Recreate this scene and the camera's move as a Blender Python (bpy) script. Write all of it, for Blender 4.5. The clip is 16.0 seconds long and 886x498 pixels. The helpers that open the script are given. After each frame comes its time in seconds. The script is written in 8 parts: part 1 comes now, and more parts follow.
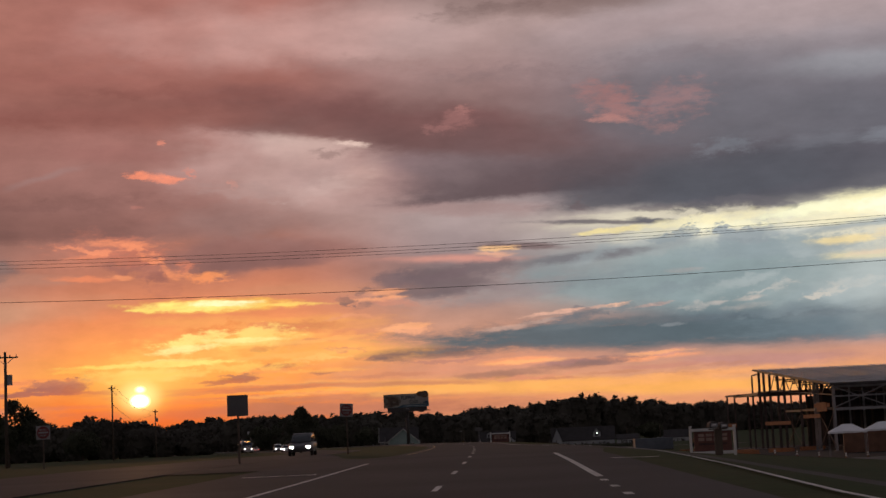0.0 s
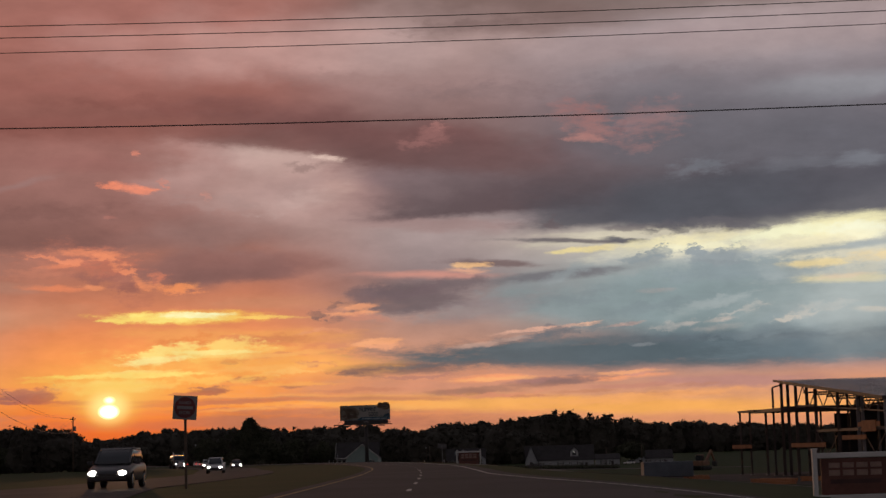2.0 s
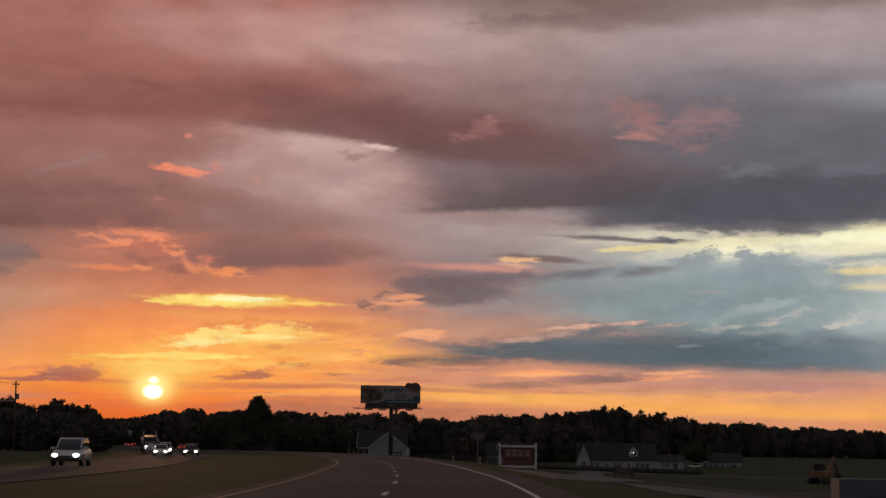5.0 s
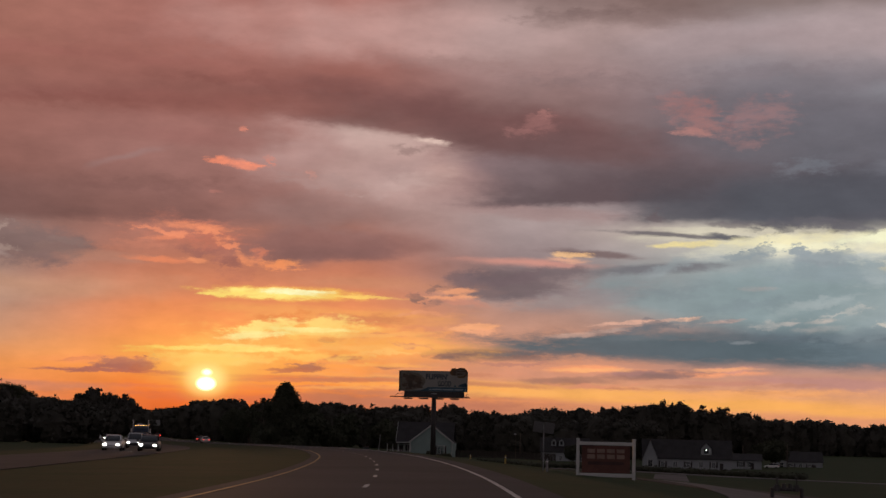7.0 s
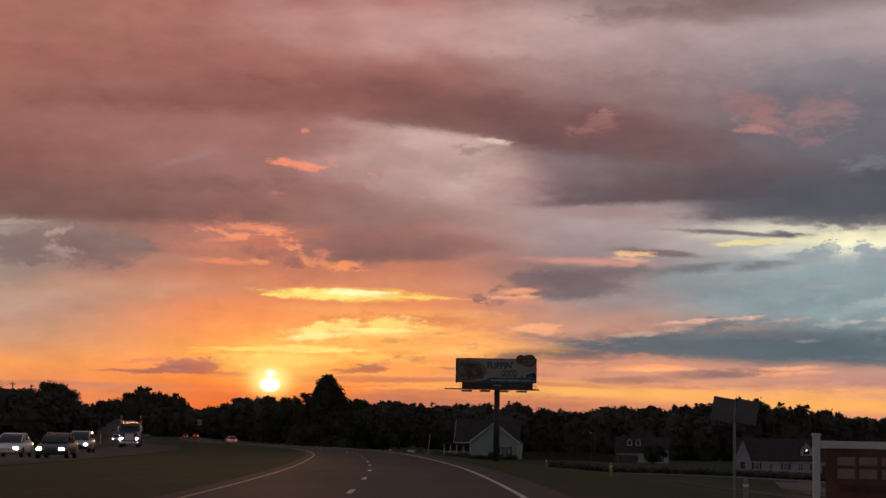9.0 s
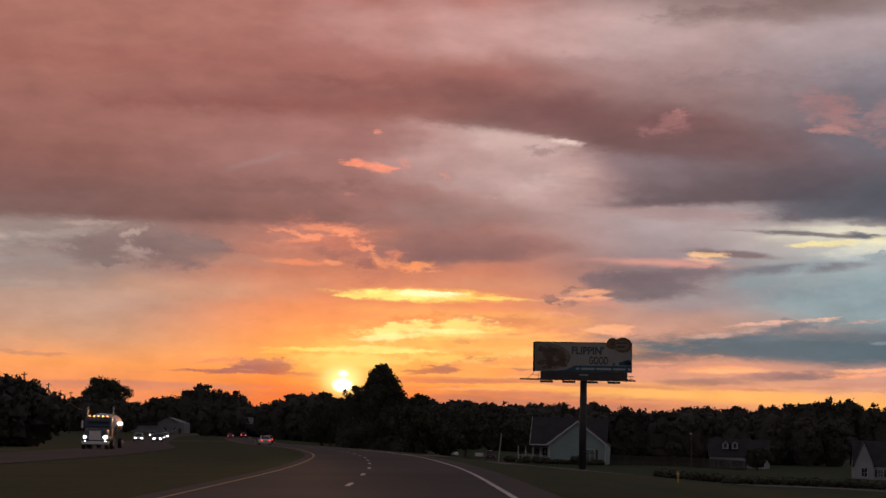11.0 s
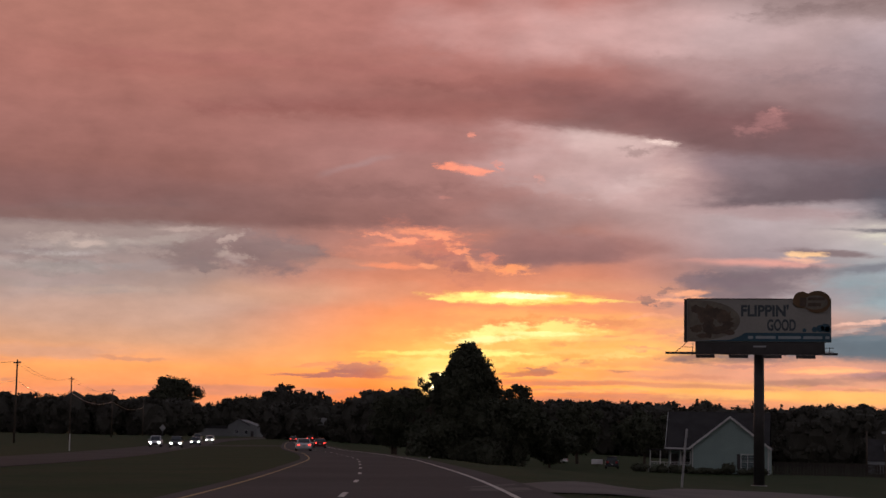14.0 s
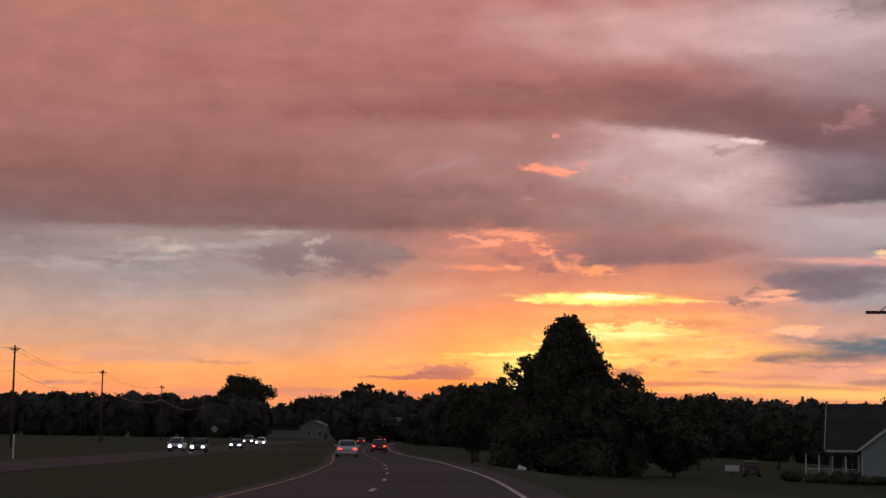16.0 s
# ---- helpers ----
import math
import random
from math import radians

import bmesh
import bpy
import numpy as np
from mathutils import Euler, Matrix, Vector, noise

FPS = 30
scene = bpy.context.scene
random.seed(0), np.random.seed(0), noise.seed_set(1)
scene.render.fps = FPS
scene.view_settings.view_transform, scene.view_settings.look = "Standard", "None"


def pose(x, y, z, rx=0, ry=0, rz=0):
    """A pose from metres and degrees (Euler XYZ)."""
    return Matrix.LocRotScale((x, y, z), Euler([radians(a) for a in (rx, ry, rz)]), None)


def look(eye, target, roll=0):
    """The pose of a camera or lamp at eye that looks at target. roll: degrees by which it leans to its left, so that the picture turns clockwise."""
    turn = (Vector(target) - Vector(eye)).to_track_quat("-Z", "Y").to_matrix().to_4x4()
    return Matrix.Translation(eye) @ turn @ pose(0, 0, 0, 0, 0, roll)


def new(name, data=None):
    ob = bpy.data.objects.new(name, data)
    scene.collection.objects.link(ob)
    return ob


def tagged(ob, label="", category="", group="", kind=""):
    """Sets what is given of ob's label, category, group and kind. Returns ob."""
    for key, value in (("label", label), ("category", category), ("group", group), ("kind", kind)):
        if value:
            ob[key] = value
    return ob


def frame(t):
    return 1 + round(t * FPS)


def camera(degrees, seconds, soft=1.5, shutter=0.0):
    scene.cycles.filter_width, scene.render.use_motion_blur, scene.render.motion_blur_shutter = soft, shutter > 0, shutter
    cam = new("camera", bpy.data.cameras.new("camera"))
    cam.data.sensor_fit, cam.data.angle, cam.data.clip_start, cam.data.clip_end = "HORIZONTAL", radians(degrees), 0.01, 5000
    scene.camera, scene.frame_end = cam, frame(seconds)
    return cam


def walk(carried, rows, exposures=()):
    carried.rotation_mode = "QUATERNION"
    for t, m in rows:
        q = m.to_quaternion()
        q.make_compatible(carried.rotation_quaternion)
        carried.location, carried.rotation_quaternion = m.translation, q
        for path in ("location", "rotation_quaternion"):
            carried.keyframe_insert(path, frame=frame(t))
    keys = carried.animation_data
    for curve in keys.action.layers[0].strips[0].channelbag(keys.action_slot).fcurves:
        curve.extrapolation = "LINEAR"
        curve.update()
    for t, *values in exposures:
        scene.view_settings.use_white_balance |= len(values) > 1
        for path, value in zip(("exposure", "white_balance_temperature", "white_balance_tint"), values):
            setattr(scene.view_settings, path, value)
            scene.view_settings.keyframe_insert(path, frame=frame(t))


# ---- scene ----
cam = camera(28.6, 16.0)
PATH = [
    (0.0, pose(0.724, -1.343, 0.703, 96.063, 2.637, 2.827)),
    (0.5, pose(0.523, 12.250, 0.637, 96.279, 2.515, 2.554)),
    (1.0, pose(0.255, 26.969, 0.701, 96.473, 2.467, 2.192)),
    (1.5, pose(0.108, 42.201, 0.751, 96.543, 2.080, 1.916)),
    (2.0, pose(-0.076, 56.201, 0.803, 96.556, 1.660, 1.824)),
    (2.5, pose(-0.274, 70.493, 0.913, 96.511, 1.209, 1.860)),
    (3.0, pose(-0.640, 84.911, 0.822, 96.512, 0.732, 1.971)),
    (5.5, pose(-2.903, 155.005, 0.625, 96.212, -1.033, 3.435)),
    (6.0, pose(-3.569, 169.443, 0.691, 96.122, -1.132, 3.886)),
    (6.5, pose(-4.309, 182.930, 0.651, 96.155, -1.244, 4.349)),
    (7.0, pose(-5.176, 196.929, 0.564, 96.112, -1.321, 4.845)),
    (7.5, pose(-6.303, 210.828, 0.550, 96.108, -1.411, 5.317)),
    (8.0, pose(-7.450, 223.854, 0.475, 96.174, -1.372, 5.761)),
    (8.5, pose(-8.794, 238.693, 0.444, 96.145, -1.247, 6.293)),
    (9.0, pose(-10.187, 252.607, 0.367, 96.069, -1.131, 6.922)),
    (11.5, pose(-19.638, 322.687, 0.183, 96.064, -1.423, 9.852)),
    (12.0, pose(-22.022, 336.201, 0.161, 96.059, -1.332, 10.402)),
    (12.5, pose(-24.205, 349.295, 0.067, 96.017, -1.273, 10.853)),
    (13.0, pose(-26.615, 362.202, 0.046, 96.032, -1.203, 11.254)),
    (13.5, pose(-29.110, 375.373, -0.052, 96.056, -1.118, 11.806)),
    (14.0, pose(-31.776, 388.541, -0.126, 96.075, -1.109, 12.470)),
    (14.5, pose(-34.637, 402.166, -0.162, 96.110, -1.009, 13.232)),
    (15.0, pose(-37.894, 416.181, -0.231, 96.206, -0.958, 14.009)),
    (15.5, pose(-41.022, 428.918, -0.267, 96.120, -0.932, 14.687)),
    (16.0, pose(-44.397, 442.350, -0.335, 96.082, -0.901, 15.320)),
]
# the clip's camera opens up a little as it turns to the sun
walk(cam, PATH, ((0.0, -0.03, 6650, 10), (0.6, -0.09, 6650, 10), (2.5, -0.17, 6680, 10), (6.0, -0.15, 6640, 10), (9.0, -0.04, 6560, 10), (12.5, 0.16, 6400, 10), (16.0, 0.27, 6200, 10)))

# ---------------------------------------------------------------- sky and sun
SUN_AZ, SUN_EL = -12.63, 1.52          # degrees to the right of +y, degrees up
world = bpy.data.worlds.new("dusk_sky")
scene.world = world
world.use_nodes = True
wt = world.node_tree
wt.nodes.clear()


def wire(a, b):
    wt.links.new(a, b)


def wmath(op, a, b=None, c=None, clamp=False):
    n = wt.nodes.new("ShaderNodeMath")
    n.operation, n.use_clamp = op, clamp
    for i, v in enumerate((a, b, c)):
        if v is None:
            continue
        if isinstance(v, (int, float)):
            n.inputs[i].default_value = v
        else:
            wire(v, n.inputs[i])
    return n.outputs[0]


def wramp(fac, stops, mode="EASE"):
    n = wt.nodes.new("ShaderNodeValToRGB")
    cr = n.color_ramp
    cr.interpolation = mode
    while len(cr.elements) < len(stops):
        cr.elements.new(0.5)
    for el, (p, c) in zip(cr.elements, stops):
        el.position, el.color = p, (*c, 1)
    wire(fac, n.inputs[0])
    return n.outputs[0]


def wmix(fac, a, b, mode="MIX"):
    n = wt.nodes.new("ShaderNodeMix")
    n.data_type, n.blend_type, n.clamp_factor = "RGBA", mode, True
    for v, s in ((fac, n.inputs[0]), (a, n.inputs[6]), (b, n.inputs[7])):
        if isinstance(v, (int, float)):
            s.default_value = v
        elif isinstance(v, tuple):
            s.default_value = (*v, 1)
        else:
            wire(v, s)
    return n.outputs[2]


def srgb(r, g, b):
    return tuple(((v / 255 + 0.055) / 1.055) ** 2.4 if v > 10 else v / 255 / 12.92 for v in (r, g, b))


tc = wt.nodes.new("ShaderNodeTexCoord")
sep = wt.nodes.new("ShaderNodeSeparateXYZ")
wire(tc.outputs["Generated"], sep.inputs[0])
az = wmath("MULTIPLY", wmath("ARCTAN2", sep.outputs[0], sep.outputs[1]), 57.29578)
el = wmath("MULTIPLY", wmath("ARCSINE", sep.outputs[2]), 57.29578)
flat = wt.nodes.new("ShaderNodeCombineXYZ")       # the sky laid out in degrees
wire(az, flat.inputs[0])
wire(el, flat.inputs[1])


def wnoise(scale, detail, rough, stretch=(1, 1), seed=0.0):
    m = wt.nodes.new("ShaderNodeMapping")
    m.inputs["Scale"].default_value = (stretch[0], stretch[1], 1)
    m.inputs["Location"].default_value = (seed, seed * 1.7, seed * 0.3)
    wire(flat.outputs[0], m.inputs["Vector"])
    n = wt.nodes.new("ShaderNodeTexNoise")
    n.inputs["Scale"].default_value, n.inputs["Detail"].default_value, n.inputs["Roughness"].default_value = scale, detail, rough
    wire(m.outputs[0], n.inputs["Vector"])
    return n


def warped(noise_node, amount):
    """The sky's degrees, pushed about by a noise."""
    sub = wt.nodes.new("ShaderNodeVectorMath")
    sub.operation = "SUBTRACT"
    wire(noise_node.outputs["Color"], sub.inputs[0])
    sub.inputs[1].default_value = (0.5, 0.5, 0.5)
    mul = wt.nodes.new("ShaderNodeVectorMath")
    mul.operation = "MULTIPLY"
    wire(sub.outputs[0], mul.inputs[0])
    mul.inputs[1].default_value = (*amount, 0)
    add = wt.nodes.new("ShaderNodeVectorMath")
    add.operation = "ADD"
    wire(flat.outputs[0], add.inputs[0])
    wire(mul.outputs[0], add.inputs[1])
    return add.outputs[0]


RAGGED = warped(wnoise(0.75, 7, 0.62, (0.8, 1.5), 3.0), (2.0, 1.0))      # woolly heaps
WISPY = warped(wnoise(0.5, 6, 0.55, (0.5, 2.2), 11.0), (2.0, 0.45))      # long streaks
SOFT = warped(wnoise(0.35, 4, 0.5, (0.6, 1.5), 23.0), (3.0, 1.1))       # broad banks
FINE = warped(wnoise(1.5, 6, 0.62, (0.8, 1.9), 31.0), (1.1, 0.36))      # small tatters


# torn edges: added to a cloud's outline
TUFTS = wmath("MULTIPLY_ADD", wnoise(2.4, 9, 0.74, (0.75, 1.35), 57.0).outputs[0], 1.5, -0.75)
STREAKS = wmath("MULTIPLY_ADD", wnoise(1.5, 9, 0.72, (0.45, 1.9), 71.0).outputs[0], 1.5, -0.75)

BLURS = wmath("MULTIPLY_ADD", wnoise(0.6, 4, 0.5, (0.6, 1.3), 93.0).outputs[0], 1.4, -0.7)
THREADS = wmath("MULTIPLY_ADD", wnoise(1.8, 8, 0.66, (0.4, 2.4), 87.0).outputs[0], 1.5, -0.75)


SLIVER = warped(wnoise(2.6, 6, 0.6, (0.7, 1.8), 47.0), (1.2, 0.22))     # thin streaks and rims
SHREDS = wmath("MULTIPLY_ADD", wnoise(3.2, 7, 0.68, (0.55, 1.8), 29.0).outputs[0], 2.8, -1.4)
FRAYS = wmath("MULTIPLY", SHREDS, 0.4)
THIN = wmath("MULTIPLY_ADD", wnoise(1.4, 6, 0.66, (0.6, 1.5), 37.0).outputs[0], 2.6, -0.4, True)      # thick and thin places within a cloud
BILLOW = warped(wnoise(1.6, 7, 0.6, (0.9, 1.2), 63.0), (1.6, 1.0))      # small rounded heaps


def cloud(sky, az0, el0, half_w, half_h, colour, strength=1.0, edge=0.5, tilt=0.0, by=None):
    """Lays one cloud or clear streak over the sky: centre, half sizes and tilt in degrees; edge: the share that fades out."""
    m = wt.nodes.new("ShaderNodeMapping")
    m.vector_type = "TEXTURE"
    m.inputs["Location"].default_value = (az0, el0, 0)
    m.inputs["Rotation"].default_value = (0, 0, radians(tilt))
    m.inputs["Scale"].default_value = (half_w, half_h, 1)
    step = wt.nodes.new("ShaderNodeVectorMath")       # keeps the layers in order
    step.operation = "MULTIPLY_ADD"
    wire(sky, step.inputs[0])
    step.inputs[1].default_value = (1e-6, 1e-6, 1e-6)
    wire(by if by is not None else WISPY, step.inputs[2])
    wire(step.outputs[0], m.inputs["Vector"])
    ln = wt.nodes.new("ShaderNodeVectorMath")
    ln.operation = "LENGTH"
    wire(m.outputs[0], ln.inputs[0])
    r = wt.nodes.new("ShaderNodeMapRange")
    r.interpolation_type = "SMOOTHSTEP"
    r.inputs["From Min"].default_value, r.inputs["From Max"].default_value = 1 + edge * 0.5, 1 - edge
    r.inputs["To Min"].default_value, r.inputs["To Max"].default_value = 0, strength
    wire(wmath("ADD", ln.outputs["Value"], TUFTS if by is RAGGED else FRAYS if by is SLIVER else SHREDS if by is BILLOW else THREADS if by is FINE else BLURS if by is SOFT else STREAKS), r.inputs["Value"])
    if by in (SLIVER, BILLOW):
        return wmix(wmath("MULTIPLY", r.outputs[0], THIN), sky, srgb(*colour))
    return wmix(r.outputs[0], sky, srgb(*colour))


def falloff(value, edge0, edge1, low=0.0, high=1.0):
    r = wt.nodes.new("ShaderNodeMapRange")
    r.interpolation_type = "SMOOTHSTEP"
    r.inputs["From Min"].default_value, r.inputs["From Max"].default_value = edge0, edge1
    r.inputs["To Min"].default_value, r.inputs["To Max"].default_value = low, high
    wire(value, r.inputs["Value"])
    return r.outputs[0]


def bank(sky, az0, el0, half_w, tall, colour, strength=1.0, edge=0.15, tilt=0.0, by=None):
    """A sheet of cloud with a crisp base at el0 that thins out upwards over tall degrees (downwards if tall is below zero)."""
    m = wt.nodes.new("ShaderNodeMapping")
    m.vector_type = "TEXTURE"
    m.inputs["Location"].default_value = (az0, el0, 0)
    m.inputs["Rotation"].default_value = (0, 0, radians(tilt))
    m.inputs["Scale"].default_value = (half_w, tall, 1)
    step = wt.nodes.new("ShaderNodeVectorMath")
    step.operation = "MULTIPLY_ADD"
    wire(sky, step.inputs[0])
    step.inputs[1].default_value = (1e-6, 1e-6, 1e-6)
    wire(by if by is not None else SLIVER, step.inputs[2])
    wire(step.outputs[0], m.inputs["Vector"])
    axes = wt.nodes.new("ShaderNodeSeparateXYZ")
    wire(m.outputs[0], axes.inputs[0])
    side = falloff(wmath("ADD", wmath("ABSOLUTE", axes.outputs[0]), wmath("MULTIPLY", STREAKS, 0.3)), 1.0, 0.45)
    rise = falloff(wmath("ADD", axes.outputs[1], wmath("MULTIPLY", SHREDS, edge * 0.45)), -edge, edge)
    fade = falloff(wmath("ADD", axes.outputs[1], wmath("MULTIPLY", BLURS, 0.5)), 1.0, 0.05, 0.0, strength)
    return wmix(wmath("MULTIPLY", wmath("MULTIPLY", side, rise), fade), sky, srgb(*colour))


# clear evening air behind the clouds
nishita = wt.nodes.new("ShaderNodeTexSky")
nishita.sky_type, nishita.sun_disc = "NISHITA", False
nishita.sun_elevation, nishita.sun_rotation = radians(SUN_EL), radians(SUN_AZ)
nishita.dust_density, nishita.air_density = 3.0, 1.5
clear = wmix(1.0, nishita.outputs[0], (0.05, 0.05, 0.05), "MULTIPLY")

# broad colour of the clouded sky, up from the horizon, in four directions
up = wt.nodes.new("ShaderNodeSeparateXYZ")
wire(WISPY, up.inputs[0])
height = wmath("DIVIDE", up.outputs[1], 16.0, clamp=True)


def tones(rows):
    return wramp(height, [(e / 16.0, srgb(*c)) for e, c in rows], "LINEAR")


far_left = tones([(0.3, (222, 138, 100)), (1.2, (240, 145, 92)), (2.0, (250, 160, 92)), (2.8, (206, 152, 118)), (3.9, (180, 148, 133)), (4.9, (160, 135, 125)),
                  (5.8, (142, 124, 120)), (6.9, (123, 97, 94)), (8.2, (136, 92, 84)), (9.9, (152, 102, 93)), (11.7, (161, 106, 95)), (13.5, (167, 112, 99))])
sunward = tones([(0.2, (205, 100, 60)), (0.8, (228, 118, 62)), (1.5, (250, 142, 66)), (2.4, (255, 160, 82)), (3.1, (252, 152, 86)), (3.9, (237, 142, 92)), (4.6, (220, 135, 98)), (5.9, (187, 121, 101)),
                 (6.8, (165, 113, 101)), (7.8, (157, 112, 105)), (9.1, (163, 116, 109)), (10.3, (161, 110, 103)), (11.5, (155, 101, 93)), (13.3, (169, 112, 103))])
middle = tones([(0.4, (205, 135, 105)), (1.1, (228, 146, 100)), (1.6, (255, 170, 88)), (2.0, (228, 146, 110)), (2.9, (214, 152, 122)), (4.0, (187, 145, 131)), (4.7, (165, 140, 136)), (5.5, (140, 121, 122)), (6.4, (168, 149, 149)),
                (7.3, (176, 157, 156)), (8.0, (139, 120, 122)), (9.0, (143, 121, 124)), (10.0, (136, 108, 106)), (11.0, (143, 113, 111)), (12.0, (163, 133, 131)), (13.3, (169, 143, 140)), (14.5, (132, 108, 104))])
right = tones([(0.5, (225, 150, 112)), (1.3, (255, 178, 105)), (1.8, (226, 158, 124)), (2.3, (180, 142, 132)), (2.8, (110, 114, 120)), (3.4, (95, 108, 118)), (4.1, (140, 158, 161)), (5.2, (148, 164, 167)),
               (6.1, (189, 194, 191)), (6.7, (219, 212, 194)), (7.3, (107, 106, 113)), (8.3, (92, 91, 100)), (9.8, (107, 105, 114)), (11.1, (122, 116, 124)), (12.2, (152, 142, 148)), (13.3, (169, 153, 156)), (14.2, (139, 122, 120))])


def between(a, b):
    r = wt.nodes.new("ShaderNodeMapRange")
    r.interpolation_type = "SMOOTHSTEP"
    r.inputs["From Min"].default_value, r.inputs["From Max"].default_value = a, b
    wire(az, r.inputs["Value"])
    return r.outputs[0]


sky = wmix(between(-21.5, -13.5), far_left, sunward)
sky = wmix(between(-8.5, -2), sky, middle)
sky = wmix(between(-2, 6), sky, right)

# clouds and streaks, broad ones first
sky = cloud(sky, -10.71, 10.77, 7.77, 0.63, (151, 102, 94), 0.6, 0.7, -3.2, SOFT)
sky = cloud(sky, -3.23, 10.18, 7.77, 0.78, (120, 82, 82), 0.8, 0.6, -8.2, SOFT)
sky = cloud(sky, 8.51, 13.16, 6.10, 1.02, (179, 160, 162), 0.8, 0.8, 1.8, SOFT)
sky = cloud(sky, 0.28, 14.26, 5.55, 0.65, (124, 100, 96), 0.7, 0.8, -1.2, SOFT)
sky = cloud(sky, 11.70, 11.32, 3.33, 0.55, (162, 164, 172), 0.6, 0.8, 0.8, SOFT)
sky = cloud(sky, 8.91, 9.67, 6.10, 1.11, (106, 105, 114), 0.8, 0.7, 0.8, SOFT)
sky = cloud(sky, -3.95, 13.34, 5.55, 1.11, (204, 174, 171), 0.6, 0.8, 1.1, SOFT)
sky = cloud(sky, -19.01, 12.02, 6.66, 0.22, (158, 101, 93), 0.6, 0.8, -0.9, SOFT)
sky = cloud(sky, -16.15, 10.69, 6.10, 0.26, (151, 97, 90), 0.7, 0.8, 1.1, SOFT)
sky = cloud(sky, -24.91, 7.72, 5.55, 0.74, (128, 89, 84), 0.7, 0.7, 1.1, SOFT)
sky = cloud(sky, -9.01, 13.27, 5.36, 1.11, (201, 155, 148), 0.6, 0.9, 1.1, SOFT)
sky = cloud(sky, -7.09, 9.65, 3.15, 0.55, (206, 171, 165), 0.75, 0.7, -4.9, SOFT)
sky = cloud(sky, -6.15, 8.58, 2.22, 0.74, (198, 165, 160), 0.6, 0.9, 1.1, SOFT)
sky = cloud(sky, -9.33, 9.03, 2.40, 0.67, (193, 155, 151), 0.5, 0.8, 11.1, SOFT)
sky = cloud(sky, -22.53, 6.88, 6.10, 0.28, (126, 93, 87), 0.8, 0.45, 1.1, WISPY)
sky = cloud(sky, -12.73, 9.47, 3.70, 0.30, (159, 108, 102), 0.6, 0.8, -1.2, SOFT)
sky = cloud(sky, -6.63, 9.02, 4.07, 0.78, (192, 152, 147), 0.85, 0.7, -15.2, SOFT)
sky = cloud(sky, -6.27, 8.37, 1.66, 0.41, (199, 164, 159), 0.6, 0.8, 23.8, SOFT)
sky = cloud(sky, -5.14, 8.63, 0.92, 0.46, (208, 171, 162), 0.6, 0.8, 18.8, FINE)
sky = cloud(sky, 6.10, 8.33, 5.55, 0.81, (96, 86, 94), 0.7, 0.6, 0.8, SOFT)
sky = cloud(sky, 8.11, 7.97, 4.81, 0.96, (88, 88, 97), 0.9, 0.5, 0.8, SOFT)
sky = cloud(sky, 6.51, 7.06, 1.48, 0.41, (92, 90, 98), 0.9, 0.4, 0.8, RAGGED)
sky = cloud(sky, 10.15, 8.88, 1.66, 0.26, (121, 123, 133), 0.6, 0.7, 3.8, FINE)
sky = cloud(sky, 12.12, 8.86, 0.92, 0.26, (132, 136, 146), 0.6, 0.7, -1.2, FINE)
sky = cloud(sky, -2.15, 7.38, 3.51, 0.26, (162, 131, 129), 0.6, 0.7, -3.2, WISPY)
sky = cloud(sky, 4.38, 6.77, 3.15, 0.24, (218, 210, 189), 0.9, 0.6, 3.8, WISPY)
sky = cloud(sky, 7.68, 6.39, 4.44, 0.33, (229, 225, 202), 0.9, 0.6, 2.8, WISPY)
sky = cloud(sky, 11.31, 6.82, 2.77, 0.35, (255, 248, 200), 0.95, 0.6, 4.8, WISPY)
sky = cloud(sky, 11.43, 5.63, 2.59, 0.63, (245, 234, 203), 0.85, 0.6, -1.2, WISPY)
sky = cloud(sky, 9.69, 6.67, 2.03, 0.22, (255, 255, 217), 0.85, 0.6, 1.8, RAGGED)
sky = cloud(sky, 6.95, 6.35, 1.66, 0.17, (255, 250, 213), 0.8, 0.6, 1.8, RAGGED)
sky = cloud(sky, 12.01, 6.60, 1.11, 0.30, (255, 255, 225), 0.9, 0.5, 1.8, RAGGED)
sky = cloud(sky, 11.10, 6.10, 2.03, 0.15, (152, 164, 171), 0.8, 0.6, 3.8, WISPY)
sky = cloud(sky, 6.46, 7.07, 0.63, 0.24, (96, 94, 102), 0.9, 0.5, -1.2, RAGGED)
sky = cloud(sky, 7.71, 7.05, 1.11, 0.22, (106, 103, 110), 0.85, 0.5, -1.2, RAGGED)
sky = cloud(sky, 8.70, 6.86, 0.37, 0.17, (112, 110, 116), 0.7, 0.6, -1.2, RAGGED)
sky = cloud(sky, 4.58, 7.10, 1.11, 0.15, (119, 110, 115), 0.7, 0.6, -1.2, RAGGED)
sky = cloud(sky, 6.15, 4.64, 7.95, 1.02, (140, 156, 160), 0.85, 0.6, -0.2, SOFT)
sky = cloud(sky, 8.37, 5.52, 3.15, 0.41, (144, 158, 164), 0.9, 0.5, 0.8, RAGGED)
sky = cloud(sky, 5.09, 5.93, 0.74, 0.22, (154, 162, 166), 0.9, 0.5, 8.8, FINE)
sky = cloud(sky, 7.39, 5.85, 0.74, 0.22, (149, 159, 165), 0.9, 0.5, -1.2, RAGGED)
sky = cloud(sky, 4.34, 5.72, 1.29, 0.22, (157, 165, 167), 0.8, 0.6, 10.8, RAGGED)
sky = cloud(sky, 11.58, 5.06, 1.48, 0.17, (255, 231, 158), 0.95, 0.6, -1.2, WISPY)
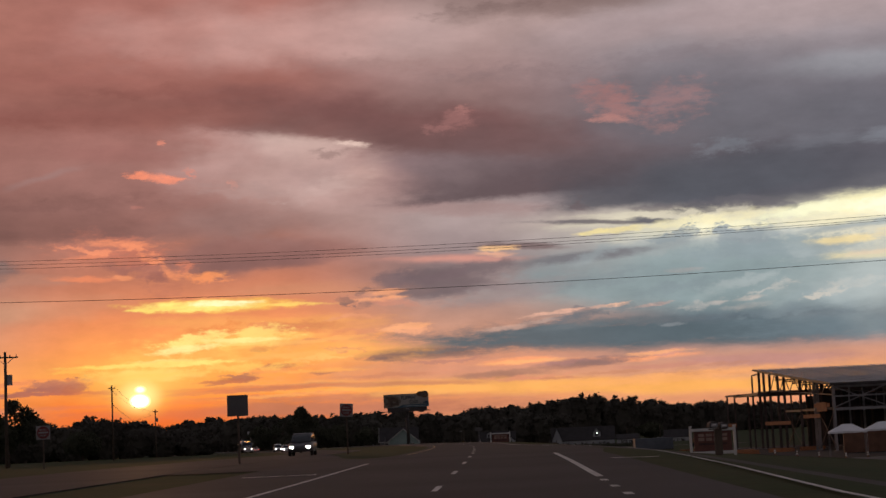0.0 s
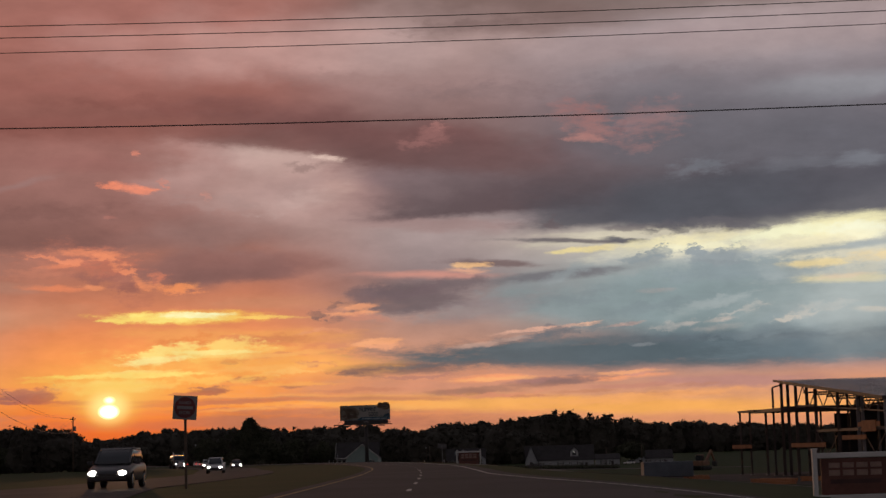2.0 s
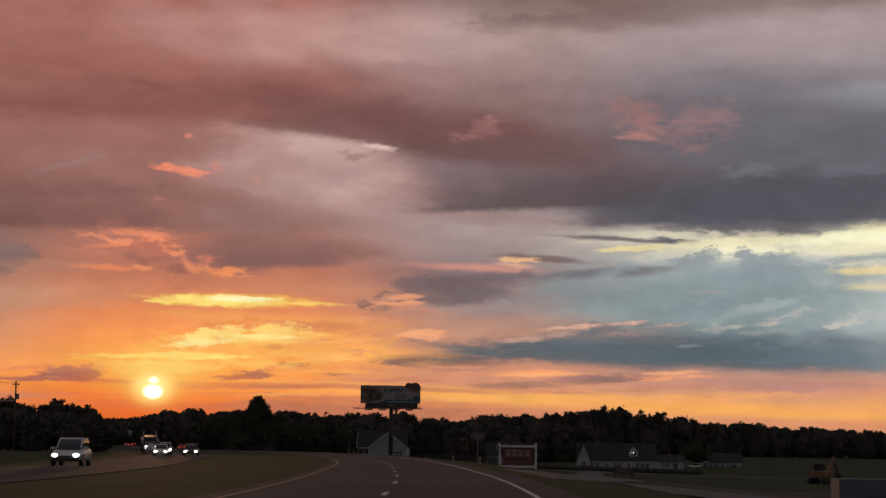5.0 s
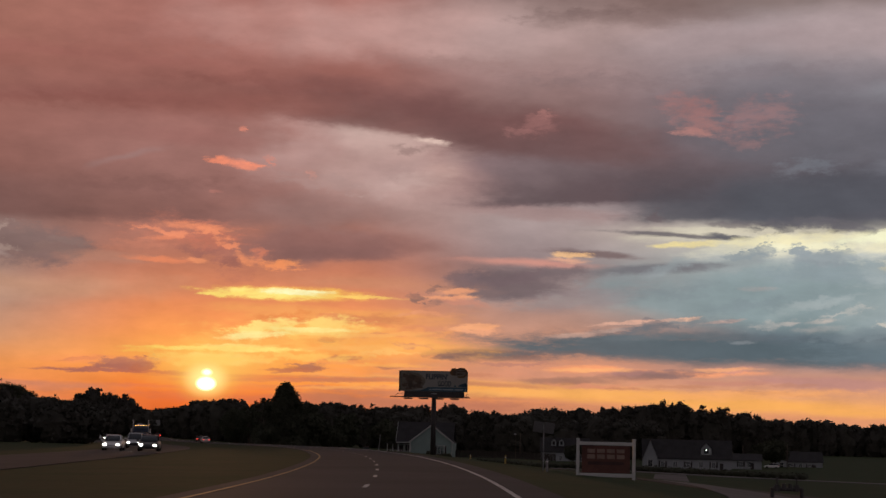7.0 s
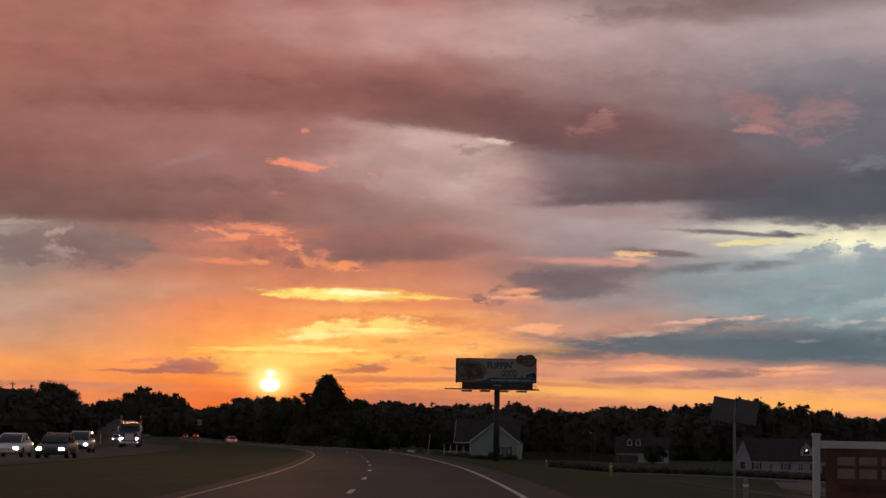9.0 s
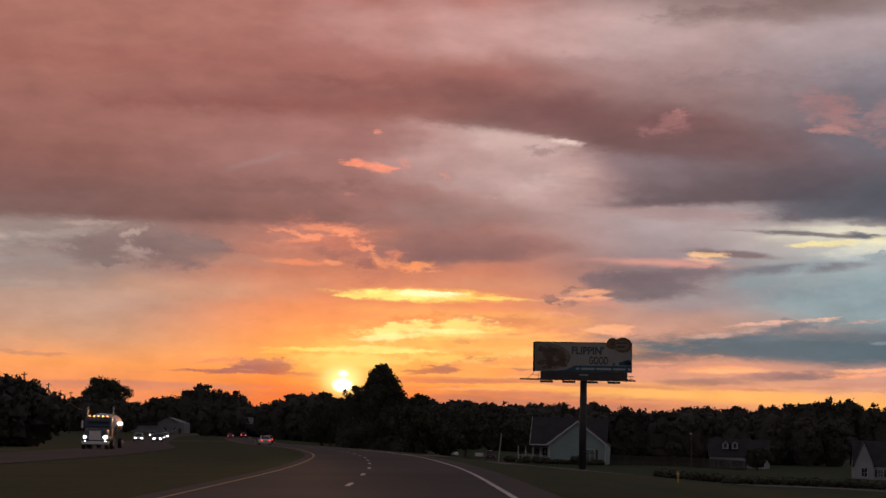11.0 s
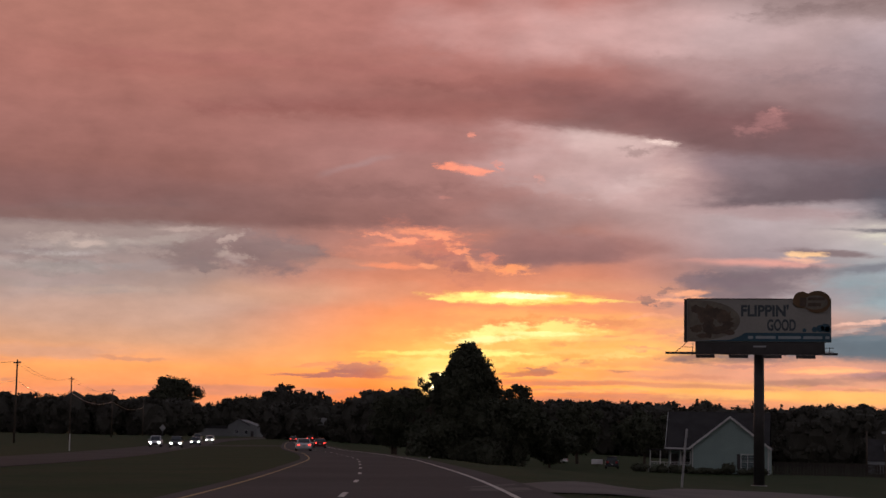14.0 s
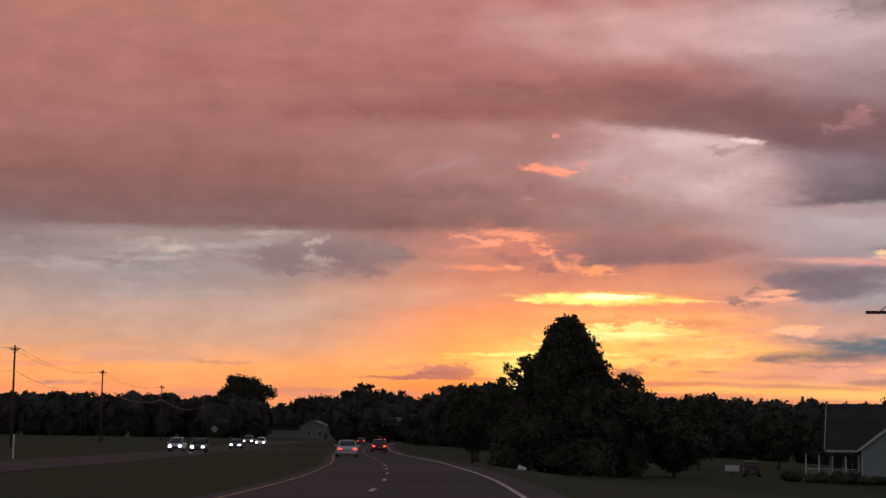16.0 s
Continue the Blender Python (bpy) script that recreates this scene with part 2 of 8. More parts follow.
sky = cloud(sky, 12.07, 4.08, 0.74, 0.11, (240, 209, 175), 0.9, 0.6, -1.2, WISPY)
sky = cloud(sky, 6.13, 4.18, 1.11, 0.18, (155, 169, 171), 0.6, 0.7, 18.8, WISPY)
sky = cloud(sky, 11.00, 3.92, 2.22, 0.46, (152, 166, 172), 0.6, 0.7, -1.2, WISPY)
sky = cloud(sky, 2.51, 6.68, 2.40, 0.09, (109, 103, 108), 0.9, 0.6, -3.2, WISPY)
sky = cloud(sky, 4.28, 6.63, 0.78, 0.09, (97, 97, 106), 0.9, 0.6, -5.2, FINE)
sky = cloud(sky, -0.12, 6.04, 1.76, 0.13, (121, 101, 101), 0.85, 0.6, -2.2, WISPY)
sky = cloud(sky, 2.29, 5.57, 2.59, 0.20, (116, 114, 120), 0.85, 0.6, 2.8, WISPY)
sky = cloud(sky, -2.19, 5.68, 2.31, 0.15, (217, 151, 136), 0.8, 0.9, -1.2, WISPY)
sky = cloud(sky, -0.88, 5.82, 0.65, 0.09, (240, 177, 145), 0.7, 0.9, -1.2, FINE)
sky = cloud(sky, -2.76, 4.97, 2.22, 0.55, (117, 101, 104), 0.92, 0.5, 1.8, WISPY)
sky = cloud(sky, -4.45, 4.63, 1.11, 0.18, (129, 106, 104), 0.8, 0.6, 18.8, FINE)
sky = cloud(sky, -0.53, 4.55, 2.03, 0.41, (152, 136, 138), 0.6, 0.7, 8.8, WISPY)
sky = cloud(sky, -4.73, 4.50, 1.02, 0.11, (255, 173, 127), 0.85, 0.6, 0.8, FINE)
sky = cloud(sky, -3.87, 3.52, 0.89, 0.07, (255, 178, 128), 0.9, 0.6, 3.8, FINE)
sky = cloud(sky, 1.59, 3.62, 1.11, 0.09, (112, 112, 118), 0.7, 0.6, 2.8, FINE)
sky = cloud(sky, -0.84, 3.31, 0.83, 0.09, (226, 170, 146), 0.8, 0.6, 6.8, FINE)
sky = cloud(sky, 4.25, 2.92, 8.88, 0.50, (90, 104, 112), 0.95, 0.45, -1.2, WISPY)
sky = cloud(sky, -3.37, 2.69, 2.22, 0.20, (118, 98, 96), 0.9, 0.5, 0.8, WISPY)
sky = cloud(sky, -4.48, 2.49, 0.74, 0.11, (135, 102, 95), 0.9, 0.5, -1.2, FINE)
sky = cloud(sky, 10.95, 2.87, 4.25, 0.48, (110, 125, 134), 0.8, 0.6, -1.2, WISPY)
sky = cloud(sky, 2.18, 1.79, 10.36, 0.74, (206, 150, 126), 0.6, 0.7, -1.2, WISPY)
sky = cloud(sky, -0.40, 2.26, 1.29, 0.13, (255, 166, 116), 0.9, 0.6, -0.2, WISPY)
sky = cloud(sky, 3.31, 2.19, 2.40, 0.11, (255, 168, 122), 0.9, 0.6, -0.2, WISPY)
sky = cloud(sky, 1.45, 2.09, 1.39, 0.15, (160, 116, 106), 0.9, 0.5, 0.8, WISPY)
sky = cloud(sky, -1.15, 1.83, 1.11, 0.11, (182, 124, 102), 0.85, 0.5, -1.2, WISPY)
sky = cloud(sky, 4.95, 1.91, 2.03, 0.11, (205, 142, 122), 0.8, 0.6, 1.8, FINE)
sky = cloud(sky, 7.68, 1.91, 2.96, 0.22, (192, 140, 132), 0.8, 0.6, -1.2, WISPY)
sky = cloud(sky, 2.17, 1.35, 11.47, 0.28, (255, 180, 96), 0.9, 0.7, -2.2, WISPY)
sky = cloud(sky, 5.67, 1.58, 1.66, 0.06, (200, 138, 110), 0.8, 0.6, -1.2, FINE)
sky = cloud(sky, 0.88, 1.64, 1.11, 0.06, (205, 135, 105), 0.8, 0.6, -1.2, FINE)
sky = cloud(sky, 4.00, 0.74, 11.10, 0.22, (226, 152, 112), 0.8, 0.7, -1.2, WISPY)
sky = cloud(sky, -10.73, 2.68, 4.81, 1.11, (255, 172, 88), 0.5, 1, 0.0, SOFT)
sky = cloud(sky, -12.37, 2.11, 2.77, 0.74, (255, 196, 84), 0.6, 1, 0.0, SOFT)
sky = cloud(sky, -8.70, 6.07, 3.15, 0.59, (150, 107, 101), 0.9, 0.5, 1.8, SOFT)
sky = cloud(sky, -7.05, 4.94, 2.96, 0.26, (206, 141, 110), 0.6, 0.8, -1.2, WISPY)
sky = cloud(sky, -8.54, 3.85, 4.07, 0.30, (245, 171, 97), 0.6, 0.7, -1.2, WISPY)
sky = cloud(sky, -7.43, 3.65, 1.48, 0.13, (214, 138, 93), 0.8, 0.6, 1.8, FINE)
sky = cloud(sky, -8.72, 3.41, 1.85, 0.26, (255, 196, 98), 0.6, 0.9, -1.2, RAGGED)
sky = cloud(sky, -5.96, 2.89, 2.96, 0.41, (255, 180, 95), 0.7, 0.7, -1.2, WISPY)
sky = cloud(sky, -11.91, 2.32, 1.29, 0.17, (255, 228, 132), 0.9, 0.6, -1.2, FINE)
sky = cloud(sky, -8.73, 3.03, 0.33, 0.07, (214, 140, 92), 0.85, 0.5, 3.8, FINE)
sky = cloud(sky, -10.74, 1.75, 4.44, 0.09, (214, 130, 82), 0.8, 0.6, -0.2, WISPY)
sky = cloud(sky, -9.43, 2.04, 0.55, 0.11, (176, 112, 82), 0.9, 0.5, -1.2, FINE)
sky = cloud(sky, -10.19, 1.97, 0.74, 0.07, (190, 118, 82), 0.9, 0.5, 0.8, FINE)
sky = cloud(sky, -6.80, 2.20, 0.52, 0.09, (190, 124, 94), 0.9, 0.5, -1.2, FINE)
sky = cloud(sky, -8.27, 2.41, 0.67, 0.07, (214, 136, 88), 0.85, 0.5, 1.8, FINE)
sky = cloud(sky, -4.87, 1.72, 4.25, 0.09, (204, 134, 100), 0.8, 0.6, -1.2, WISPY)
sky = cloud(sky, -5.98, 1.56, 4.62, 0.09, (255, 170, 90), 0.7, 0.6, -1.2, WISPY)
sky = cloud(sky, -7.46, 0.98, 8.51, 0.26, (192, 120, 94), 0.85, 0.6, -1.2, WISPY)
sky = cloud(sky, -5.98, 1.32, 3.70, 0.13, (190, 122, 98), 0.7, 0.7, -1.2, WISPY)
sky = cloud(sky, -16.09, 1.84, 1.94, 0.09, (176, 108, 92), 0.95, 0.4, 0.0, FINE)
sky = cloud(sky, -15.01, 2.02, 0.78, 0.20, (164, 102, 90), 0.95, 0.4, 0.0, RAGGED)
sky = cloud(sky, -14.89, 2.17, 0.30, 0.13, (162, 102, 92), 0.95, 0.4, 0.0, RAGGED)
sky = cloud(sky, -15.64, 1.96, 0.55, 0.11, (166, 104, 92), 0.9, 0.5, 0.0, RAGGED)
sky = cloud(sky, -13.91, 1.81, 0.92, 0.07, (190, 112, 88), 0.8, 0.6, 0.0, FINE)
sky = cloud(sky, -8.54, 3.78, 0.74, 0.09, (226, 141, 97), 0.7, 0.6, 2.0, RAGGED)
sky = cloud(sky, -7.03, 3.18, 1.11, 0.09, (214, 138, 100), 0.7, 0.6, 2.0, RAGGED)
sky = cloud(sky, -5.56, 3.96, 0.92, 0.09, (232, 157, 118), 0.7, 0.6, 0.0, RAGGED)
sky = cloud(sky, -5.91, 2.91, 0.74, 0.07, (206, 134, 104), 0.7, 0.6, 0.0, RAGGED)
sky = cloud(sky, -6.64, 2.67, 1.11, 0.07, (255, 196, 116), 0.7, 0.6, 0.0, RAGGED)
sky = cloud(sky, -12.34, 1.38, 3.70, 0.07, (232, 128, 84), 0.6, 0.7, 0.0, FINE)
sky = cloud(sky, -8.47, 1.48, 2.96, 0.07, (214, 132, 96), 0.7, 0.6, 0.0, FINE)
sky = cloud(sky, -4.58, 1.98, 1.66, 0.09, (206, 136, 106), 0.7, 0.6, 0.0, FINE)
sky = cloud(sky, -2.55, 2.36, 1.29, 0.07, (190, 132, 116), 0.7, 0.6, 2.0, RAGGED)
sky = cloud(sky, -7.60, 3.69, 0.83, 0.11, (228, 140, 93), 0.8, 0.5, 0.0, RAGGED)
sky = cloud(sky, -8.70, 3.07, 0.30, 0.06, (214, 130, 84), 0.8, 0.5, 0.0, FINE)
sky = cloud(sky, -7.40, 3.21, 2.22, 0.09, (255, 190, 110), 0.7, 0.6, 3.0, FINE)
sky = cloud(sky, -8.13, 2.45, 0.55, 0.07, (196, 122, 90), 0.8, 0.5, 0.0, FINE)
sky = cloud(sky, -7.01, 2.26, 1.66, 0.07, (255, 176, 96), 0.7, 0.6, 0.0, FINE)
sky = cloud(sky, -9.23, 2.07, 0.52, 0.09, (176, 108, 86), 0.9, 0.5, 0.0, FINE)
sky = cloud(sky, -9.97, 1.96, 0.81, 0.06, (190, 112, 84), 0.8, 0.6, 2.0, FINE)
sky = cloud(sky, -9.96, 1.70, 4.07, 0.07, (226, 128, 80), 0.7, 0.6, 1.0, FINE)
sky = cloud(sky, -4.27, 5.02, 0.74, 0.30, (127, 104, 106), 0.8, 0.6, 15.0, RAGGED)
sky = cloud(sky, -2.60, 5.24, 1.48, 0.26, (118, 100, 104), 0.85, 0.5, 3.0, RAGGED)
sky = cloud(sky, -1.11, 5.39, 0.92, 0.22, (122, 107, 110), 0.8, 0.6, 10.0, RAGGED)
sky = cloud(sky, -3.71, 4.71, 0.92, 0.17, (131, 110, 110), 0.8, 0.6, 0.0, RAGGED)
sky = cloud(sky, -4.45, 4.36, 0.92, 0.15, (215, 144, 121), 0.6, 0.6, -10.0, RAGGED)
sky = cloud(sky, -4.05, 3.44, 0.74, 0.09, (252, 176, 134), 0.8, 0.6, 3.0, RAGGED)
sky = cloud(sky, 1.49, 3.81, 1.11, 0.07, (127, 121, 125), 0.7, 0.6, 3.0, RAGGED)
sky = cloud(sky, 2.78, 3.38, 4.07, 0.13, (104, 112, 118), 0.6, 0.7, 1.0, RAGGED)
sky = cloud(sky, -1.44, 2.75, 2.59, 0.09, (112, 106, 108), 0.7, 0.6, 0.0, RAGGED)
sky = cloud(sky, 1.51, 2.11, 1.11, 0.09, (176, 128, 120), 0.8, 0.5, 2.0, RAGGED)
sky = cloud(sky, -0.13, 1.67, 1.66, 0.09, (228, 150, 118), 0.7, 0.6, 0.0, RAGGED)
sky = cloud(sky, 4.24, 2.31, 1.29, 0.09, (214, 150, 136), 0.7, 0.6, 2.0, RAGGED)
sky = cloud(sky, 2.58, 5.66, 1.11, 0.18, (156, 166, 170), 0.6, 0.7, 12.0, RAGGED)
sky = cloud(sky, 7.27, 5.98, 0.74, 0.18, (159, 168, 172), 0.7, 0.6, 0.0, RAGGED)
sky = cloud(sky, 6.92, 4.44, 1.11, 0.15, (162, 174, 176), 0.6, 0.7, 8.0, RAGGED)
sky = cloud(sky, -25.16, 4.98, 3.15, 0.83, (163, 142, 136), 0.8, 0.7, 1.1, SOFT)
sky = cloud(sky, -24.30, 5.89, 2.40, 0.20, (166, 149, 142), 0.7, 0.8, 3.1, WISPY)
sky = cloud(sky, -21.02, 5.59, 1.11, 0.48, (128, 106, 102), 0.75, 0.6, 1.1, RAGGED)
sky = cloud(sky, -18.07, 5.77, 1.85, 0.67, (133, 107, 104), 0.85, 0.5, 1.1, RAGGED)
sky = cloud(sky, -20.12, 6.08, 1.11, 0.26, (126, 105, 102), 0.8, 0.5, 1.1, RAGGED)
sky = cloud(sky, -19.51, 5.62, 0.55, 0.13, (169, 144, 137), 0.7, 0.8, -23.9, FINE)
sky = cloud(sky, -19.83, 5.76, 0.41, 0.15, (174, 150, 140), 0.7, 0.8, 11.1, RAGGED)
sky = cloud(sky, -21.77, 6.06, 2.22, 0.11, (164, 147, 139), 0.6, 0.9, 2.1, FINE)
sky = cloud(sky, -25.87, 5.13, 2.03, 0.18, (167, 152, 146), 0.7, 0.7, -1.9, WISPY)
sky = cloud(sky, -22.47, 5.26, 1.11, 0.18, (153, 136, 132), 0.6, 0.8, 6.1, RAGGED)
sky = cloud(sky, -17.48, 4.49, 3.70, 0.48, (203, 154, 126), 0.6, 0.8, 1.1, SOFT)
sky = cloud(sky, -22.42, 3.98, 4.81, 0.44, (198, 156, 134), 0.6, 0.8, 1.1, SOFT)
sky = cloud(sky, -23.13, 5.93, 0.92, 0.15, (169, 152, 144), 0.7, 0.7, 1.1, RAGGED)
sky = cloud(sky, -21.77, 6.13, 0.74, 0.17, (167, 149, 141), 0.65, 0.8, 6.1, RAGGED)
sky = cloud(sky, -25.00, 5.60, 1.29, 0.11, (175, 161, 156), 0.7, 0.6, 1.1, WISPY)
sky = cloud(sky, -21.03, 6.01, 0.48, 0.17, (131, 108, 104), 0.8, 0.5, 1.1, RAGGED)
sky = cloud(sky, -19.01, 6.00, 0.81, 0.18, (128, 105, 102), 0.8, 0.5, 1.1, RAGGED)
sky = cloud(sky, -20.37, 5.55, 0.74, 0.11, (134, 111, 108), 0.8, 0.5, 1.1, RAGGED)
sky = cloud(sky, -17.52, 5.97, 1.11, 0.13, (145, 118, 112), 0.7, 0.6, 1.1, RAGGED)
sky = cloud(sky, -24.45, 5.19, 1.66, 0.13, (152, 139, 135), 0.7, 0.6, 4.1, RAGGED)
sky = cloud(sky, -25.89, 5.58, 1.11, 0.15, (140, 123, 122), 0.7, 0.6, 6.1, WISPY)
sky = cloud(sky, -23.88, 4.44, 1.85, 0.13, (152, 135, 129), 0.7, 0.6, 1.1, WISPY)
sky = cloud(sky, -16.02, 5.46, 1.66, 0.18, (192, 136, 116), 0.7, 0.6, 1.1, WISPY)
sky = cloud(sky, -25.23, 2.40, 2.59, 0.24, (206, 152, 124), 0.7, 0.6, 1.1, WISPY)
sky = cloud(sky, -22.72, 2.25, 1.48, 0.07, (204, 140, 106), 0.8, 0.6, -1.9, FINE)
sky = cloud(sky, -16.67, 2.19, 0.74, 0.06, (205, 125, 85), 0.8, 0.5, 4.1, FINE)
sky = cloud(sky, -19.96, 1.25, 6.10, 0.15, (214, 136, 104), 0.75, 0.6, 1.1, WISPY)

# crisp-based banks, lit rims and tatters
sky = cloud(sky, -7.55, 8.76, 3.54, 1.77, (196, 164, 158), 0.55, 0.8, -6.6, SOFT)
sky = cloud(sky, 0.51, 8.90, 6.15, 1.02, (112, 96, 100), 0.6, 0.8, 1.4, SOFT)
sky = cloud(sky, 6.92, 10.69, 4.10, 2.05, (112, 108, 116), 0.5, 0.8, 1.4, SOFT)
sky = bank(sky, -6.45, 9.79, 5.59, 2.05, (118, 80, 77), 0.75, 0.1, -6.6)
sky = bank(sky, -12.85, 10.27, 6.15, 1.68, (142, 88, 80), 0.5, 0.14, 0.4)
sky = bank(sky, -1.92, 9.15, 4.84, 2.05, (112, 84, 84), 0.7, 0.14, -3.6)
sky = bank(sky, 1.40, 13.48, 4.47, 1.40, (126, 104, 101), 0.6, 0.25, 1.4, RAGGED)
sky = cloud(sky, 4.18, 12.82, 4.28, 0.52, (166, 146, 148), 0.5, 0.8, 3.4, SOFT)
sky = cloud(sky, -1.80, 13.12, 2.79, 0.41, (176, 148, 146), 0.4, 0.8, -2.6, SOFT)
sky = bank(sky, -7.02, 9.92, 2.05, -1.12, (214, 184, 176), 0.6, 0.12, -6.6)
sky = cloud(sky, -5.41, 9.63, 0.52, 0.11, (236, 206, 194), 0.8, 0.7, -10.6, SLIVER)
sky = cloud(sky, -6.16, 9.42, 0.67, 0.17, (150, 122, 118), 0.6, 0.7, 1.4, BILLOW)
sky = bank(sky, -16.75, 6.70, 6.15, 2.05, (122, 86, 81), 0.7, 0.08, 1.4)
sky = bank(sky, -11.61, 6.77, 4.28, 1.49, (140, 100, 95), 0.45, 0.12, 1.4)
sky = cloud(sky, -8.63, 7.14, 2.79, 0.56, (152, 122, 118), 0.5, 0.8, 1.4, SOFT)
sky = bank(sky, -0.21, 7.67, 4.84, 1.77, (96, 80, 84), 0.9, 0.07, 2.4)
sky = bank(sky, 4.21, 7.22, 4.01, 1.86, (84, 84, 92), 0.85, 0.08, 3.4)
sky = bank(sky, 7.27, 7.29, 3.73, 2.05, (88, 90, 99), 0.8, 0.08, 5.4)
sky = cloud(sky, 6.92, 8.88, 1.12, 0.26, (126, 130, 140), 0.6, 0.8, 9.4, BILLOW)
sky = cloud(sky, 2.01, 7.34, 0.41, 0.22, (104, 92, 96), 0.7, 0.6, 1.4, BILLOW)
sky = cloud(sky, 6.20, 7.03, 1.12, 0.19, (100, 98, 104), 0.8, 0.5, 5.4, BILLOW)
sky = cloud(sky, 3.05, 10.92, 0.86, 0.37, (164, 122, 121), 0.7, 1.0, -16.6, BILLOW)
sky = cloud(sky, 3.65, 10.33, 0.97, 0.34, (170, 124, 121), 0.7, 1.0, -10.6, BILLOW)
sky = cloud(sky, 3.19, 10.04, 0.63, 0.15, (190, 136, 130), 0.8, 0.6, -4.6, SLIVER)
sky = cloud(sky, 4.47, 9.91, 0.82, 0.26, (158, 120, 120), 0.7, 1.0, -8.6, BILLOW)
sky = cloud(sky, 5.20, 10.63, 0.89, 0.45, (156, 122, 124), 0.7, 1.0, 9.4, BILLOW)
sky = cloud(sky, 6.02, 10.71, 0.56, 0.37, (146, 122, 126), 0.7, 1.0, 1.4, BILLOW)
sky = cloud(sky, 4.97, 9.59, 0.41, 0.17, (148, 118, 120), 0.6, 0.7, 1.4, BILLOW)
sky = cloud(sky, 4.42, 10.33, 0.22, 0.19, (118, 98, 104), 0.7, 0.7, 41.4, BILLOW)
sky = cloud(sky, -1.94, 10.35, 0.52, 0.30, (158, 112, 109), 0.7, 0.7, 16.4, BILLOW)
sky = cloud(sky, -1.72, 10.58, 0.26, 0.17, (176, 124, 119), 0.7, 0.7, 1.4, BILLOW)
sky = cloud(sky, -2.46, 9.98, 0.45, 0.17, (156, 110, 107), 0.6, 0.7, -8.6, BILLOW)
sky = cloud(sky, -12.43, 8.79, 0.48, 0.11, (250, 146, 114), 0.95, 0.5, -4.6, SLIVER)
sky = cloud(sky, -11.64, 8.64, 0.43, 0.15, (250, 148, 117), 0.95, 0.5, -6.6, SLIVER)
sky = cloud(sky, -10.80, 8.84, 0.11, 0.17, (228, 140, 120), 0.8, 0.7, 1.4, SLIVER)
sky = cloud(sky, -9.41, 8.44, 0.09, 0.17, (214, 148, 134), 0.7, 0.8, 1.4, SLIVER)
sky = cloud(sky, -11.64, 9.84, 0.15, 0.09, (232, 144, 122), 0.85, 0.7, 1.4, SLIVER)
sky = cloud(sky, -12.54, 7.77, 0.26, 0.06, (196, 128, 116), 0.6, 0.8, 1.4, SLIVER)
sky = cloud(sky, -13.45, 6.42, 1.77, 0.48, (214, 128, 104), 0.5, 0.9, -2.6, BILLOW)
sky = cloud(sky, -13.18, 6.60, 1.23, 0.13, (246, 150, 110), 0.85, 0.6, -3.6, SLIVER)
sky = cloud(sky, -13.99, 6.23, 0.86, 0.09, (236, 142, 106), 0.8, 0.6, 5.4, SLIVER)
sky = cloud(sky, -14.33, 5.48, 1.15, 0.11, (240, 142, 102), 0.85, 0.6, -1.6, SLIVER)
sky = cloud(sky, -13.14, 5.49, 0.45, 0.09, (248, 156, 112), 0.8, 0.6, -2.6, SLIVER)
sky = cloud(sky, -10.17, 5.51, 0.48, 0.15, (254, 160, 104), 0.85, 0.6, 9.4, SLIVER)
sky = cloud(sky, -12.31, 5.70, 0.60, 0.34, (172, 110, 98), 0.75, 0.6, -18.6, BILLOW)
sky = cloud(sky, -11.74, 5.09, 0.67, 0.19, (190, 118, 96), 0.6, 0.7, 1.4, BILLOW)
sky = bank(sky, -8.59, 5.64, 2.79, 0.97, (136, 98, 94), 0.8, 0.1, 2.4)
sky = cloud(sky, -10.05, 4.50, 2.79, 0.24, (255, 196, 92), 0.9, 0.5, -0.6, SLIVER)
sky = cloud(sky, -10.60, 4.50, 2.09, 0.19, (255, 232, 130), 1, 0.4, -0.6, SLIVER)
sky = cloud(sky, -9.86, 4.56, 1.15, 0.11, (255, 252, 196), 1, 0.5, -0.6, SLIVER)
sky = cloud(sky, -7.81, 4.47, 1.60, 0.07, (255, 210, 112), 0.95, 0.5, -1.6, SLIVER)
sky = cloud(sky, -12.08, 4.43, 0.93, 0.06, (255, 226, 120), 0.95, 0.5, 2.4, SLIVER)
sky = cloud(sky, -5.83, 4.50, 0.45, 0.19, (140, 108, 102), 0.9, 0.4, 5.4, BILLOW)
sky = cloud(sky, -5.13, 4.87, 0.30, 0.13, (146, 112, 104), 0.85, 0.5, 1.4, BILLOW)
sky = cloud(sky, -10.02, 3.75, 1.12, 0.17, (226, 128, 76), 0.7, 0.6, 1.4, BILLOW)
sky = cloud(sky, -10.38, 3.28, 1.34, 0.24, (255, 212, 112), 0.8, 0.6, 1.4, BILLOW)
sky = cloud(sky, -11.21, 3.37, 0.45, 0.26, (255, 226, 132), 0.9, 0.5, 21.4, BILLOW)
sky = cloud(sky, -8.81, 3.55, 0.67, 0.24, (255, 206, 116), 0.85, 0.5, -4.6, BILLOW)
sky = cloud(sky, -9.26, 3.24, 1.30, 0.09, (255, 226, 140), 0.8, 0.6, -0.6, SLIVER)
sky = cloud(sky, -7.59, 3.36, 1.30, 0.09, (255, 190, 104), 0.7, 0.6, 3.4, SLIVER)
sky = cloud(sky, -8.61, 3.05, 0.37, 0.07, (222, 128, 80), 0.85, 0.5, 3.4, SLIVER)
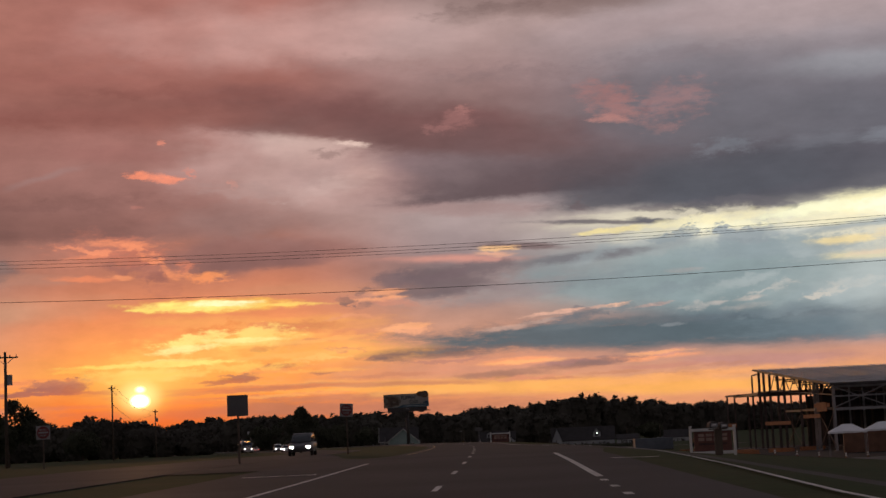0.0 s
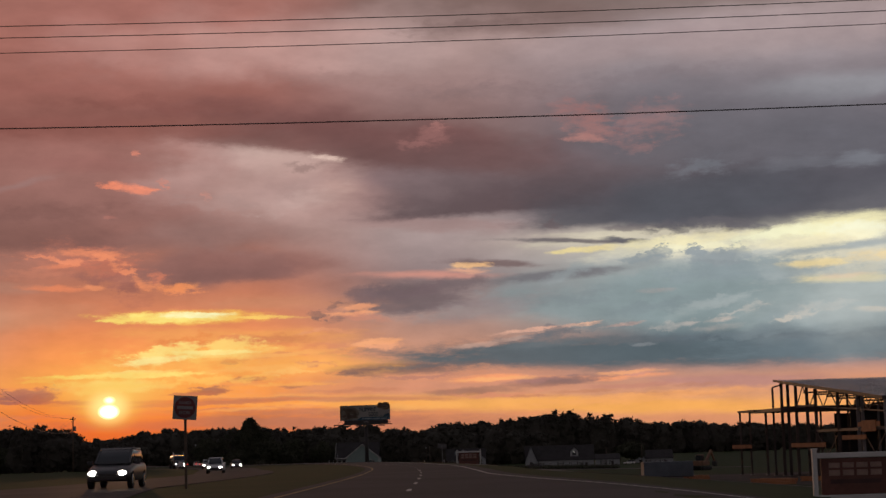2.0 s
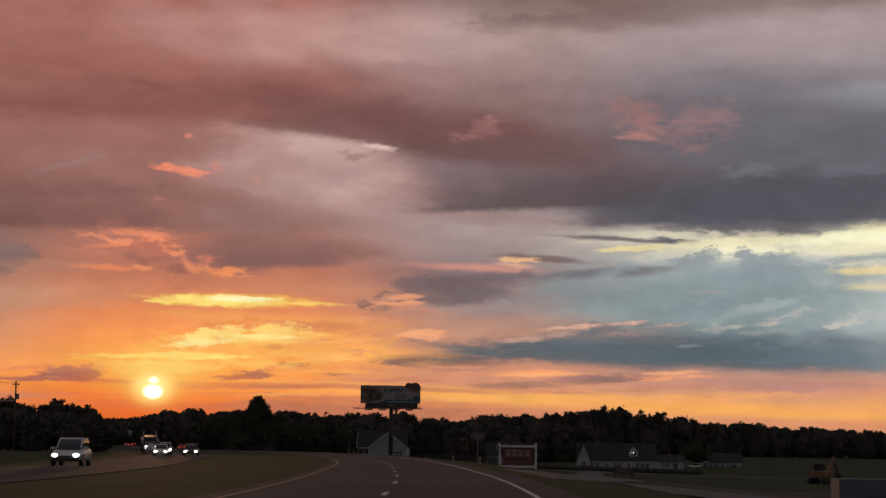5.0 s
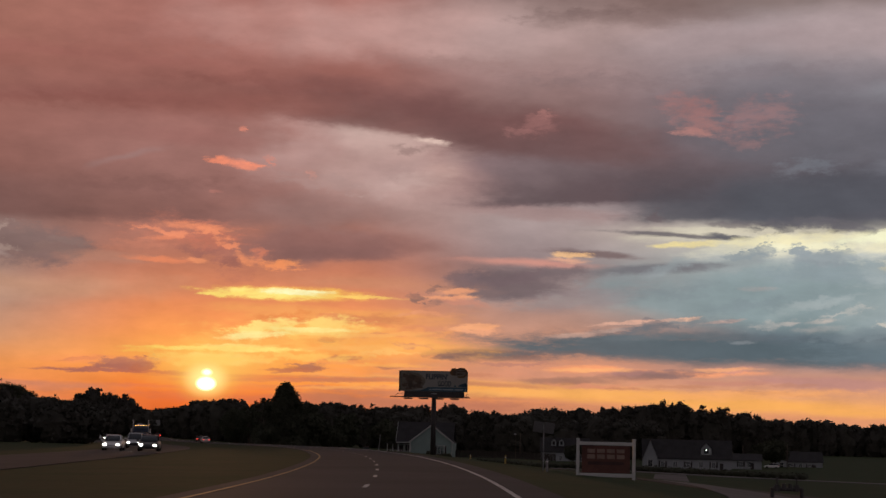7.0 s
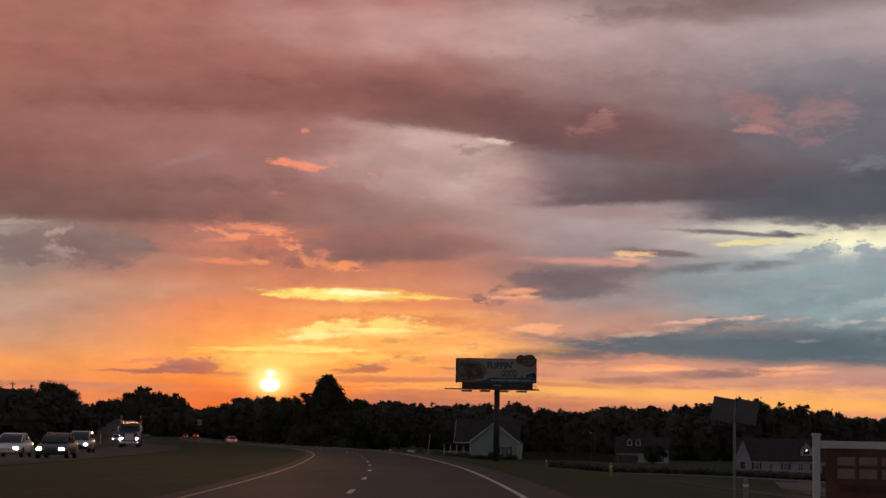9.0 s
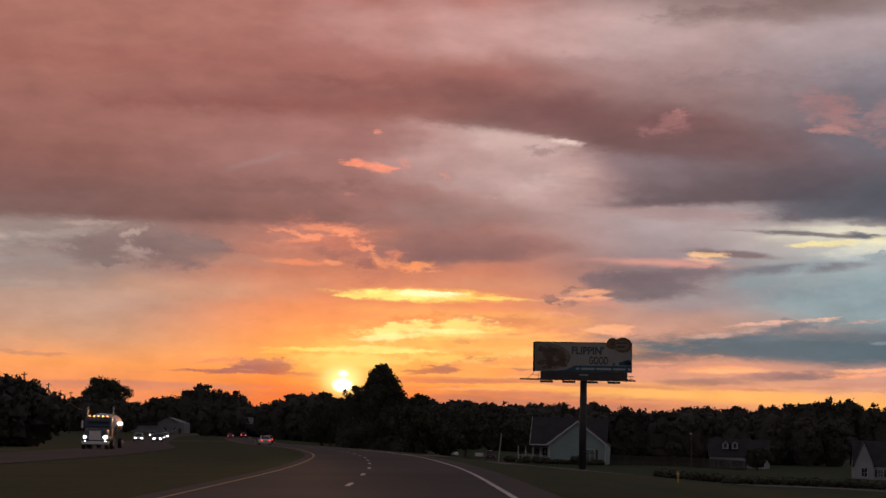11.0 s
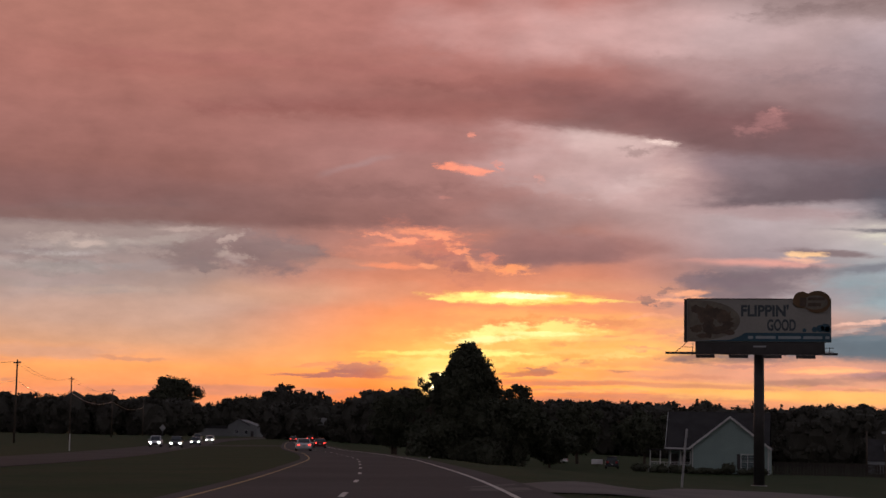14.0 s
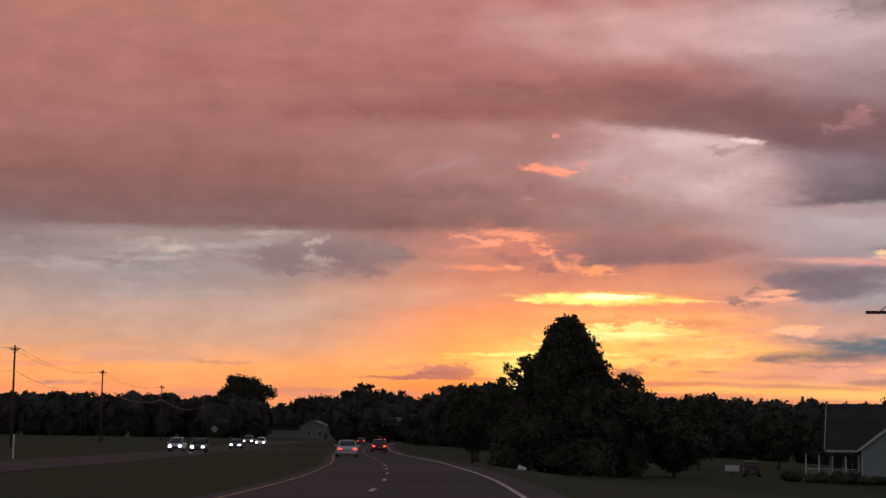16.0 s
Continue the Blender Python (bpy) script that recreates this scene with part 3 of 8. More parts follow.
sky = cloud(sky, -7.42, 3.77, 1.30, 0.13, (216, 132, 92), 0.6, 0.7, 1.4, BILLOW)
sky = cloud(sky, -12.57, 2.64, 2.61, 0.09, (255, 214, 104), 0.95, 0.5, 0.4, SLIVER)
sky = cloud(sky, -11.66, 2.76, 1.30, 0.06, (255, 232, 140), 0.9, 0.6, 0.4, SLIVER)
sky = cloud(sky, -12.89, 2.43, 0.41, 0.09, (255, 232, 136), 0.85, 0.7, 1.4, SLIVER)
sky = cloud(sky, -14.76, 2.52, 0.60, 0.06, (255, 190, 92), 0.8, 0.6, 3.4, SLIVER)
sky = cloud(sky, -12.19, 2.29, 1.12, 0.07, (255, 214, 106), 0.8, 0.6, 1.4, SLIVER)
sky = cloud(sky, -8.49, 2.31, 0.93, 0.09, (226, 140, 96), 0.7, 0.6, 1.4, SLIVER)
sky = cloud(sky, -9.41, 2.07, 0.56, 0.09, (176, 116, 94), 0.85, 0.5, 3.4, BILLOW)
sky = cloud(sky, -10.24, 1.97, 0.48, 0.06, (186, 118, 92), 0.85, 0.5, 9.4, SLIVER)
sky = cloud(sky, -9.96, 1.68, 3.54, 0.09, (196, 122, 92), 0.8, 0.6, 1.4, SLIVER)
sky = cloud(sky, -8.28, 1.48, 2.05, 0.06, (255, 176, 98), 0.6, 0.7, 1.4, SLIVER)
sky = cloud(sky, 1.40, 3.82, 1.56, 0.07, (232, 180, 158), 0.9, 0.5, 4.4, SLIVER)
sky = cloud(sky, 3.05, 3.94, 0.56, 0.07, (240, 190, 162), 0.9, 0.5, 7.4, SLIVER)
sky = cloud(sky, 4.23, 3.88, 0.63, 0.06, (206, 170, 158), 0.8, 0.6, 5.4, SLIVER)
sky = cloud(sky, -0.62, 3.36, 0.86, 0.09, (210, 170, 154), 0.8, 0.6, 3.4, SLIVER)
sky = cloud(sky, 1.86, 3.63, 1.12, 0.11, (112, 114, 120), 0.8, 0.6, 3.4, BILLOW)
sky = cloud(sky, 0.58, 3.53, 0.56, 0.07, (196, 164, 152), 0.7, 0.7, 7.4, SLIVER)
sky = cloud(sky, 6.47, 3.83, 0.30, 0.07, (200, 190, 184), 0.7, 0.7, 1.4, SLIVER)
sky = cloud(sky, 7.45, 3.93, 0.48, 0.09, (206, 192, 182), 0.7, 0.7, 7.4, SLIVER)
sky = cloud(sky, 7.27, 3.66, 0.75, 0.11, (182, 176, 172), 0.6, 0.8, 5.4, SLIVER)
sky = cloud(sky, 4.77, 3.21, 0.41, 0.06, (136, 142, 148), 0.7, 0.7, 1.4, SLIVER)
sky = cloud(sky, -3.96, 3.57, 0.75, 0.11, (250, 176, 130), 0.85, 0.5, 5.4, SLIVER)
sky = cloud(sky, -4.45, 4.72, 0.63, 0.13, (244, 166, 124), 0.8, 0.6, 5.4, SLIVER)
sky = cloud(sky, -4.60, 2.61, 0.82, 0.11, (128, 100, 96), 0.85, 0.5, 4.4, SLIVER)
sky = cloud(sky, 2.79, 2.21, 1.12, 0.11, (158, 122, 116), 0.8, 0.6, 1.4, SLIVER)
sky = cloud(sky, 2.24, 2.09, 1.30, 0.11, (150, 116, 110), 0.85, 0.5, 1.4, SLIVER)
sky = cloud(sky, -0.14, 1.91, 2.24, 0.13, (176, 128, 108), 0.8, 0.6, 2.4, SLIVER)
sky = cloud(sky, 0.04, 2.23, 1.49, 0.07, (255, 182, 122), 0.8, 0.6, 1.4, SLIVER)
sky = cloud(sky, 4.24, 2.31, 1.12, 0.07, (255, 180, 130), 0.8, 0.6, 2.4, SLIVER)
sky = cloud(sky, 2.97, 1.74, 1.12, 0.06, (206, 142, 110), 0.8, 0.6, 1.4, SLIVER)
sky = cloud(sky, 6.56, 1.84, 0.75, 0.07, (196, 138, 116), 0.8, 0.6, 1.4, SLIVER)
sky = cloud(sky, 3.12, 6.39, 1.30, 0.11, (252, 232, 160), 0.9, 0.5, 3.4, SLIVER)
sky = cloud(sky, 6.20, 6.56, 2.42, 0.20, (250, 240, 196), 0.8, 0.6, 3.4, SLIVER)
sky = cloud(sky, 3.48, 6.88, 1.86, 0.07, (214, 206, 186), 0.7, 0.6, -0.6, SLIVER)
sky = cloud(sky, 5.57, 6.25, 0.41, 0.24, (150, 160, 166), 0.95, 0.35, 1.4, BILLOW)
sky = cloud(sky, 6.60, 6.21, 0.30, 0.28, (156, 166, 172), 0.95, 0.35, 1.4, BILLOW)
sky = cloud(sky, 4.94, 6.06, 0.75, 0.17, (152, 162, 167), 0.9, 0.4, 7.4, BILLOW)
sky = cloud(sky, 7.63, 6.05, 0.93, 0.22, (156, 166, 171), 0.9, 0.4, 1.4, BILLOW)
sky = cloud(sky, -0.75, 5.99, 0.63, 0.11, (248, 196, 142), 0.85, 0.5, 0.4, SLIVER)
sky = cloud(sky, 5.40, 4.95, 0.56, 0.09, (176, 166, 164), 0.5, 0.8, 1.4, SLIVER)
sky = cloud(sky, 12.30, 4.90, 3.17, 1.40, (186, 196, 196), 0.45, 0.8, 1.4, SOFT)
sky = cloud(sky, 12.47, 5.78, 1.12, 0.19, (255, 226, 164), 0.85, 0.6, 1.4, SLIVER)
sky = cloud(sky, 11.28, 5.16, 0.93, 0.11, (244, 214, 180), 0.7, 0.6, 1.4, SLIVER)
sky = cloud(sky, -23.99, 5.85, 1.30, 0.30, (148, 132, 126), 0.7, 0.6, 1.1, BILLOW)
sky = cloud(sky, -25.21, 5.11, 2.05, 0.22, (146, 132, 126), 0.6, 0.7, -0.9, BILLOW)
sky = cloud(sky, -25.76, 5.52, 1.12, 0.11, (178, 164, 156), 0.6, 0.7, -4.9, SLIVER)
sky = cloud(sky, -20.37, 6.03, 0.63, 0.26, (134, 110, 106), 0.8, 0.5, 1.1, BILLOW)
sky = cloud(sky, -18.62, 5.90, 1.12, 0.41, (134, 108, 104), 0.8, 0.5, -4.9, BILLOW)
sky = cloud(sky, -20.53, 5.36, 0.82, 0.13, (130, 108, 104), 0.8, 0.5, -6.9, BILLOW)
sky = cloud(sky, -15.44, 8.78, 1.30, 0.15, (160, 130, 128), 0.45, 0.8, 13.1, SOFT)
sky = bank(sky, -22.04, 11.49, 4.28, 0.93, (150, 92, 84), 0.35, 0.2, -0.9)
sky = bank(sky, -15.11, 10.55, 6.15, 1.12, (140, 90, 84), 0.35, 0.16, 0.1)

sky = cloud(sky, -10.00, 3.11, 2.79, 0.56, (255, 196, 104), 0.55, 0.9, 1.4, BILLOW)
sky = cloud(sky, -10.75, 3.36, 1.12, 0.30, (255, 228, 138), 0.85, 0.6, 11.4, BILLOW)
sky = cloud(sky, -8.53, 3.52, 1.12, 0.26, (255, 214, 124), 0.8, 0.6, -2.6, BILLOW)
sky = cloud(sky, -11.11, 3.11, 1.12, 0.13, (255, 240, 160), 0.9, 0.5, 5.4, SLIVER)
sky = cloud(sky, -9.08, 3.35, 1.49, 0.09, (255, 234, 150), 0.9, 0.5, -0.6, SLIVER)
sky = cloud(sky, -12.56, 2.29, 2.05, 0.19, (255, 222, 116), 0.7, 0.8, 1.4, BILLOW)
sky = cloud(sky, -11.65, 2.65, 2.24, 0.09, (255, 230, 130), 0.95, 0.5, 0.4, SLIVER)
sky = cloud(sky, -9.43, 2.42, 2.05, 0.15, (255, 198, 104), 0.7, 0.7, 1.4, BILLOW)
sky = cloud(sky, -6.29, 3.20, 1.68, 0.22, (250, 168, 102), 0.6, 0.7, 3.4, BILLOW)
sky = cloud(sky, -7.39, 2.80, 2.05, 0.11, (255, 186, 106), 0.7, 0.6, 2.4, SLIVER)
sky = cloud(sky, -16.01, 2.19, 2.24, 0.15, (246, 150, 96), 0.6, 0.7, 1.4, SLIVER)
sky = cloud(sky, -1.79, 1.45, 3.73, 0.15, (255, 182, 104), 0.7, 0.6, 1.4, SLIVER)
sky = cloud(sky, 4.60, 1.49, 4.10, 0.17, (255, 178, 112), 0.7, 0.6, 2.4, SLIVER)
sky = cloud(sky, 3.18, 10.74, 0.93, 0.48, (158, 116, 116), 0.6, 0.8, -13.6, BILLOW)
sky = cloud(sky, 5.38, 10.44, 1.23, 0.56, (150, 118, 120), 0.55, 0.8, 7.4, BILLOW)
sky = cloud(sky, -1.94, 10.26, 0.75, 0.37, (146, 102, 100), 0.5, 0.8, 11.4, BILLOW)
sky = cloud(sky, -11.96, 8.74, 0.86, 0.15, (252, 150, 118), 0.9, 0.5, -7.6, SLIVER)
sky = cloud(sky, -12.70, 6.26, 1.12, 0.41, (206, 122, 100), 0.6, 0.9, -10.6, BILLOW)
sky = cloud(sky, -13.97, 6.45, 1.12, 0.13, (244, 150, 112), 0.8, 0.6, -0.6, BILLOW)
sky = cloud(sky, -12.62, 6.43, 0.48, 0.15, (248, 152, 112), 0.85, 0.6, -12.6, BILLOW)
sky = cloud(sky, -12.10, 6.01, 0.37, 0.19, (246, 150, 110), 0.8, 0.6, -28.6, BILLOW)
sky = cloud(sky, -11.46, 5.62, 0.56, 0.22, (250, 154, 108), 0.85, 0.6, -14.6, BILLOW)
sky = cloud(sky, -10.45, 5.39, 0.75, 0.17, (252, 154, 102), 0.85, 0.6, 1.4, BILLOW)
sky = cloud(sky, -11.02, 5.82, 0.34, 0.15, (226, 134, 104), 0.7, 0.7, -8.6, BILLOW)
sky = cloud(sky, -11.94, 5.46, 0.37, 0.15, (162, 104, 94), 0.7, 0.6, 1.4, BILLOW)
sky = cloud(sky, -13.06, 5.82, 0.56, 0.17, (160, 106, 98), 0.6, 0.7, -4.6, BILLOW)
sky = cloud(sky, -14.90, 5.90, 1.12, 0.15, (206, 132, 108), 0.5, 0.8, 3.4, BILLOW)
sky = bank(sky, -23.88, 6.57, 6.15, -0.93, (174, 152, 142), 0.45, 0.25, 0.9)
sky = cloud(sky, -28.73, 5.80, 2.24, 0.26, (150, 130, 124), 0.7, 0.7, -2.1, BILLOW)
sky = cloud(sky, -28.53, 5.34, 2.05, 0.19, (172, 154, 146), 0.6, 0.7, -1.1, BILLOW)
sky = cloud(sky, -25.32, 6.00, 1.12, 0.19, (178, 156, 146), 0.7, 0.7, 6.9, BILLOW)
sky = cloud(sky, -24.13, 5.89, 0.60, 0.13, (192, 168, 156), 0.75, 0.6, 4.9, SLIVER)
sky = cloud(sky, -25.39, 5.45, 1.68, 0.19, (138, 120, 116), 0.65, 0.7, -3.1, BILLOW)
sky = cloud(sky, -21.10, 6.50, 1.12, 0.09, (186, 160, 150), 0.6, 0.7, 2.9, SLIVER)
sky = cloud(sky, -20.35, 6.07, 0.82, 0.28, (138, 114, 110), 0.8, 0.5, 8.9, BILLOW)
sky = cloud(sky, -18.86, 6.03, 1.12, 0.41, (136, 110, 106), 0.8, 0.6, -7.1, BILLOW)
sky = cloud(sky, -19.61, 6.24, 0.45, 0.15, (180, 154, 144), 0.75, 0.6, 18.9, BILLOW)
sky = cloud(sky, -19.37, 5.73, 0.48, 0.13, (176, 150, 140), 0.7, 0.6, -13.1, BILLOW)
sky = cloud(sky, -20.61, 5.44, 0.86, 0.15, (132, 112, 108), 0.75, 0.6, -3.1, BILLOW)
sky = cloud(sky, -17.73, 5.65, 1.12, 0.22, (146, 116, 108), 0.6, 0.7, 0.9, BILLOW)
sky = cloud(sky, -22.20, 5.80, 0.75, 0.15, (164, 142, 134), 0.6, 0.7, -3.1, BILLOW)
sky = cloud(sky, -27.61, 4.57, 2.24, 0.17, (160, 142, 132), 0.5, 0.8, -0.1, SLIVER)
sky = cloud(sky, -23.81, 4.43, 2.79, 0.15, (190, 158, 140), 0.5, 0.8, 1.9, SLIVER)
sky = cloud(sky, -28.58, 2.07, 2.24, 0.11, (222, 146, 112), 0.7, 0.6, 0.9, SLIVER)
sky = cloud(sky, -27.50, 1.48, 1.30, 0.07, (172, 124, 108), 0.8, 0.6, 0.9, SLIVER)
sky = cloud(sky, -20.23, 1.37, 2.79, 0.09, (206, 132, 100), 0.6, 0.7, 0.9, SLIVER)
sky = cloud(sky, -15.24, 2.10, 0.93, 0.17, (166, 112, 100), 0.7, 0.6, 4.9, BILLOW)
sky = cloud(sky, 2.58, 4.85, 1.49, 0.26, (132, 142, 148), 0.5, 0.8, 5.4, BILLOW)
sky = cloud(sky, 5.13, 4.42, 1.68, 0.22, (130, 142, 149), 0.5, 0.8, 7.4, BILLOW)
sky = cloud(sky, 7.27, 4.53, 1.12, 0.15, (170, 180, 182), 0.6, 0.7, 11.4, BILLOW)
sky = cloud(sky, 5.85, 3.79, 0.93, 0.13, (186, 182, 178), 0.6, 0.7, 9.4, BILLOW)
sky = cloud(sky, 7.98, 4.17, 0.93, 0.11, (196, 192, 186), 0.6, 0.7, 13.4, BILLOW)
sky = cloud(sky, 0.93, 5.20, 1.30, 0.19, (148, 152, 156), 0.5, 0.8, 7.4, BILLOW)
sky = cloud(sky, -1.10, 4.43, 1.68, 0.19, (160, 148, 146), 0.5, 0.8, 5.4, BILLOW)
sky = cloud(sky, 3.50, 3.85, 1.12, 0.13, (122, 128, 134), 0.6, 0.7, 3.4, BILLOW)
sky = cloud(sky, 8.33, 3.45, 1.49, 0.17, (120, 134, 142), 0.6, 0.7, 5.4, BILLOW)
sky = cloud(sky, 1.50, 3.29, 2.24, 0.11, (108, 116, 122), 0.6, 0.7, 2.4, SLIVER)
sky = cloud(sky, 9.72, 3.91, 0.75, 0.13, (216, 204, 190), 0.7, 0.6, 9.4, BILLOW)
sky = cloud(sky, 10.76, 4.18, 1.12, 0.17, (190, 190, 186), 0.6, 0.7, 9.4, BILLOW)
sky = cloud(sky, 9.73, 5.26, 1.30, 0.22, (168, 178, 180), 0.6, 0.7, 5.4, BILLOW)
sky = cloud(sky, 12.46, 4.54, 3.54, 1.68, (200, 206, 204), 0.35, 0.8, 1.4, SOFT)
sky = cloud(sky, 10.77, 6.33, 2.24, 0.22, (255, 246, 206), 0.7, 0.6, 4.4, SLIVER)
sky = cloud(sky, 10.60, 5.61, 1.12, 0.15, (255, 230, 168), 0.75, 0.6, 1.4, SLIVER)
sky = cloud(sky, -15.16, 12.31, 3.35, 0.26, (166, 108, 98), 0.45, 0.8, 3.4, BILLOW)
sky = cloud(sky, -11.02, 11.41, 3.17, 0.22, (134, 84, 78), 0.4, 0.8, -2.6, BILLOW)
sky = cloud(sky, -17.65, 10.52, 3.17, 0.22, (136, 84, 77), 0.4, 0.8, 1.4, BILLOW)
sky = cloud(sky, -4.62, 12.16, 2.42, 0.26, (160, 126, 122), 0.4, 0.8, -3.6, BILLOW)
sky = cloud(sky, 0.29, 11.66, 2.61, 0.30, (132, 112, 114), 0.45, 0.8, -1.6, BILLOW)
sky = cloud(sky, 5.47, 11.98, 2.79, 0.26, (134, 122, 128), 0.45, 0.8, 3.4, BILLOW)
sky = cloud(sky, -0.49, 13.85, 2.24, 0.22, (118, 96, 94), 0.5, 0.8, 3.4, BILLOW)
sky = cloud(sky, -8.67, 8.16, 2.05, 0.26, (176, 146, 142), 0.45, 0.8, -4.6, BILLOW)
sky = cloud(sky, -6.41, 8.23, 1.30, 0.30, (202, 172, 166), 0.5, 0.8, 11.4, BILLOW)
sky = cloud(sky, -14.98, 7.92, 2.98, 0.26, (126, 88, 83), 0.4, 0.8, 2.4, BILLOW)

# the grain of the cloud sheet: long faint streaks and small tufts
grain = wmath("ADD", wmath("MULTIPLY", wnoise(0.8, 6, 0.58, (0.55, 1.5), 5.0).outputs[0], 0.42), wmath("MULTIPLY", wnoise(1.2, 6, 0.6, (0.75, 1.4), 41.0).outputs[0], 0.26))
grain = wmath("ADD", grain, 0.68)
tint = wt.nodes.new("ShaderNodeCombineXYZ")
for i in range(3):
    wire(grain, tint.inputs[i])
sky = wmix(1.0, sky, tint.outputs[0], "MULTIPLY")


def round_sun(az0, el0, w, h, inner, outer):
    m = wt.nodes.new("ShaderNodeMapping")
    m.vector_type = "TEXTURE"
    m.inputs["Location"].default_value, m.inputs["Scale"].default_value = (az0, el0, 0), (w, h, 1)
    wire(flat.outputs[0], m.inputs["Vector"])
    ln = wt.nodes.new("ShaderNodeVectorMath")
    ln.operation = "LENGTH"
    wire(m.outputs[0], ln.inputs[0])
    r = wt.nodes.new("ShaderNodeMapRange")
    r.interpolation_type = "SMOOTHSTEP"
    r.inputs["From Min"].default_value, r.inputs["From Max"].default_value = outer, inner
    wire(ln.outputs["Value"], r.inputs["Value"])
    return r.outputs[0]


# the glow of the low sun through the haze, and the sun itself behind a thin bar of cloud
sky = wmix(wmath("MULTIPLY", round_sun(SUN_AZ, SUN_EL - 0.4, 4.6, 2.0, 0.0, 1.0), 0.62), sky, srgb(255, 110, 38))
sky = wmix(wmath("MULTIPLY", round_sun(SUN_AZ + 0.1, SUN_EL + 0.65, 1.8, 1.0, 0.0, 1.0), 0.38), sky, srgb(255, 212, 104))
sky = wmix(wmath("MULTIPLY", round_sun(SUN_AZ, SUN_EL + 0.1, 1.25, 0.95, 0.0, 1.0), 0.8), sky, srgb(255, 206, 92))
sky = wmix(wmath("MULTIPLY", round_sun(SUN_AZ + 0.2, SUN_EL + 0.5, 3.0, 1.3, 0.0, 1.0), 0.32), sky, srgb(255, 222, 128))
sky = wmix(wmath("MULTIPLY", round_sun(SUN_AZ, SUN_EL + 0.12, 0.9, 0.72, 0.0, 1.0), 0.95), sky, (1.5, 1.05, 0.4))
sky = wmix(round_sun(SUN_AZ, SUN_EL - 0.03, 0.24, 0.17, 0.3, 1.6), sky, (6.0, 4.8, 2.8))
sky = wmix(round_sun(SUN_AZ + 0.02, SUN_EL + 0.34, 0.12, 0.08, 0.1, 1.9), sky, (3.0, 2.5, 1.4))
sky = wmix(wmath("MULTIPLY", round_sun(SUN_AZ + 2.5, SUN_EL + 1.3, 9.0, 3.2, 0.0, 1.0), 0.10), sky, (1.0, 0.42, 0.06), "ADD")
# overhead and behind, plain dull evening cloud
ahead = wmath("MULTIPLY", between(-60, -34), wmath("SUBTRACT", 1.0, between(16, 40)))
seen = wmath("MULTIPLY", ahead, wramp(wmath("DIVIDE", el, 90.0, clamp=True), [(0.15, (1, 1, 1)), (0.35, (0, 0, 0))]))
dull = wramp(wmath("DIVIDE", el, 90.0, clamp=True), [(0.0, srgb(147, 127, 127)), (0.12, srgb(127, 119, 125)), (1.0, srgb(118, 116, 126))])
sky = wmix(seen, wmix(0.1, dull, clear), sky)

bg = wt.nodes.new("ShaderNodeBackground")
bg.inputs["Strength"].default_value = 1.0
wire(sky, bg.inputs["Color"])
wo = wt.nodes.new("ShaderNodeOutputWorld")
wire(bg.outputs[0], wo.inputs["Surface"])

sun = new("sun", bpy.data.lights.new("sun", "SUN"))
sun.data.energy, sun.data.angle, sun.data.color = 0.2, radians(0.53), (1.0, 0.5, 0.22)
sd = Vector((math.sin(radians(SUN_AZ)) * math.cos(radians(SUN_EL)), math.cos(radians(SUN_AZ)) * math.cos(radians(SUN_EL)), math.sin(radians(SUN_EL))))
sun.matrix_world = look((0, 0, 60), Vector((0, 0, 60)) - sd)

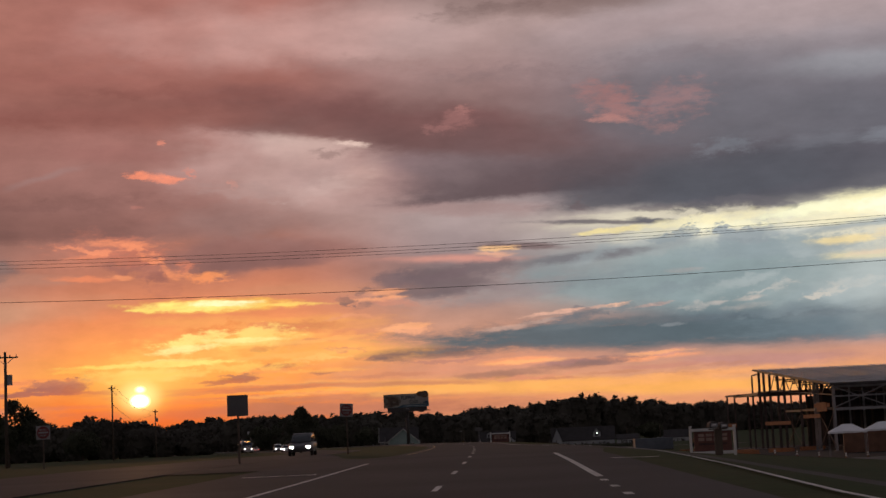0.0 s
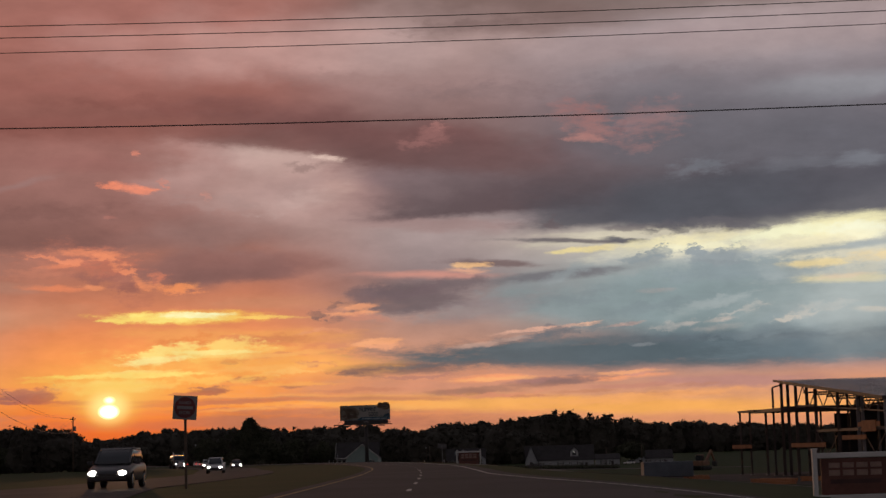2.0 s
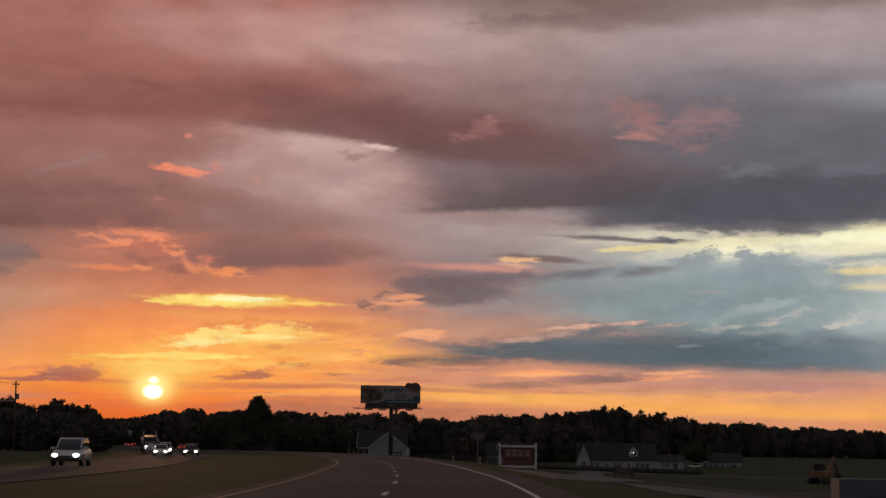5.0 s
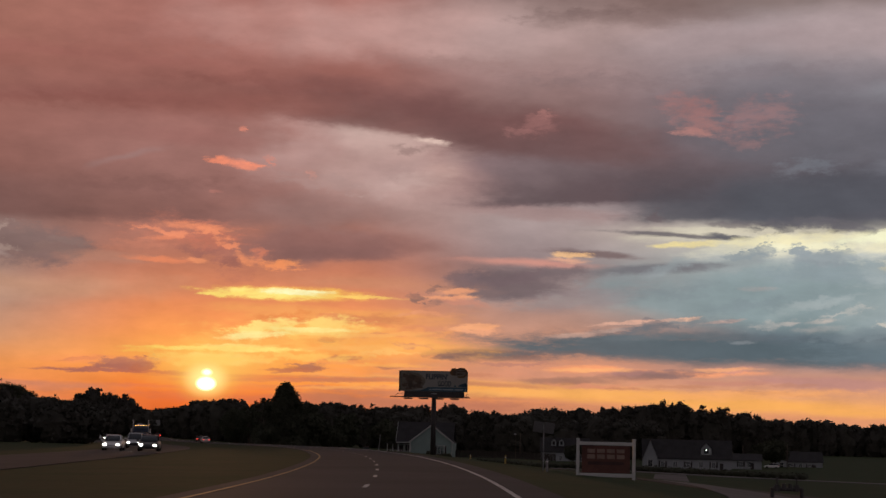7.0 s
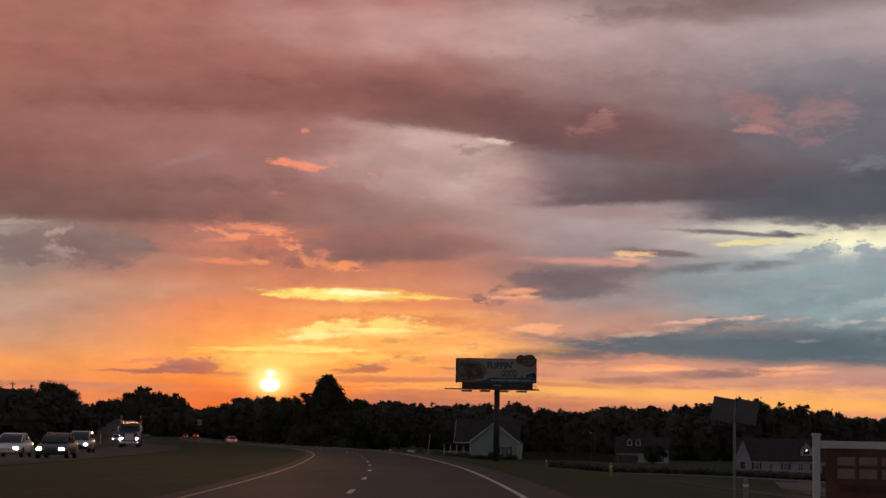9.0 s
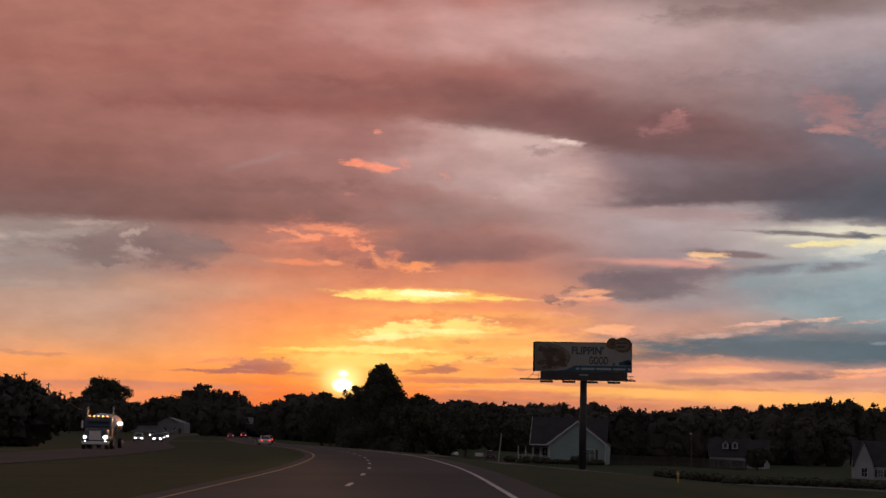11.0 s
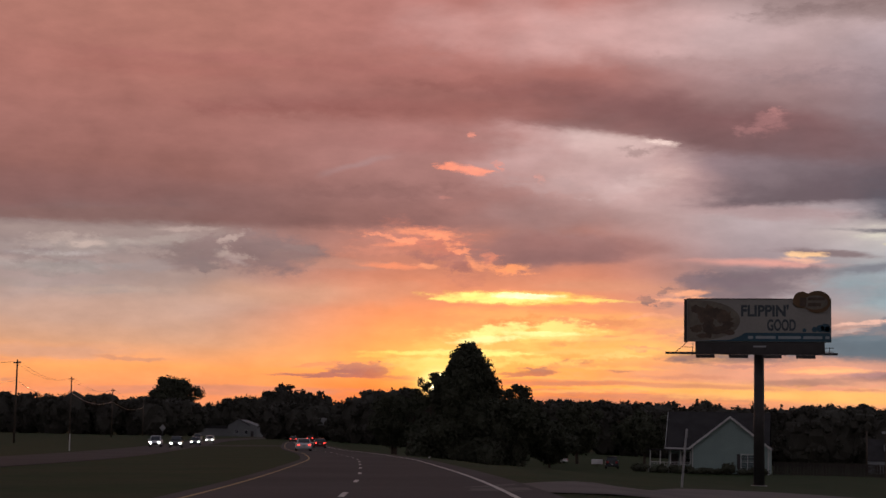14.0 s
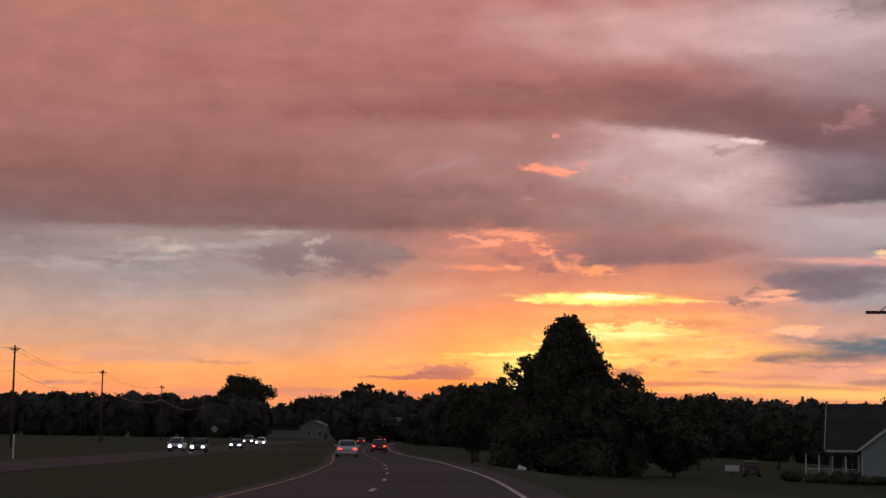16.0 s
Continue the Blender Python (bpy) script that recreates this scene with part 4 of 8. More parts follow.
# ---------------------------------------------------------------- materials
def material(name, base, rough=0.8, metal=0.0, noise_scale=0.0, spread=0.25, bump=0.0, fine=0.0, second=None, per_object=0.0, emit=None, power=0.0, coord="Object", spec=None):
    """A surface with variation at two scales: large stains (noise_scale per metre) and fine grain (fine per metre)."""
    m = bpy.data.materials.new(name)
    m.use_nodes = True
    t = m.node_tree
    b = t.nodes["Principled BSDF"]
    b.inputs["Base Color"].default_value = (*base, 1)
    b.inputs["Roughness"].default_value, b.inputs["Metallic"].default_value = rough, metal
    if spec is not None:
        b.inputs["Specular IOR Level"].default_value = spec
    if emit:
        b.inputs["Emission Color"].default_value, b.inputs["Emission Strength"].default_value = (*emit, 1), power
    colour = None
    if noise_scale:
        co = t.nodes.new("ShaderNodeTexCoord")
        big = t.nodes.new("ShaderNodeTexNoise")
        big.inputs["Scale"].default_value, big.inputs["Detail"].default_value = noise_scale, 4
        t.links.new(co.outputs[coord], big.inputs["Vector"])
        mix = t.nodes.new("ShaderNodeMix")
        mix.data_type = "RGBA"
        other = second or tuple(c * (1 - spread) for c in base)
        mix.inputs[6].default_value, mix.inputs[7].default_value = (*base, 1), (*other, 1)
        ramp = t.nodes.new("ShaderNodeMapRange")
        ramp.inputs["From Min"].default_value, ramp.inputs["From Max"].default_value = 0.35, 0.65
        t.links.new(big.outputs[0], ramp.inputs[0])
        t.links.new(ramp.outputs[0], mix.inputs[0])
        colour = mix.outputs[2]
        if fine:
            small = t.nodes.new("ShaderNodeTexNoise")
            small.inputs["Scale"].default_value, small.inputs["Detail"].default_value = fine, 3
            t.links.new(co.outputs[coord], small.inputs["Vector"])
            mr = t.nodes.new("ShaderNodeMapRange")
            mr.inputs["To Min"].default_value, mr.inputs["To Max"].default_value = 1 - spread, 1 + spread
            t.links.new(small.outputs[0], mr.inputs[0])
            mul = t.nodes.new("ShaderNodeMix")
            mul.data_type, mul.blend_type = "RGBA", "MULTIPLY"
            mul.inputs[0].default_value = 1
            t.links.new(colour, mul.inputs[6])
            t.links.new(mr.outputs[0], mul.inputs[7])
            colour = mul.outputs[2]
            if bump:
                bp = t.nodes.new("ShaderNodeBump")
                bp.inputs["Strength"].default_value, bp.inputs["Distance"].default_value = bump, 0.02
                t.links.new(small.outputs[0], bp.inputs["Height"])
                t.links.new(bp.outputs[0], b.inputs["Normal"])
    if per_object:
        info = t.nodes.new("ShaderNodeObjectInfo")
        mr = t.nodes.new("ShaderNodeMapRange")
        mr.inputs["To Min"].default_value, mr.inputs["To Max"].default_value = 1 - per_object, 1 + per_object
        t.links.new(info.outputs["Random"], mr.inputs[0])
        mul = t.nodes.new("ShaderNodeMix")
        mul.data_type, mul.blend_type = "RGBA", "MULTIPLY"
        mul.inputs[0].default_value = 1
        if colour is None:
            mul.inputs[6].default_value = (*base, 1)
        else:
            t.links.new(colour, mul.inputs[6])
        t.links.new(mr.outputs[0], mul.inputs[7])
        colour = mul.outputs[2]
    if colour is not None:
        t.links.new(colour, b.inputs["Base Color"])
    return m


ASPHALT = material("asphalt", (0.055, 0.051, 0.050), 0.85, spec=0.16, noise_scale=0.12, spread=0.3, fine=9, bump=0.3)
ASPHALT_OLD = material("asphalt_old", (0.052, 0.047, 0.045), 0.85, spec=0.16, noise_scale=0.15, spread=0.3, fine=7, bump=0.3)
ASPHALT_PALE = material("asphalt_pale", (0.125, 0.115, 0.108), 0.85, spec=0.16, noise_scale=0.15, spread=0.3, fine=7, bump=0.3)
LINE_WHITE = material("line_white", (0.55, 0.53, 0.50), 0.7, noise_scale=1.5, spread=0.3, fine=20)
LINE_YELLOW = material("line_yellow", (0.36, 0.25, 0.09), 0.7, noise_scale=1.5, spread=0.3, fine=20)
GRASS = material("grass", (0.018, 0.036, 0.010), 0.95, noise_scale=0.22, spread=0.45, fine=2.0, bump=0.9, second=(0.031, 0.040, 0.015), spec=0.1)
LEAF = material("leaf", (0.066, 0.070, 0.046), 0.8, noise_scale=0.15, spread=0.3, fine=1.5, second=(0.054, 0.057, 0.038), spec=0.15)
LEAF_DARK = material("leaf_dark", (0.062, 0.058, 0.049), 0.8, noise_scale=0.05, spread=0.3, fine=0.5, second=(0.056, 0.054, 0.043), spec=0.15)
BARK = material("bark", (0.075, 0.055, 0.040), 0.9, noise_scale=1.2, spread=0.4, fine=12, bump=0.6)
WOOD_POLE = material("wood_pole", (0.10, 0.075, 0.055), 0.9, noise_scale=0.8, spread=0.35, fine=14, bump=0.4)
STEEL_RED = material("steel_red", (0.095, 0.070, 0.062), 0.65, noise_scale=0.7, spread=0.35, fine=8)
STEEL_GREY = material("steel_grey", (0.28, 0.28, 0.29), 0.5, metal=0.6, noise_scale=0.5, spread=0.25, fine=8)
STEEL_DARK = material("steel_dark", (0.055, 0.050, 0.048), 0.6, metal=0.3, noise_scale=0.6, spread=0.3, fine=8)
ROOF_METAL = material("roof_metal", (0.40, 0.41, 0.43), 0.5, metal=0.3, noise_scale=0.3, spread=0.2, fine=4)
SIDING = material("siding", (0.29, 0.31, 0.32), 0.7, noise_scale=0.4, spread=0.12, fine=6)
SIDING_DULL = material("siding_dull", (0.19, 0.195, 0.195), 0.75, noise_scale=0.4, spread=0.15, fine=6)
SITE_DIRT = material("site_dirt", (0.075, 0.062, 0.055), 0.95, noise_scale=0.12, spread=0.35, fine=3, bump=0.5, second=(0.05, 0.046, 0.042), spec=0.1)
SIDING_GREEN = material("siding_green", (0.23, 0.31, 0.285), 0.7, noise_scale=0.4, spread=0.12, fine=6)
SHINGLE = material("shingle", (0.034, 0.031, 0.032), 0.9, noise_scale=0.5, spread=0.35, fine=6, bump=0.4)
TRIM = material("trim_white", (0.55, 0.55, 0.53), 0.6, noise_scale=0.8, spread=0.12, fine=9)
GLASS = material("window_glass", (0.03, 0.035, 0.04), 0.08, noise_scale=0.3, spread=0.2)
CONCRETE = material("concrete", (0.35, 0.34, 0.32), 0.85, noise_scale=0.6, spread=0.2, fine=12, bump=0.2)
RUBBER = material("rubber", (0.02, 0.02, 0.02), 0.85, noise_scale=2, spread=0.2)
CHROME = material("chrome", (0.6, 0.6, 0.6), 0.25, metal=1.0)
FENCE = material("fence_wood", (0.045, 0.036, 0.030), 0.9, noise_scale=0.8, spread=0.35, fine=9, per_object=0.2)
CABLE = material("cable", (0.03, 0.03, 0.03), 0.6)
# orange glow of the low sun on the cables, put into their colour
CABLE_SUNLIT = material("cable_sunlit", (0.50, 0.34, 0.24), 0.3, metal=1.0)
# old sheeting, darkened further: a backlit face's shade is in the base colour
SIGN_DIM = material("sign_dim", (0.26, 0.25, 0.25), 0.6, noise_scale=1.2, spread=0.3, fine=14)
SIGN_DIM_RED = material("sign_dim_red", (0.17, 0.028, 0.028), 0.6, noise_scale=1.2, spread=0.3, fine=14)
PLATE_DULL = material("plate_dull", (0.105, 0.102, 0.10), 0.6, noise_scale=0.8, spread=0.25, fine=9)
SIGN_WHITE = material("sign_white", (0.75, 0.74, 0.72), 0.5, noise_scale=0.8, spread=0.15, fine=9)
SIGN_RED = material("sign_red", (0.42, 0.03, 0.03), 0.5, noise_scale=0.8, spread=0.15, fine=9)
SIGN_BACK = material("sign_back", (0.34, 0.34, 0.34), 0.5, metal=0.5, noise_scale=0.8, spread=0.2, fine=9)
HEADLIGHT = material("headlight_lit", (0.9, 0.9, 0.9), 0.3, emit=(1.0, 0.95, 0.85), power=30)
TAILLIGHT = material("taillight_lit", (0.5, 0.02, 0.02), 0.3, emit=(1.0, 0.06, 0.04), power=2.2)

# ---------------------------------------------------------------- building helpers
def part(name, bm, mat, parent=None, label="", smooth=False):
    """Links a bmesh as one mesh object, under parent if given."""
    me = bpy.data.meshes.new(name)
    bm.to_mesh(me)
    bm.free()
    me.materials.append(mat)
    if smooth:
        me.polygons.foreach_set("use_smooth", [True] * len(me.polygons))
    ob = new(name, me)
    if parent is not None:
        ob.parent = parent
    return tagged(ob, label)


def mesh_part(name, verts, faces, mat, parent=None, label="", smooth=False):
    me = bpy.data.meshes.new(name)
    me.from_pydata(verts if isinstance(verts, list) else verts.tolist(), [], faces if isinstance(faces, list) else faces.tolist())
    me.materials.append(mat)
    if smooth:
        me.polygons.foreach_set("use_smooth", [True] * len(me.polygons))
    ob = new(name, me)
    if parent is not None:
        ob.parent = parent
    return tagged(ob, label)


def thing(name, x, y, z, turn=0.0, label="", category="", group="", kind=""):
    ob = new(name)
    ob.empty_display_size = 0.2
    ob.matrix_basis = pose(x, y, z, 0, 0, turn)
    return tagged(ob, label, category, group, kind)


def box(bm, x0, x1, y0, y1, z0, z1, bevel=0.0):
    r = bmesh.ops.create_cube(bm, size=1.0)
    for v in r["verts"]:
        v.co = Vector((x0 + (v.co.x + 0.5) * (x1 - x0), y0 + (v.co.y + 0.5) * (y1 - y0), z0 + (v.co.z + 0.5) * (z1 - z0)))
    if bevel:
        es = list({e for v in r["verts"] for e in v.link_edges})
        bmesh.ops.bevel(bm, geom=es, offset=bevel, segments=2, affect="EDGES", profile=0.5)
    return bm


def boxes(*rows, bevel=0.0):
    bm = bmesh.new()
    for r in rows:
        box(bm, *r, bevel=bevel)
    return bm


def parts(name, rows, mat, parent, label="", bevel=0.0):
    """Boxes, each a part of its own."""
    return [part(name, boxes(r, bevel=bevel), mat, parent, label) for r in rows]


def tube(bm, a, b, r0, r1=None, sides=8):
    """A capped, tapered rod from a to b."""
    a, b = Vector(a), Vector(b)
    d = b - a
    q = d.to_track_quat("Z", "Y").to_matrix().to_4x4()
    bmesh.ops.create_cone(bm, cap_ends=True, segments=sides, radius1=r0, radius2=r0 if r1 is None else r1, depth=d.length, matrix=Matrix.Translation((a + b) / 2) @ q)
    return bm


def beam(bm, a, b, w, h):
    """A rectangular bar from a to b."""
    a, b = Vector(a), Vector(b)
    d = b - a
    q = d.to_track_quat("Z", "Y").to_matrix().to_4x4()
    r = bmesh.ops.create_cube(bm, size=1.0)
    m = Matrix.Translation((a + b) / 2) @ q @ Matrix.Diagonal((w, h, d.length, 1))
    bmesh.ops.transform(bm, matrix=m, verts=r["verts"])
    return bm


def prism(bm, outline, y0, y1):
    """A slab with the given (x, z) outline between y0 and y1."""
    f = [bm.verts.new((x, y0, z)) for x, z in outline]
    g = [bm.verts.new((x, y1, z)) for x, z in outline]
    bm.faces.new(f)
    bm.faces.new(g[::-1])
    for i in range(len(f)):
        j = (i + 1) % len(f)
        bm.faces.new((f[j], f[i], g[i], g[j]))
    bmesh.ops.recalc_face_normals(bm, faces=bm.faces)
    return bm


# ---------------------------------------------------------------- the lie of the land
LANE_Y = (-300, -100, 0, 27, 56, 85, 120, 155, 197, 252, 288, 322, 375, 416, 442, 500, 550, 594, 637, 720, 795, 900, 1100, 1500, 2200)
LANE_X = (3.2, 2.2, 0.7, 0.25, -0.08, -0.64, -1.65, -2.9, -5.2, -10.2, -14.6, -19.6, -29.1, -37.9, -44.4, -60.2, -76, -91.2, -105.6, -132, -155, -184, -236, -330, -480)
RISE_Y = (-300, 0, 27, 56, 75, 110, 155, 200, 250, 322, 375, 442, 520, 600, 700, 900, 1200)
RISE_Z = (-1.2, -0.5, -0.48, -0.38, -0.30, -0.42, -0.55, -0.64, -0.82, -1.02, -1.23, -1.53, -2.0, -2.45, -2.7, -2.8, -2.8)


def smooth_curve(xs, ys):
    """A gently rounded curve through the points, as a fine table."""
    fine = np.arange(xs[0], xs[-1], 1.0)
    v = np.interp(fine, xs, ys)
    k = np.hanning(61)
    k /= k.sum()
    pad = np.concatenate([v[0] + (np.arange(-30, 0)) * (v[1] - v[0]), v, v[-1] + np.arange(1, 31) * (v[-1] - v[-2])])
    return fine, np.convolve(pad, k, "valid")


LANE = smooth_curve(LANE_Y, LANE_X)
RISE = smooth_curve(RISE_Y, RISE_Z)


def lane_x(y):
    """The middle of the driven lane."""
    end = LANE[0][-1]
    v = np.interp(y, *LANE)
    return v + np.where(np.asarray(y) > end, (np.asarray(y) - end) * -0.2, 0)


def ease(v):
    v = np.clip(v, 0, 1)
    return v * v * (3 - 2 * v)


def land(x, y):
    """The height of the ground: the road's own rise, banked in the bend, with lower yards on its right."""
    x, y = np.asarray(x, float), np.asarray(y, float)
    d = x - lane_x(y)
    z = np.interp(y, *RISE)
    z = z + 0.018 * np.clip(d, -24, 2) * ease((y - 110) / 160) * (1 - ease((y - 620) / 200))
    fall = np.clip((d - 4) / 46, 0, 1)
    z = z + (-5.0 - z) * fall * np.clip(fall / 0.12, 0.0, 1.0) - 2.6 * ease((d - 75) / 70) * ease((y - 420) / 200)
    z = z - 1.0 * ease((d - 3.5) / 7) * (1 - ease((d - 20) / 30)) * ease((y - 520) / 60) * (1 - ease((y - 720) / 80))
    ditch = np.exp(-((d - 8.5) / 2.0) ** 2) * 0.18 * ease((y - 100) / 60)
    return z - ditch


def along(d, y):
    """The place d metres to the right of the driven lane's middle."""
    slope = (lane_x(y + 0.5) - lane_x(y - 0.5))
    n = np.hypot(1, slope)
    return lane_x(y) + d / n, y - d * slope / n


def strip(name, left, right, y0, y1, lift, mat, label="", kind="structure", step=4.0, category=""):
    """A ribbon of paving or paint that follows the road; left and right: metres from the lane's middle, numbers or functions of y."""
    ys = np.linspace(y0, y1, max(2, int(round((y1 - y0) / step)) + 1))
    f = left if callable(left) else (lambda y: left + 0 * y)
    g = right if callable(right) else (lambda y: right + 0 * y)
    wide = abs(float(np.mean(g(ys) - f(ys))))
    n = 2 if wide < 2 else max(5, int(wide / 2.0))
    rows = []
    for k in range(n):
        d = f(ys) + (g(ys) - f(ys)) * k / (n - 1)
        x, y = along(d, ys)
        rows.append(np.stack([x, y, land(x, y) + lift], 1))
    if n > 2:
        # the paving's edges run down into the ground
        rows = [rows[0] - [0, 0, 0.14]] + rows + [rows[-1] - [0, 0, 0.14]]
        n += 2
    v = np.stack(rows, 1).reshape(-1, 3)
    fs = [(i * n + k, i * n + k + 1, (i + 1) * n + k + 1, (i + 1) * n + k) for i in range(len(ys) - 1) for k in range(n - 1)]
    return tagged(mesh_part(name, v, fs, mat), label, category, "", kind)


def build_ground():
    ys = np.concatenate([np.arange(-300, -60, 20), np.arange(-60, 720, 4.0), np.arange(720, 1300, 12), np.arange(1300, 2200, 60), np.arange(2200, 4600, 300)])
    ds = np.concatenate([[-3600, -2400, -1500, -900, -600, -400, -280, -200, -150, -110, -80, -60, -48], np.arange(-40, -24, 2.0), np.arange(-24, 16, 1.0), np.arange(16, 80, 4.0),
                         [80, 95, 115, 140, 170, 210, 260, 330, 420, 550, 750, 1000, 1400, 2000, 2800, 3800]])
    X = lane_x(ys)[:, None] + ds[None]
    Y = ys[:, None] + 0 * ds[None]
    Z = land(X, Y) - 0.014
    n = len(ds)
    v = np.stack([X, Y, Z], -1).reshape(-1, 3)
    i, k = np.meshgrid(np.arange(len(ys) - 1), np.arange(n - 1), indexing="ij")
    a = (i * n + k).ravel()
    fs = np.stack([a, a + 1, a + n + 1, a + n], 1)
    tagged(mesh_part("ground", v, fs, GRASS, smooth=True), "mown roadside grass and open fields at dusk", "ground", "", "structure")


build_ground()


def ramp_between(y0, v0, y1, v1):
    return lambda y: v0 + (v1 - v0) * np.clip((y - y0) / (y1 - y0), 0, 1) ** 2 * (3 - 2 * np.clip((y - y0) / (y1 - y0), 0, 1))


# the driven carriageway: two lanes, a turning lane on the right at first, a left turning bay
RIGHT_EDGE = ramp_between(78, 7.6, 150, 2.9)
strip("road", ramp_between(70, -8.8, 88, -5.5), RIGHT_EDGE, -80, 1100, 0.022, ASPHALT, "dark asphalt carriageway with worn lane markings", category="road")
ONCOMING_Y = (-80, 150, 195, 238, 285, 420, 500, 560, 1100)
ONCOMING_D = (-12.6, -12.4, -12.8, -14.6, -17.2, -17.4, -18.2, -18.8, -18.6)


def oncoming_edge(y):
    """The near edge of the oncoming carriageway, from the driven lane's middle."""
    k = np.asarray(y, float)
    return sum(np.interp(k + s, ONCOMING_Y, ONCOMING_D) for s in (-24, -12, 0, 12, 24)) / 5


strip("road_oncoming", lambda y: oncoming_edge(y) - 8.4, oncoming_edge, -80, 1100, 0.022, ASPHALT_OLD, "asphalt carriageway for the oncoming traffic", category="road")
strip("median_crossing", -12.8, lambda y: np.interp(y, (62, 78, 84, 90, 111, 130), (-5.4, -5.5, -7.4, -8.3, -10.3, -12.5)), 62, 130, 0.016, ASPHALT_OLD, "asphalt crossing through the grass median", category="road")
strip("median_crossing", -18.9, -5.4, 668, 690, 0.016, ASPHALT_OLD, "asphalt crossing through the grass median", category="road")


def bend(points, step=3.0):
    """Even steps along a rounded line through the points."""
    p = np.array(points, float)
    run = np.concatenate([[0], np.cumsum(np.hypot(*np.diff(p, axis=0).T))])
    s = np.arange(0, run[-1], step)
    soft = [sum(np.interp(np.clip(s + k, 0, run[-1]), run, p[:, i]) for k in (-12, -6, 0, 6, 12)) / 5 for i in (0, 1)]
    return np.stack(soft, 1)


def lane(name, points, width, mat, label, lift=0.02):
    """A narrow paved lane along a bent line, its edges sunk into the grass."""
    mid = bend(points)
    way = np.gradient(mid, axis=0)
    way /= np.linalg.norm(way, axis=1)[:, None]
    side = np.stack([way[:, 1], -way[:, 0]], 1)
    rows = []
    for k, low in ((-1, 0.14), (-1, 0), (-0.5, 0), (0, 0), (0.5, 0), (1, 0), (1, 0.14)):
        q = mid + side * width / 2 * k
        rows.append(np.stack([q[:, 0], q[:, 1], land(q[:, 0], q[:, 1]) + lift - low], 1))
    n = len(rows)
    fs = [(i * n + k, i * n + k + 1, (i + 1) * n + k + 1, (i + 1) * n + k) for i in range(len(mid) - 1) for k in range(n - 1)]
    return tagged(mesh_part(name, np.stack(rows, 1).reshape(-1, 3), fs, mat), label, "road", "", "structure")


HOUSE_LANE = ((-38.5, 425), (-35.4, 454), (-33.5, 480), (-29.5, 506), (-22, 520), (-10, 520), (3, 507), (14, 483), (36, 455), (60, 440))
lane("side_road", HOUSE_LANE, 6.0, ASPHALT_PALE, "pale asphalt lane curving off towards the houses")
lane("driveway", ((-1.5, 228), (2.5, 258), (4, 307), (4, 345), (5, 420), (8, 490)), 5.0, ASPHALT_PALE, "pale asphalt drive beside the grass verge")
strip("driveway", 2.8, 24, 656, 662, 0.02, ASPHALT_PALE, "pale driveway entering the road", category="road")
strip("site_ground", 16.0, 95, 232, 350, 0.01, SITE_DIRT, "bare trodden earth of the building site", category="ground")
strip("driveway", 4.0, 70, 202, 230, 0.02, ASPHALT_PALE, "asphalt entrance to the building site", category="road")


def line(name, d, width, y0, y1, mat, label):
    f = d if callable(d) else (lambda y: d + 0 * y)
    return strip(name, lambda y: f(y) - width / 2, lambda y: f(y) + width / 2, y0, y1, 0.034, mat, label, step=2.0, category="road marking")


line("edge_line_white", lambda y: np.interp(y, (-80, 26, 44, 68, 78), (4.6, 5.2, 5.9, 6.5, 6.6)) + ramp_between(78, 0.0, 150, -4.75)(y), 0.13, -80, 1100, LINE_WHITE, "solid white edge line, worn")
line("edge_line_yellow", -4.9, 0.11, 90, 1100, LINE_YELLOW, "solid yellow line beside the grass median")
line("turn_lane_line", 2.12, 0.18, 38, 72, LINE_WHITE, "solid white line of the turning lane")
line("turn_lane_line", -5.25, 0.14, -80, 66, LINE_WHITE, "solid white line of the left turning lane")
for k in range(90):
    y = -40 + 12.2 * k
    line("lane_dash", lambda y: np.interp(y, (0, 70, 240, 300), (-1.4, -1.4, -1.62, -1.75)), 0.13, y, y + 3.05, LINE_WHITE, "white lane dash")
strip("stop_bar", -8.0, -5.8, 51.6, 52.1, 0.034, LINE_WHITE, "short white bar across the left turning lane", step=0.5, category="road marking")
strip("stop_bar", 3.5, 5.1, 56.2, 56.7, 0.034, LINE_WHITE, "short white bar across the right turning lane", step=0.5, category="road marking")
for k in range(11):
    y = -1.5 + 3.66 * k
    line("lane_dot", 2.08, 0.16, y, y + 0.95, LINE_WHITE, "short white dash of the turning lane")

# ---------------------------------------------------------------- trees and woods
def ball_mesh(level):
    bm = bmesh.new()
    bmesh.ops.create_icosphere(bm, subdivisions=level, radius=1.0)
    v = np.array([list(p.co) for p in bm.verts])
    f = np.array([[w.index for w in g.verts] for g in bm.faces])
    bm.free()
    return v, f


BALL_V, BALL_F = ball_mesh(2)
LUMP_V, LUMP_F = ball_mesh(1)


class Heap:
    """Collects many small pieces into one mesh."""

    def __init__(self):
        self.v, self.tri, self.quad, self.n = [], [], [], 0

    def add(self, v, f):
        (self.tri if f.shape[1] == 3 else self.quad).append(f + self.n)
        self.v.append(v)
        self.n += len(v)

    def make(self, name, mat, parent=None, label="", smooth=False):
        v = np.concatenate(self.v)
        fs = [r for a in (self.tri + self.quad) for r in a.tolist()]
        return mesh_part(name, v, fs, mat, parent, label, smooth)


